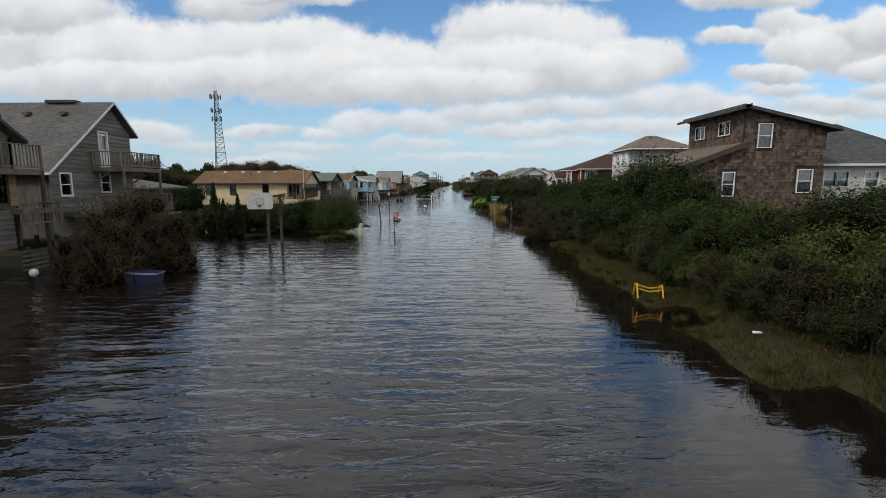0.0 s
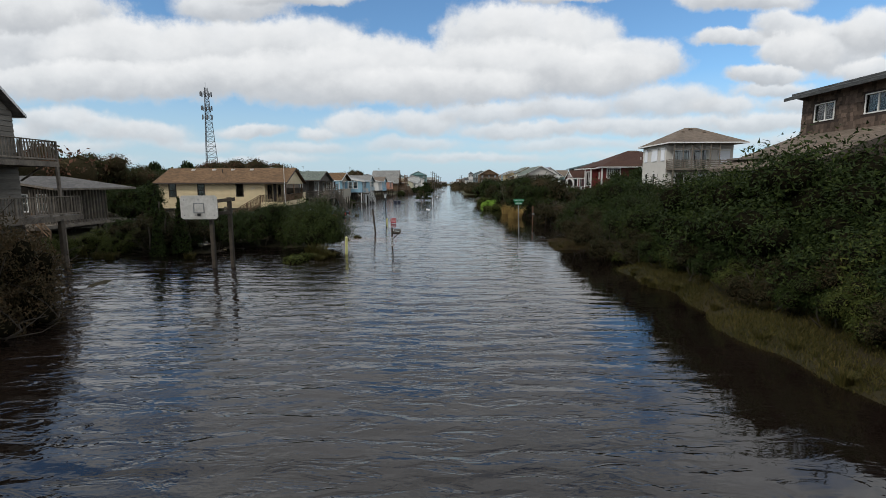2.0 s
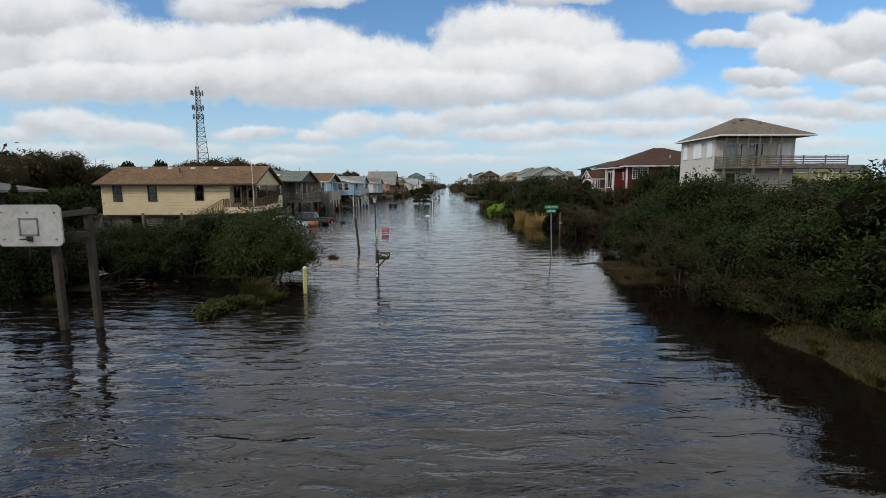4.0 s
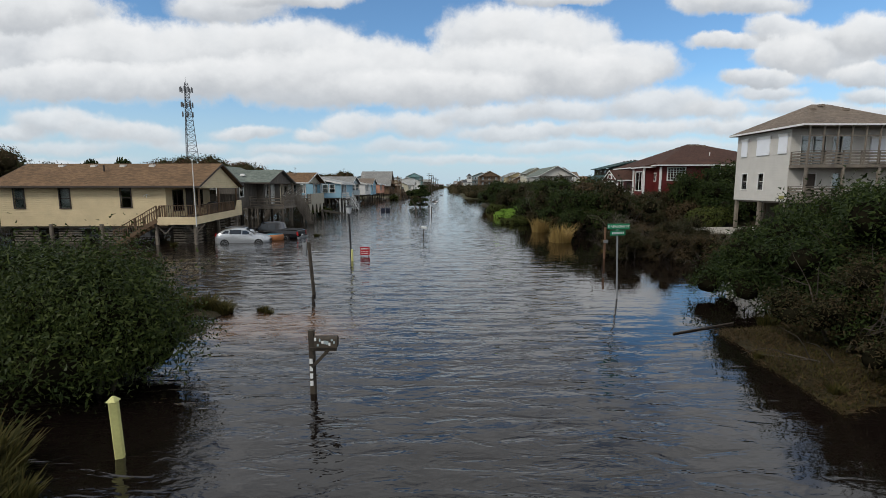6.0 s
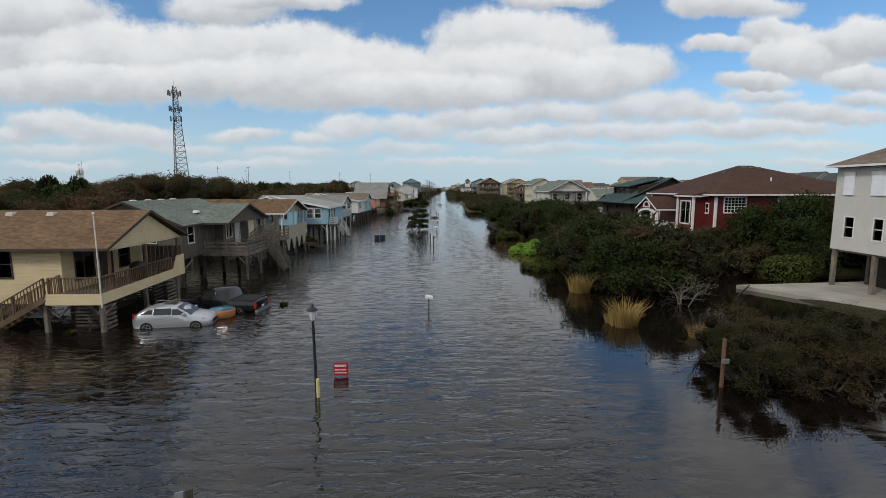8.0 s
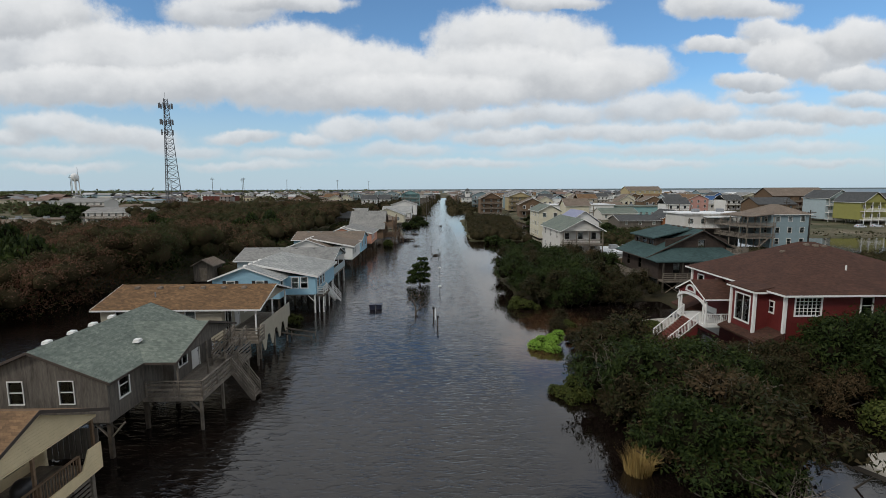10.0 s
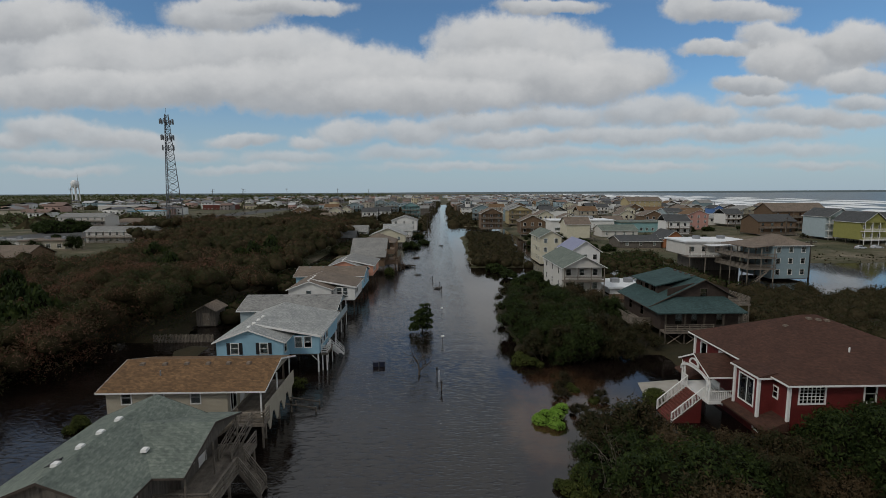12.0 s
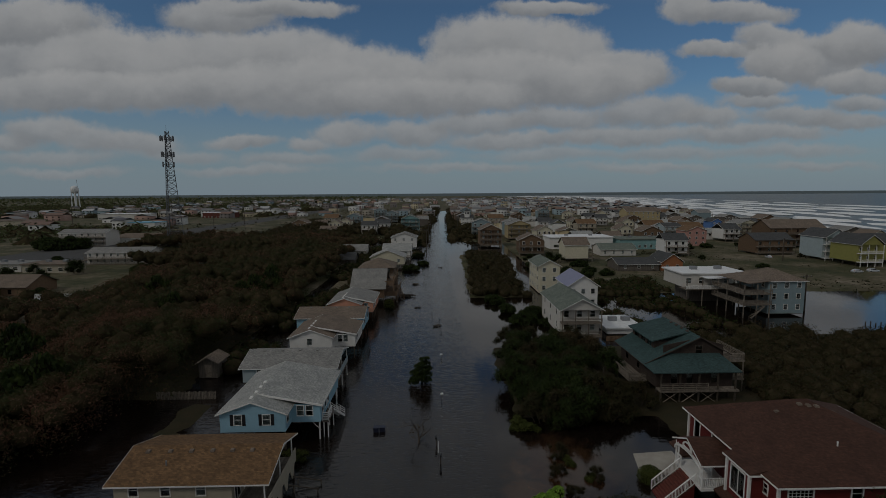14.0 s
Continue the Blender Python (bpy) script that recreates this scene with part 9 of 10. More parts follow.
def silver_car():
    st = [(-2.12, 0.70, 0.34, 0.86, 0.86, 0), (-2.02, 0.82, 0.24, 1.0, 1.04, 0.5), (-1.78, 0.86, 0.20, 1.08, 1.24, 0.56), (-1.35, 0.89, 0.18, 1.07, 1.45, 0.61), (-0.5, 0.9, 0.17, 1.02, 1.59, 0.66), (0.1, 0.9, 0.17, 0.99, 1.56, 0.65), (0.62, 0.9, 0.17, 0.97, 1.36, 0.63), (1.12, 0.89, 0.18, 0.96, 0.985, 0.6), (1.6, 0.87, 0.2, 0.90, 0.90, 0), (1.98, 0.80, 0.24, 0.76, 0.76, 0), (2.14, 0.66, 0.3, 0.62, 0.62, 0)]
    gl = [(-1.62, -0.98, 1.12, 1.36, 0.835, 0.745, 0.42, 0.0), (-0.92, 0.02, 1.07, 1.42, 0.86, 0.745, 0.02, 0.0), (0.08, 0.86, 1.05, 1.36, 0.86, 0.745, 0.0, 0.5)]
    T = vehicle("silver_car", "silver five-door crossover parked in floodwater to its sills", (-13.6, 62.75, -0.32), 15, M["silver"], st, gl, [(-1.32, 0.9, 0.34), (1.34, 0.9, 0.34)])
    part("windscreen", Acc().hexa([(0.34, -0.60, 1.475), (1.06, -0.70, 1.015), (1.06, 0.70, 1.015), (0.34, 0.60, 1.475), (0.36, -0.60, 1.50), (1.08, -0.70, 1.04), (1.08, 0.70, 1.04), (0.36, 0.60, 1.50)]), M["carglass"], T)
    part("sunroof", Acc().box(-0.55, -0.38, 1.60, 0.15, 0.38, 1.618), M["carglass"], T)
    for s in (-1, 1):
        part("roof_rail", Acc().tube((-1.3, s * 0.56, 1.60), (0.1, s * 0.58, 1.62), 0.02, 0.02, 6), M["iron"], T)
        part("headlight", Acc().hexa([(1.78, s * 0.62, 0.68), (2.02, s * 0.5, 0.66), (2.04, s * 0.7, 0.64), (1.75, s * 0.84, 0.68), (1.7, s * 0.64, 0.86), (1.96, s * 0.52, 0.78), (1.98, s * 0.70, 0.78), (1.68, s * 0.84, 0.86)]), M["clearlens"], T)
        part("mirror", Acc().lathe((0.75, s * 1.0, 1.0), [(0.05, 0), (0.11, 0.04), (0.11, 0.12), (0.05, 0.16)], 10), M["silver"], T)
        for x in (-0.75, 0.25):
            part("door_handle", Acc().box(x, s * 0.90 - 0.02, 0.86, x + 0.17, s * 0.90 + 0.02, 0.90), M["silver"], T)
        part("sill_strip", Acc().box(-0.95, s * 0.895 - 0.02, 0.30, 0.95, s * 0.895 + 0.02, 0.36), M["iron"], T)
        part("tail_light", Acc().box(-2.06, s * 0.72 - 0.1, 0.9, -1.95, s * 0.72 + 0.1, 1.15), M["redlens"], T)
    part("grille", Acc().box(2.06, -0.42, 0.42, 2.15, 0.42, 0.60), M["black"], T)
    T.matrix_basis = pose(-13.75, 62.85, -0.28, 0, 0, 8) @ Matrix.Scale(0.87, 4)


def black_pickup():
    st = [(-2.75, 0.88, 0.5, 1.08, 1.08, 0), (-2.6, 0.95, 0.42, 1.12, 1.12, 0), (-0.95, 0.97, 0.40, 1.14, 1.14, 0), (-0.85, 0.97, 0.40, 1.16, 1.78, 0.66), (-0.2, 0.97, 0.40, 1.16, 1.86, 0.70), (0.6, 0.97, 0.40, 1.14, 1.84, 0.70), (1.35, 0.97, 0.40, 1.12, 1.14, 0.66), (2.3, 0.95, 0.42, 1.06, 1.06, 0), (2.75, 0.86, 0.5, 0.98, 0.98, 0)]
    gl = [(-0.74, -0.05, 1.2, 1.66, 0.915, 0.775, 0.06, 0.0), (0.02, 1.0, 1.2, 1.66, 0.915, 0.785, 0.0, 0.42)]
    T = vehicle("black_pickup", "black pickup truck with a covered bed standing in floodwater", (0, 0, 0), 0, M["blackcar"], st, gl, [(-1.65, 0.98, 0.40), (1.75, 0.98, 0.40)])
    part("bed_cover", Acc().box(-2.62, -0.84, 1.13, -0.95, 0.84, 1.18), M["rubber"], T, "black soft bed cover")
    part("rear_window", Acc().hexa([(-0.885, -0.6, 1.22), (-0.86, -0.6, 1.22), (-0.86, 0.6, 1.22), (-0.885, 0.6, 1.22), (-0.87, -0.56, 1.64), (-0.85, -0.56, 1.64), (-0.85, 0.56, 1.64), (-0.87, 0.56, 1.64)]), M["carglass"], T)
    part("tailgate", Acc().box(-2.80, -0.74, 0.55, -2.745, 0.74, 1.06), M["blackcar"], T)
    part("bumper", Acc().box(-2.92, -0.9, 0.36, -2.74, 0.9, 0.56), M["iron"], T, "steel rear bumper")
    part("number_plate", Acc().box(-2.825, -0.16, 0.62, -2.80, 0.16, 0.76), M["signwhite"], T, "white number plate with plain bars")
    for s in (-1, 1):
        part("tail_light", Acc().box(-2.79, s * 0.84 - 0.09, 0.68, -2.70, s * 0.84 + 0.09, 1.02), M["redlens"], T)
        part("mirror", Acc().box(1.05, s * 1.06 - 0.1, 1.14, 1.2, s * 1.06 + 0.1, 1.38), M["black"], T)
    T.matrix_basis = pose(-12.75, 66.0, -0.36, 0, 0, 172) @ Matrix.Scale(0.88, 4)


silver_car()
black_pickup()
PARKED = bpy.data.objects["silver_car"]
for x, y, rz, lab in ((146.2, 208.0, 4, "white car parked on a lot near the beach"), (152.8, 209.0, -6, "silver car parked on a lot near the beach"), (142.0, 246.0, 80, "pale car parked beside the dark brown house")):
    tagged(copy_thing(PARKED, pose(x, y, 0.35, 0, 0, rz)), lab, "car")


# ---------- mast, poles and water tower ----------
def mast():
    bx, by, h = -146, 314.5, 63.5
    M = dict(MATS, iron=MATS["maststeel"])
    T = thing("lattice_mast", "tall grey steel lattice mast with three rings of antennas", "mast", (bx, by, 0))
    def corner_at(i, z):
        r = 4.4 * (1 - z / h) + 1.05
        b = 2 * math.pi * i / 3 + 0.35
        return Vector((bx + r * math.cos(b), by + r * math.sin(b), z))
    lev = [0]
    while lev[-1] < h - 1:
        lev.append(min(h, lev[-1] + max(1.9, 3.2 * (1 - lev[-1] / h) + 1.4)))
    for i in range(3):
        a = Acc().tube(corner_at(i, 0), corner_at(i, h), 0.21, 0.17, 6)
        part("leg", a, M["iron"], T)
        a = Acc()
        j = (i + 1) % 3
        for k, (z0, z1) in enumerate(zip(lev, lev[1:])):
            a.tube(corner_at(i, z1), corner_at(j, z1), 0.085, 0.085, 5)
            a.tube(corner_at(i, z0), corner_at(j, z1), 0.085, 0.085, 5).tube(corner_at(j, z0), corner_at(i, z1), 0.085, 0.085, 5)
        part("bracing", a, M["iron"], T)
    for z, r, n in ((59.5, 3.2, 9), (51.0, 3.0, 9), (45.5, 3.0, 6)):
        a = Acc()
        for i in range(n):
            b0, b1 = 2 * math.pi * i / n, 2 * math.pi * (i + 1) / n
            a.tube((bx + r * math.cos(b0), by + r * math.sin(b0), z), (bx + r * math.cos(b1), by + r * math.sin(b1), z), 0.08, 0.08, 5)
        fr = part("antenna_frame", a, M["iron"], T)
        for i in range(n):
            b = 2 * math.pi * i / n
            x, y = bx + r * math.cos(b), by + r * math.sin(b)
            part("antenna", Acc().box(x - 0.28, y - 0.2, z - 1.3, x + 0.28, y + 0.2, z + 1.4), M["iron"], fr)
    part("rod", Acc().tube((bx, by, h - 2), (bx, by, h + 3.2), 0.07, 0.05, 6), M["iron"], T)
    part("equipment_hut", Acc().box(bx - 6, by - 4.5, 0.2, bx - 1.5, by - 1.5, 3.2), M["concrete"], T)


def water_tower():
    x, y = -735, 1040
    T = thing("water_tower", "white water tower with a round tank on legs", "water tower", (x, y, 0))
    part("tank", Acc().lathe((x, y, 33), [(1.6, 0), (5.6, 2.2), (7.2, 6), (7.2, 11), (5.8, 14.5), (2.4, 16.5), (0.5, 17)], 20), M["signwhite"], T, smooth=True)
    for i in range(6):
        b = 2 * math.pi * i / 6
        part("leg", Acc().tube((x + 7.8 * math.cos(b), y + 7.8 * math.sin(b), 0), (x + 6.6 * math.cos(b), y + 6.6 * math.sin(b), 38), 0.55, 0.55, 8), M["signwhite"], T)
    part("riser", Acc().tube((x, y, 0), (x, y, 34), 2.0, 2.0, 12), M["signwhite"], T)
    part("rod", Acc().tube((x + 6, y, 30), (x + 6, y, 62), 0.35, 0.3, 6), M["iron"], T)


def utility_pole(x, y, h, arm=True):
    x = x + float(veer(y)) if abs(x) < 60 else x
    T = thing("utility_pole", "tall brown timber utility pole", "pole", (x, y, 0), "utility poles")
    part("pole", Acc().tube((x, y, -0.3), (x, y, h), 0.22, 0.14, 8), M["darkpost"], T)
    if arm:
        for k in (0.6, 1.6):
            stick("cross_arm", (x - 1.4, y, h - k), (x + 1.4, y, h - k), 0.14, 0.16, M["darkpost"], T)
        for s in (-1.2, -0.5, 0.5, 1.2):
            part("insulator", Acc().lathe((x + s, y, h - 0.52), [(0.05, 0), (0.09, 0.08), (0.05, 0.2)], 8), M["iron"], T)


mast()
water_tower()
for x, y, h in ((-280, 420, 26), (-190, 395, 22), (-172, 420, 24), (-152, 430, 24), (-205, 560, 26), (-170, 600, 26), (-120, 640, 26), (-90, 700, 26), (-7.5, 286, 11), (-8.0, 330, 11), (-8.5, 380, 11), (-9, 440, 11), (-9.5, 520, 11), (11.5, 420, 11), (12, 560, 11), (88, 158, 9), (140, 235, 10), (180, 300, 10)):
    utility_pole(x, y, h)


# ---------- houses further up the street ----------
deck_house("pale blue-white house with a blue-purple metal roof", 31.5, 38.5, 160, 171, 0.9, 2, 2.7, 9.0, "y", M["white"], M["purple"], M["trim"], 3, False, west=3)
deck_house("cream three-storey house with a grey-green gable roof", 28.6, 34.6, 181, 194, 0.3, 3, 2.55, 9.8, "y", M["butter"], M["roof_green"], M["trim"], 2, False, west=4)
deck_house("brown-grey house with stacked decks and a taupe gable", 20.5, 32, 300, 312, 1.2, 3, 2.7, 12.4, "y", M["timber"], M["roof_taupe"], M["trim"], 3)
deck_house("tan house with stacked decks and a grey gable", 40, 54, 335, 348, 1.2, 3, 2.8, 12.5, "y", M["ochre"], M["roof_grey"], M["trim"], 3)
deck_house("teal three-storey house with white trim and a green roof", -30, -17, 392, 404, 2.0, 3, 2.9, 13.8, "y", M["teal"], M["roof_green"], M["trim"], 3)
deck_house("white gabled house with small dark windows", -26, -13, 292, 303, 1.2, 2, 2.6, 8.8, "y", M["white"], M["roof_grey"], M["trim"], 3, False)
deck_house("low house under a dark brown hipped roof", -27, -15.5, 207, 218, 1.4, 1, 2.7, 6.8, "x", M["timber"], M["roof_taupe"], M["darktrim"], 3, True, True)
deck_house("butter-yellow house with a pale roof and street decks", -27, -14, 230, 240, 1.6, 1, 2.8, 7.2, "y", M["butter"], M["roof_pale"], M["trim"], 3, False)
deck_house("white house with a pale grey roof", -25, -13, 252, 263, 1.6, 1, 2.8, 7.0, "x", M["white"], M["roof_pale"], M["trim"], 3)
deck_house("pale house with a grey roof behind the street row", -46, -34, 262, 272, 0.5, 1, 2.8, 5.8, "x", M["offwhite"], M["roof_grey"], M["trim"], 3, False)
deck_house("small grey house with a dark roof behind the street row", -50, -34, 234, 243, 0.5, 1, 2.6, 5.6, "x", M["greyboard"], M["roof_dark"], M["darktrim"], 3, False)
deck_house("low cottage with an orange-brown roof among the scrub", -99, -87, 243, 250, 0.4, 1, 2.3, 4.4, "x", M["teal"], M["roof_orange"], M["trim"], 3, False)
deck_house("dark brown house at the edge of the scrub", -136, -117, 183, 194, 0.3, 1, 2.8, 6.0, "x", M["timber"], M["roof_taupe"], M["darktrim"], 2, False)
deck_house("long low white house with a pale roof", -108, -95, 170, 176, 0.1, 1, 2.0, 3.2, "x", M["white"], M["roof_pale"], M["trim"], 4, False)
T = deck_house("blue-grey three-storey house with white windows and side decks", 76, 84.6, 154, 165, 0.6, 3, 2.55, 10.4, "x", M["slate"], M["roof_taupe"], M["trim"], 3, False, True, west=3)
part("roof", Acc().hexa([(71, 153.4, 7.7), (76, 153.4, 8.25), (76, 165.5, 8.25), (71, 165.5, 7.7), (71, 153.4, 7.85), (76, 153.4, 8.4), (76, 165.5, 8.4), (71, 165.5, 7.85)]), M["roof_taupe"], T)
for z in (3.1, 5.6):
    deck(T, 69.4, 76, 152.5, 165, z, M["olddeck"], 0.6)
    railing(T, (69.5, 152.6, z), (76, 152.6, z), M["olddeck"], every=2.2)
    railing(T, (69.5, 165, z), (69.5, 152.6, z), M["olddeck"], every=3)
pilings(T, (69.6, 72.6, 75.6), (152.7, 159), -0.4, 7.7, M["olddeck"], 0.2)
stairs_at = Acc()
for i in range(10):
    stairs_at.box(70.6 + i * 0.3, 151.4, 0.3 + i * 0.28, 70.9 + i * 0.3, 152.4, 0.36 + i * 0.28)
stairs_at.beam((70.6, 151.4, 0.2), (73.6, 151.4, 3.0), 0.06, 0.26)
part("stair", stairs_at, M["olddeck"], T)
deck_house("green-grey low house with a green roof", 74, 90, 258, 270, 0.4, 1, 2.8, 5.6, "x", M["offwhite"], M["roof_green"], M["trim"], 4, False)
deck_house("low house with a charcoal roof beside a brick wing", 66, 81, 217, 228, 0.4, 1, 2.3, 4.6, "x", M["greyboard"], M["roof_dark"], M["trim"], 3, False)
deck_house("orange-brown brick wing with a dark gabled roof", 81.6, 89, 216, 227, 0.4, 1, 3.2, 6.6, "y", M["orange"], M["roof_dark"], M["trim"], 2, False)
deck_house("pink gabled house with a brown roof", 130.5, 141, 291, 302, 0.8, 3, 2.6, 11, "y", M["pink"], M["roof_brown"], M["trim"], 3, False)
deck_house("tall grey house with stacked decks near the beach", 133, 143, 320, 331, 1.0, 3, 2.6, 10.8, "x", M["paleblue"], M["roof_dark"], M["trim"], 3)
deck_house("cream gabled house with white porches near the beach", 186, 198, 335, 347, 1.2, 3, 2.7, 11.6, "y", M["butter"], M["roof_grey"], M["trim"], 3)
deck_house("deep blue house with white trim near the beach", 180, 186, 352, 362, 1.2, 3, 2.8, 11.6, "y", M["royal"], M["roof_dark"], M["trim"], 2, False)
deck_house("large tan apartment house with a taupe roof near the dunes", 160, 188, 440, 456, 0.8, 4, 3.0, 16, "x", M["ochre"], M["roof_taupe"], M["trim"], 7, False)
deck_house("dark brown house with broad decks near the beach", 143, 160, 256, 268, 1.4, 2, 2.8, 10, "x", M["timber"], M["roof_dark"], M["darktrim"], 4)
deck_house("long brown house with a dark gabled roof by the dunes", 168, 196, 282, 296, 1.6, 3, 2.9, 14.4, "x", M["timber"], M["roof_taupe"], M["darktrim"], 5)
deck_house("pale blue and white house with stacked porches", 157.5, 167, 237, 249, 1.6, 3, 2.8, 13.4, "y", M["paleblue"], M["roof_dark"], M["trim"], 3, dm=M["trim"])
deck_house("yellow-green gabled house with white-trimmed porches", 156.5, 165.1, 220, 232, 2.4, 2, 3.2, 12.6, "y", M["lime"], M["roof_dark"], M["trim"], 3, dm=M["trim"])
deck_house("yellow-green wing with a dark roof and dormers on stilts", 165.9, 187.5, 224, 235, 2.4, 2, 3.2, 12.2, "x", M["lime"], M["roof_dark"], M["trim"], 5, False)
deck_house("dark red house by the beach road", 214, 232, 230, 244, 0.8, 2, 2.8, 10, "x", M["red"], M["roof_dark"], M["trim"], 4)


def flat_building(name, label, x0, x1, y0, y1, z1, wm, levels=1, n=6, z0=0.3, rail=False, roof="flatroof"):
    T = thing(name, label, "building", ((x0 + x1) / 2, (y0 + y1) / 2, 0))
    h = (z1 - z0) / levels
    hs = [((x1 - x0) * (i + 0.3) / n, (x1 - x0) * (i + 0.7) / n, z0 + k * h + 0.9, z0 + k * h + min(2.2, h - 0.4), {}) for k in range(levels) for i in range(n)]
    body(T, x0, x1, y0, y1, z0, z1, wm, {"s": hs})
    rf = part("roof", Acc().box(x0 - 0.5, y0 - 0.5, z1, x1 + 0.5, y1 + 0.5, z1 + 0.35), M[roof], T)
    for i in range(2):
        x = x0 + (x1 - x0) * (0.3 + 0.4 * i)
        part("roof_unit", Acc().box(x, (y0 + y1) / 2, z1 + 0.35, x + 1.6, (y0 + y1) / 2 + 1.2, z1 + 1.2), M["iron"], rf)
    if rail:
        for k in range(levels):
            z = z0 + k * h
            deck(T, x0, x1, y0 - 2, y0, z + 0.02, M["olddeck"], 0.6)
            railing(T, (x0, y0 - 1.9, z), (x1, y0 - 1.9, z), M["trim"], every=3)
        pilings(T, tuple(np.linspace(x0, x1, 5)), (y0 - 1.8,), -0.4, z1, M["trim"], 0.2)
    return T


T = flat_building("flat_house", "pale house with a white flat roof over a brick ground floor", 63.4, 80, 168, 178, 7.6, M["offwhite"], 1, 5, 4.3)
part("ground_floor", Acc().box(66.5, 170, -0.3, 79, 177.6, 4.3), M["greyboard"], T)
deck(T, 62.5, 75, 164.4, 168, 4.3, M["olddeck"], 0.6)
railing(T, (62.6, 164.5, 4.3), (75, 164.5, 4.3), M["trim"], every=3)
part("porch_roof", Acc().box(68, 164.6, 6.9, 75.4, 167.9, 7.05), M["flatroof"], T)
pilings(T, (62.8, 66.8, 70.8, 74.8), (164.6,), -0.4, 6.9, M["olddeck"], 0.2)
flat_building("store", "long white commercial building with a flat roof", 58, 90, 286, 302, 6.0, M["white"], 1, 5)
flat_building("store", "green-trimmed commercial building with a flat pale roof", 92, 118, 282, 298, 5.2, M["teal"], 1, 9, roof="roof_green")
flat_building("pool_house", "low white walled pool terrace beside the decked house", 34, 41, 141, 150, 1.3, M["white"], 1, 1, 0.2)
flat_building("strip_mall", "long white strip of shops far off", -400, -345, 620, 645, 7, M["offwhite"], 1, 12)
flat_building("strip_mall", "long shops with white and red fronts far off", -286, -250, 640, 662, 7, M["brick"], 1, 8)
flat_building("strip_mall", "long brown commercial building far off", -470, -380, 500, 520, 6, M["tan"], 1, 14, roof="roof_taupe")
flat_building("store", "store with a bright blue roof", -262, -236, 452, 470, 6, M["white"], 1, 5, roof="bluevinyl")
flat_building("store", "low grey-white shops beside the highway", -172, -156, 227, 236, 3.4, M["offwhite"], 1, 4, roof="roof_grey")
flat_building("store", "low row of workshops with brown roofs by the highway", -153, -137, 224, 234, 3.6, M["tan"], 1, 4, roof="roof_taupe")

deck_house("pale two-storey inn with a blue-grey roof and porch", -145, -119.6, 246, 256, 0.5, 2, 2.4, 7.2, "x", M["offwhite"], M["roof_grey"], M["trim"], 9, name="inn")
deck_house("white motel building with a grey hipped roof", -195, -160, 332, 346, 0.5, 1, 3.2, 6.2, "x", M["white"], M["roof_taupe"], M["trim"], 8, False, True, name="motel")
deck_house("pale three-storey motel with rows of balconies", -212, -186, 318, 330, 0.5, 3, 2.5, 10, "x", M["offwhite"], M["roof_grey"], M["trim"], 7, name="motel")
solo("lawn", Acc().box(-150, 218, 0.3, -118, 244, 0.56), MATS["grass"], "flat green lawn beside the inn", "lawn", kind="structure")
solo("road", Acc().box(-206, 60, 0.3, -178, 1400, 0.66), MATS["asphalt"], "grey highway running beside the scrub", "road", kind="structure")
solo("car_park", Acc().box(-178, 240, 0.3, -148, 300, 0.64), MATS["asphalt"], "grey car park before the inn", "car park", kind="structure")

# garden shed and board fence behind the houses
T = thing("garden_shed", "small grey board shed with a brown roof", "shed", (-36.5, 122.5, 0))
body(T, -38.2, -35.2, 120.8, 124.2, 0.2, 2.6, M["greyboard"], {"s": [(1.0, 2.0, 0.25, 2.2, dict(door=M["olddeck"], trim=M["olddeck"]))]}, {"s": (1.5, 3.4), "n": (1.5, 3.4)})
roof_gable(T, -38.5, -34.9, 120.4, 124.6, 2.6, 3.6, M["roof_taupe"], M["olddeck"], "y")
F = thing("board_fence", "weathered grey picket fence at the back of the lot", "fence", (-36, 113.2, 0))
for i in range(42):
    stick("picket", (-40.4 + i * 0.2, 113.2, -0.2), (-40.4 + i * 0.2, 113.2, 1.15 + 0.06 * math.sin(i * 1.7)), 0.15, 0.03, M["olddeck"], F)
for z in (0.3, 0.9):
    stick("fence_rail", (-40.4, 113.25, z), (-32.1, 113.25, z), 0.05, 0.09, M["olddeck"], F)
F = thing("board_fence", "long weathered board fence round the decked house's lot", "fence", (37, 137.5, 0))
for i in range(52):
    stick("picket", (32.5 + i * 0.24, 137.2, -0.3), (32.5 + i * 0.24, 137.2, 1.0), 0.2, 0.03, M["timber"], F)
for z in (0.25, 0.8):
    stick("fence_rail", (32.5, 137.24, z), (44.8, 137.24, z), 0.05, 0.09, M["timber"], F)
F = thing("post_fence", "row of dark posts standing in the pond", "fence", (96, 146, 0))
for i in range(14):
    x = 92 + i * 0.9
    stick("fence_post", (x, 146 - i * 0.25, -0.5), (x, 146 - i * 0.25, 0.7 + 0.15 * math.sin(i * 2.3)), 0.16, 0.16, M["darkpost"], F)


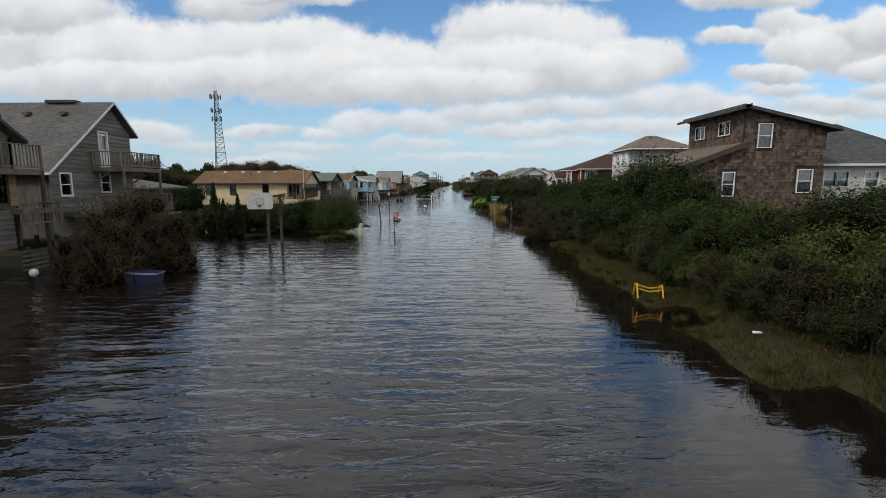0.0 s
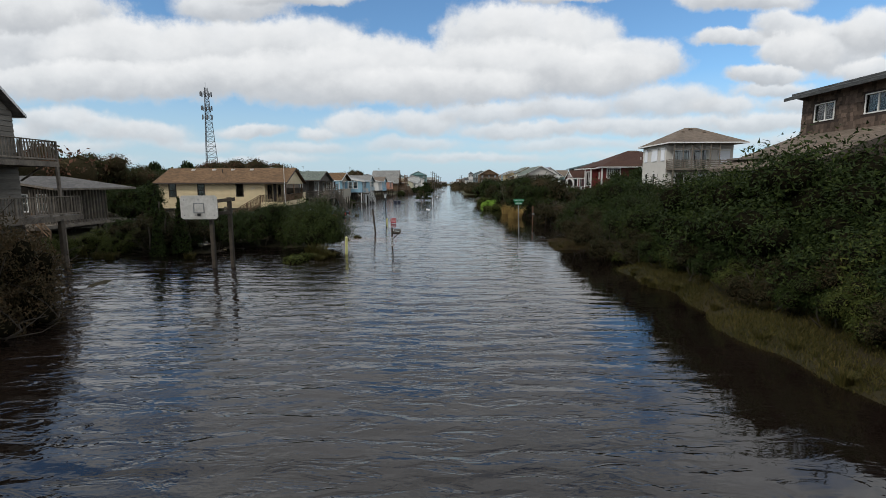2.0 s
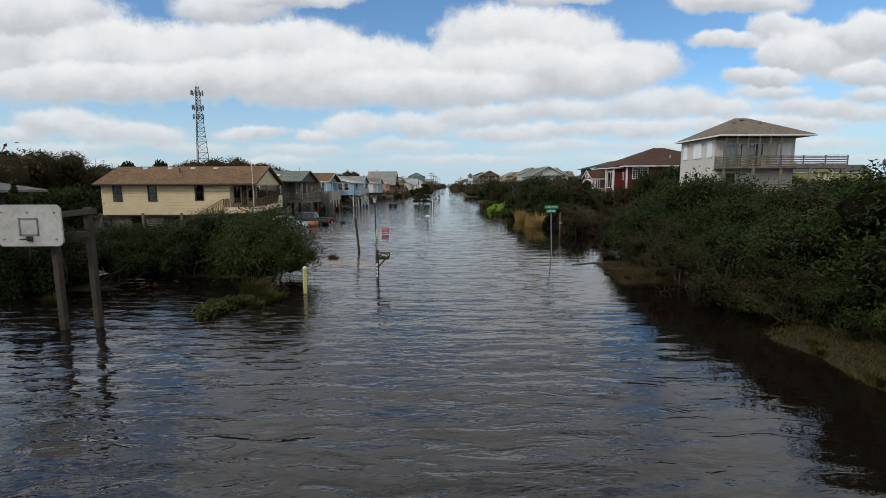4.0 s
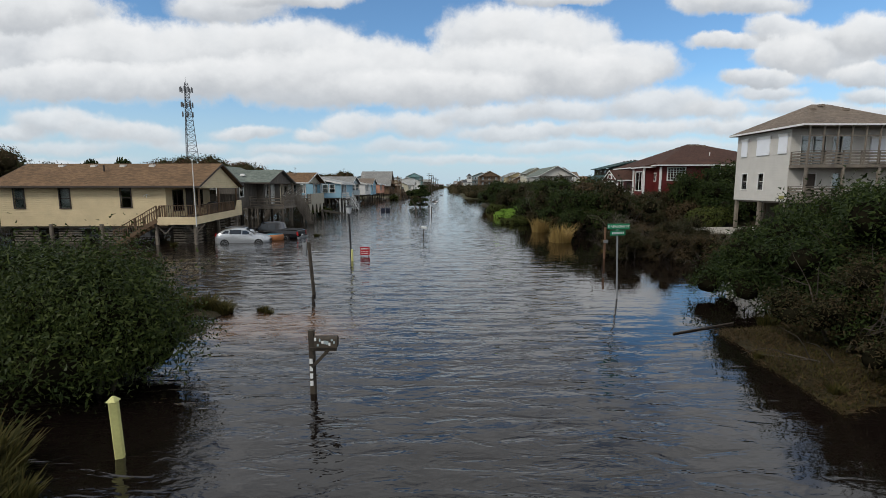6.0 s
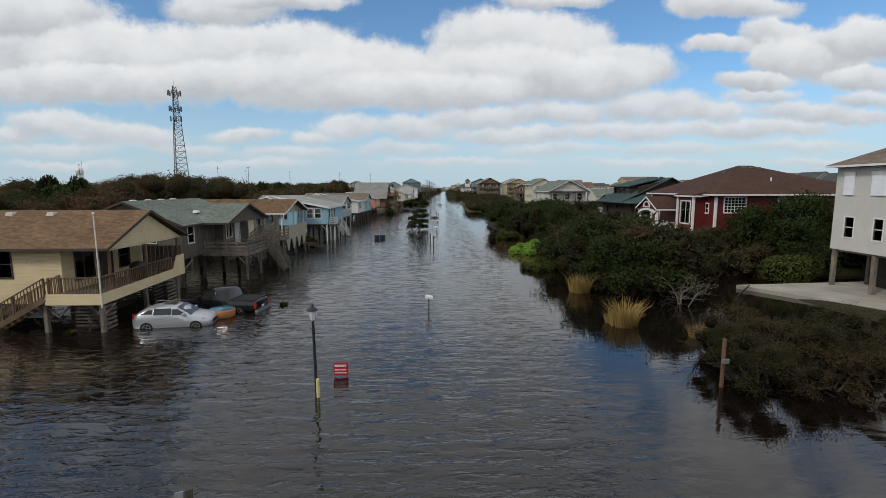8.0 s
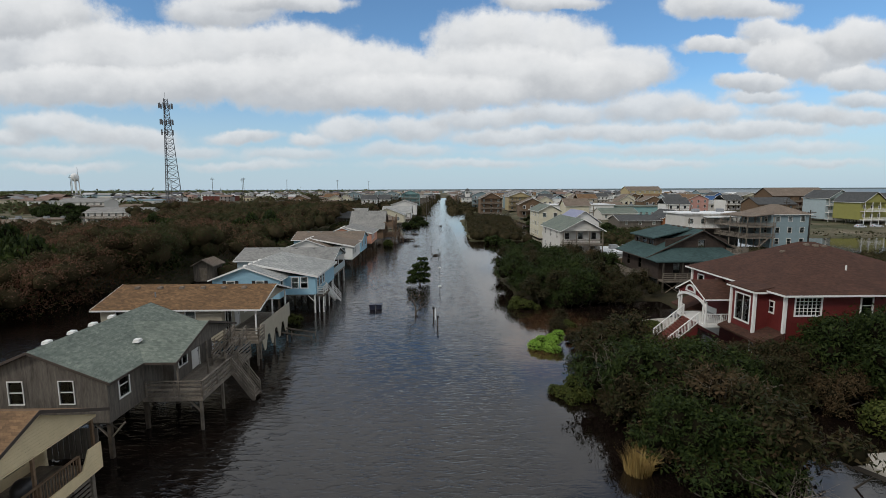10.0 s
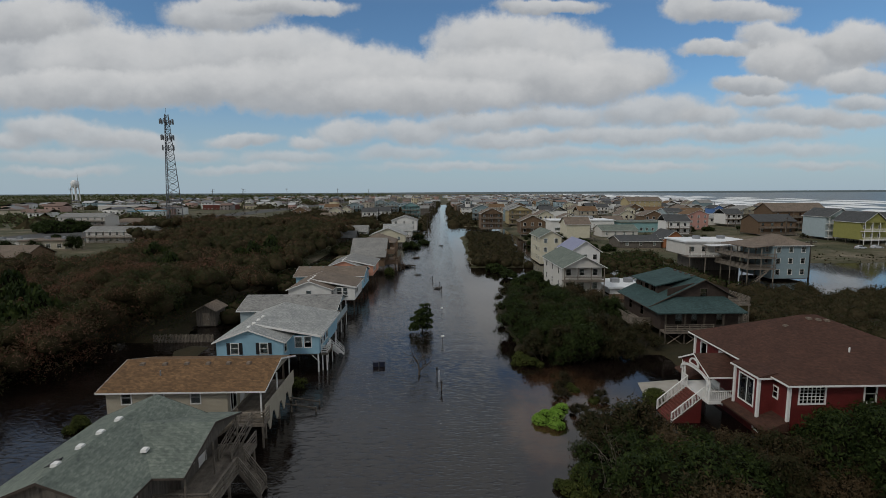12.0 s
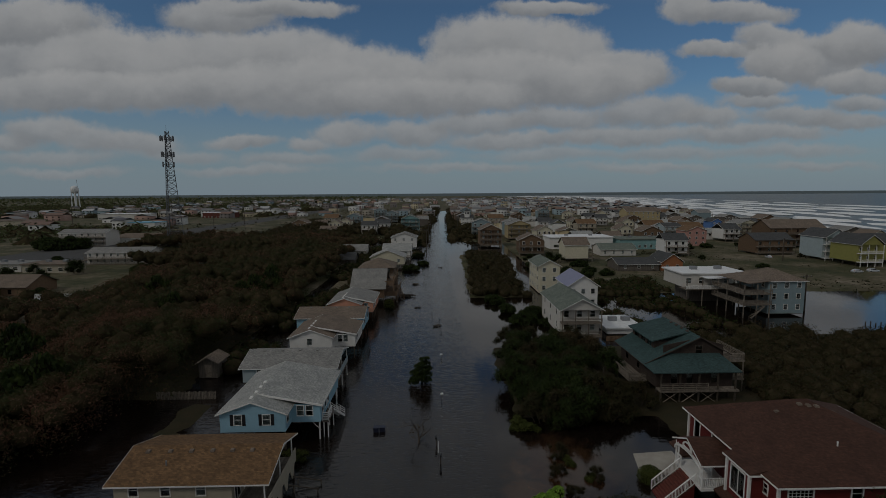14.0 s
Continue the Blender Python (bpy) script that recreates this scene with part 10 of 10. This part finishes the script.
# ---------- the town beyond ----------
def far_house(label, wm, rm, levels, seed, along):
    rng = np.random.default_rng(seed)
    w, d, h, z0 = rng.uniform(9, 13), rng.uniform(9, 12), 2.8, 1.4
    ze, zr = z0 + h * levels, z0 + h * levels + rng.uniform(2.0, 3.2)
    T = thing("town_house", label, "house", (0, 0, 0), "houses of the town")
    a = Acc().box(-w / 2, -d / 2, -0.2 if levels < 2 else z0, w / 2, d / 2, ze)
    if along == "y":
        for y in (-d / 2, d / 2):
            a.face((-w / 2, y, ze), (w / 2, y, ze), (0, y, zr - 0.1))
    part("wall", a, wm, T)
    roof_gable(T, -w / 2 - 0.5, w / 2 + 0.5, -d / 2 - 0.6, d / 2 + 0.6, ze, zr, rm, M["trim"], along)
    for k in range(levels):
        for x in (-w * 0.3, 0, w * 0.3):
            z = z0 + k * h + 0.9
            f = part("window", Acc().box(x - 0.65, -d / 2 - 0.06, z - 0.1, x + 0.65, -d / 2, z + 1.4), M["trim"], T)
            part("pane", Acc().box(x - 0.5, -d / 2 - 0.09, z, x + 0.5, -d / 2 - 0.05, z + 1.3), M["carglass"], f)
        if levels > 1:
            part("deck", Acc().box(-w / 2, -d / 2 - 2, z0 + k * h - 0.2, w / 2, -d / 2, z0 + k * h).box(-w / 2, -d / 2 - 2, z0 + k * h, w / 2, -d / 2 - 1.92, z0 + k * h + 0.12).box(-w / 2, -d / 2 - 2, z0 + k * h + 0.75, w / 2, -d / 2 - 1.92, z0 + k * h + 0.9), M["olddeck"], T)
    if levels > 1:
        for x in (-w / 2 + 0.2, 0, w / 2 - 0.2):
            part("piling", Acc().box(x - 0.12, -d / 2 - 1.9, -0.3, x + 0.12, -d / 2 - 1.66, ze), M["olddeck"], T)
    return T


TOWN = [far_house(l, M[w], M[r], n, s, g) for l, w, r, n, s, g in (
    ("weathered grey house with decks and a grey roof", "greyboard", "roof_grey", 2, 1, "y"), ("white house with decks and a charcoal roof", "white", "roof_dark", 2, 2, "x"),
    ("pale yellow house with decks and a taupe roof", "butter", "roof_taupe", 2, 3, "y"), ("tan house with decks and a brown roof", "tan", "roof_brown", 2, 4, "x"),
    ("blue-grey house with decks and a grey roof", "slate", "roof_grey", 3, 5, "y"), ("off-white low house with a pale roof", "offwhite", "roof_pale", 1, 6, "x"),
    ("brown timber house with decks and a taupe roof", "timber", "roof_taupe", 2, 7, "y"), ("low cream house with a brown roof", "cream", "roof_taupe", 1, 8, "x"))]
rng = np.random.default_rng(77)
spots = []
for x in list(np.arange(22, 330, 27)) + [-22, -48, -76, -104]:
    y = 352.0 if x < 120 else 330.0
    while y < 590:
        xx, yy = x + rng.uniform(-5, 5), y + rng.uniform(-4, 4)
        xx += float(veer(yy))
        if xx < float(shore(yy)) - 22 and not (-36 < xx < -4 and 380 < yy < 412) and rng.uniform() < (0.7 if xx > 0 else 0.5):
            spots.append((xx, yy))
        y += rng.uniform(20, 30) + (y - 330) * 0.02
for x, y in ((100, 318), (120, 312), (152, 330), (168, 318), (62, 322), (84, 320), (108, 262), (58, 246), (44, 268), (112, 330), (140, 352), (212, 330), (222, 300), (206, 268)):
    spots.append((x, y))
first = set()
for i, (x, y) in enumerate(spots):
    k = int(rng.integers(len(TOWN)))
    m = pose(x, y, float(ground_height(np.array(x), np.array(y))), 0, 0, float(rng.choice([0, 0, 4, -5, 90])))
    if k not in first:
        TOWN[k].matrix_basis = m
        first.add(k)
    else:
        copy_thing(TOWN[k], m)


def far_town(x0, x1, y0, y1, n, seed, big=1.0):
    """Blocks with gabled roofs and window bands, too far to tell apart."""
    rng = np.random.default_rng(seed)
    wv, wf, rv, rf, gv, gf = [], [], [], [], [], []
    quad = [(0, 1, 5, 4), (1, 2, 6, 5), (2, 3, 7, 6), (3, 0, 4, 7), (4, 5, 6, 7)]
    for _ in range(n):
        y = y0 + (y1 - y0) * rng.uniform() ** 1.4
        x = rng.uniform(x0, min(x1, float(shore(y)) - 20))
        if -13 < x < 13:
            continue
        x += float(veer(y))
        w, d, h = rng.uniform(8, 17) * big, rng.uniform(8, 13) * big, rng.uniform(3.5, 9.5)
        c = [(x - w / 2, y - d / 2), (x + w / 2, y - d / 2), (x + w / 2, y + d / 2), (x - w / 2, y + d / 2)]
        b = len(wv)
        wv += [(p, q, 0.2) for p, q in c] + [(p, q, h) for p, q in c]
        wf += [tuple(b + i for i in f) for f in quad]
        b, o, z = len(rv), 0.6, h + rng.uniform(1.4, 2.8)
        if rng.uniform() < 0.5:
            rv += [(x - w / 2 - o, y - d / 2 - o, h), (x + w / 2 + o, y - d / 2 - o, h), (x + w / 2 + o, y, z), (x - w / 2 - o, y, z), (x - w / 2 - o, y + d / 2 + o, h), (x + w / 2 + o, y + d / 2 + o, h)]
            rf += [(b, b + 1, b + 2, b + 3), (b + 3, b + 2, b + 5, b + 4)]
        else:
            rv += [(x - w / 2 - o, y - d / 2 - o, h), (x - w / 2 - o, y + d / 2 + o, h), (x, y + d / 2 + o, z), (x, y - d / 2 - o, z), (x + w / 2 + o, y - d / 2 - o, h), (x + w / 2 + o, y + d / 2 + o, h)]
            rf += [(b, b + 3, b + 2, b + 1), (b + 3, b + 4, b + 5, b + 2)]
        for k in range(max(1, int(h / 3))):
            for i in range(3):
                u = x - w / 2 + w * (i + 0.5) / 3
                zz = 1.2 + 3 * k
                b = len(gv)
                gv += [(u - 0.8, y - d / 2 - 0.1, zz), (u + 0.8, y - d / 2 - 0.1, zz), (u + 0.8, y - d / 2 - 0.1, zz + 1.4), (u - 0.8, y - d / 2 - 0.1, zz + 1.4)]
                gf.append((b, b + 1, b + 2, b + 3))
    for nm, v, f, m, lab in (("far_house_walls", wv, wf, "townwall", "walls of far houses in pale and earthy colours"), ("far_house_roofs", rv, rf, "townroof", "roofs of far houses in grey and brown"), ("far_house_windows", gv, gf, "carglass", "dark windows of far houses")):
        tagged(new(nm, quads(nm, np.array(v), np.array(f), M[m])), lab, "houses", kind="stuff")


def island_tones(name, tones, rough=0.8):
    m, t, b = base_mat(name)
    geo = t.nodes.new("ShaderNodeNewGeometry")
    n1 = noise_node(t, geo.outputs["Position"], 0.8, 3)
    c = ramp_node(t, geo.outputs["Random Per Island"], [(i / (len(tones) - 1), x) for i, x in enumerate(tones)], "CONSTANT")
    c = mix_col(t, 1.0, c, ramp_node(t, n1.outputs[0], [(0.3, (0.85, 0.85, 0.85)), (0.7, (1.1, 1.1, 1.1))]), "MULTIPLY")
    wire(t, c, b.inputs["Base Color"])
    b.inputs["Roughness"].default_value = rough
    return m


M["townwall"] = island_tones("far_house_wall", [(0.51, 0.51, 0.48), (0.30, 0.27, 0.22), (0.19, 0.17, 0.16), (0.47, 0.41, 0.28), (0.25, 0.33, 0.36), (0.58, 0.58, 0.56), (0.35, 0.23, 0.19), (0.41, 0.39, 0.36)])
M["townroof"] = island_tones("far_house_roof", [(0.20, 0.20, 0.20), (0.14, 0.11, 0.09), (0.28, 0.28, 0.27), (0.09, 0.09, 0.10), (0.19, 0.12, 0.09), (0.47, 0.47, 0.47), (0.16, 0.09, 0.07)])
far_town(14, 640, 640, 2300, 620, 5)
far_town(-700, -14, 660, 2300, 330, 6)
far_town(-700, -240, 420, 900, 46, 7, 1.2)

# trees between the far houses, woods and the dune ridge on the horizon
thicket("town_trees", "dark trees and shrubs between the town's houses", -240, 320, 335, 900, 17, 4.2, "leaf_scrub", 60, 1.0, 51, lambda x, y: (np.abs(x) > 14) & (ripple(x * 0.03, y * 0.05, 0.4) > -0.2) & (x < shore(y) - 40))
thicket("street_trees", "dark trees along the far end of the street", 9, 30, 335, 900, 6, 4.8, "leaf_scrub", 50, 0.55, 52, lambda x, y: ripple(x, y * 0.03, 1.1) > -0.25)
thicket("street_trees", "dark trees along the far end of the street", -32, -10, 270, 900, 6, 4.6, "leaf_scrub", 50, 0.55, 53, lambda x, y: ripple(x, y * 0.03, 0.3) > 0.0)
thicket("far_woods", "far woods with mixed green crowns", -1100, -215, 340, 1500, 15, 8.0, "leaf_far", 46, 1.2, 54, lambda x, y: (ripple(x * 0.012, y * 0.010, 0.2) > -0.45) & ~((x > -480) & (y < 660) & (y > 470)))
thicket("far_woods", "far wooded ridge on the horizon", -4200, -300, 1400, 4600, 75, 17, "leaf_far", 40, 6.0, 55, lambda x, y: (x < -200 - 0.1 * y + 300) & (x * -1 < y * 1.4))
thicket("far_woods", "far trees between houses towards the horizon", -300, 560, 900, 3600, 42, 6.5, "leaf_far", 36, 3.2, 56, lambda x, y: (np.abs(x) > 30) & (x < shore(y) - 60) & (ripple(x * 0.02, y * 0.01, 0.7) > 0.0))
hedge(-212, -192, 297, 306, 4, [ROUND], 3.0, 3.6, 5)
hedge(36, 60, 200, 250, 12, [ROUND, MYRTLE], 1.0, 1.5, 6)
hedge(100, 240, 205, 330, 26, [ROUND, MYRTLE, MIXED], 0.7, 1.2, 9)
hedge(-160, -110, 175, 260, 12, [ROUND, MYRTLE], 1.2, 2.0, 6)
thicket("yard_hedge", "dark clipped hedge behind the stilt houses", 46, 66, 176, 196, 2.2, 2.6, "leaf", 50, 0.24, 61, lambda x, y: ~((x > 61) & (y < 181)) & (y > 173 + 0.5 * (66 - x) * 0.5))
thicket("marsh_grass", "olive marsh grass and low scrub round the pond", 112, 215, 181, 222, 3.0, 0.9, "leaf_scrub", 60, 0.3, 62, lambda x, y: (ripple(x * 0.12, y * 0.2, 0.8) > -0.2) & ~((x > 134) & (y > 196)))
thicket("marsh_grass", "olive grass and scrub on the open lots", 92, 140, 222, 284, 3.6, 1.0, "leaf_scrub", 60, 0.32, 63, lambda x, y: ripple(x * 0.1, y * 0.12, 1.8) > 0.0)
thicket("lot_scrub", "low olive and straw scrub on the open lots near the beach", 40, 235, 204, 334, 4.2, 1.0, "leaf_scrub", 70, 0.24, 64, lambda x, y: (ripple(x * 0.07, y * 0.09, 2.8) > -0.25) & (x < shore(y) - 40), fine=True)

T = deck_house("white house with a square look-out tower far up the street", 16, 27, 470, 481, 1.2, 2, 2.8, 9.4, "x", M["white"], M["roof_dark"], M["trim"], 3, False)
x = 21.5 + float(veer(470))
tw = part("tower", Acc().box(x - 2.2, 471, 6.5, x + 2.2, 475.4, 12.6), M["white"], T)
for i in range(3):
    part("tower_window", Acc().box(x - 1.7 + i * 1.25, 470.94, 10.4, x - 0.8 + i * 1.25, 471.0, 12.0), M["carglass"], tw)
roof_hip(T, x - 2.7, x + 2.7, 470.5, 475.9, 12.7, 15.2, M["roof_dark"], M["trim"], name="tower_roof")
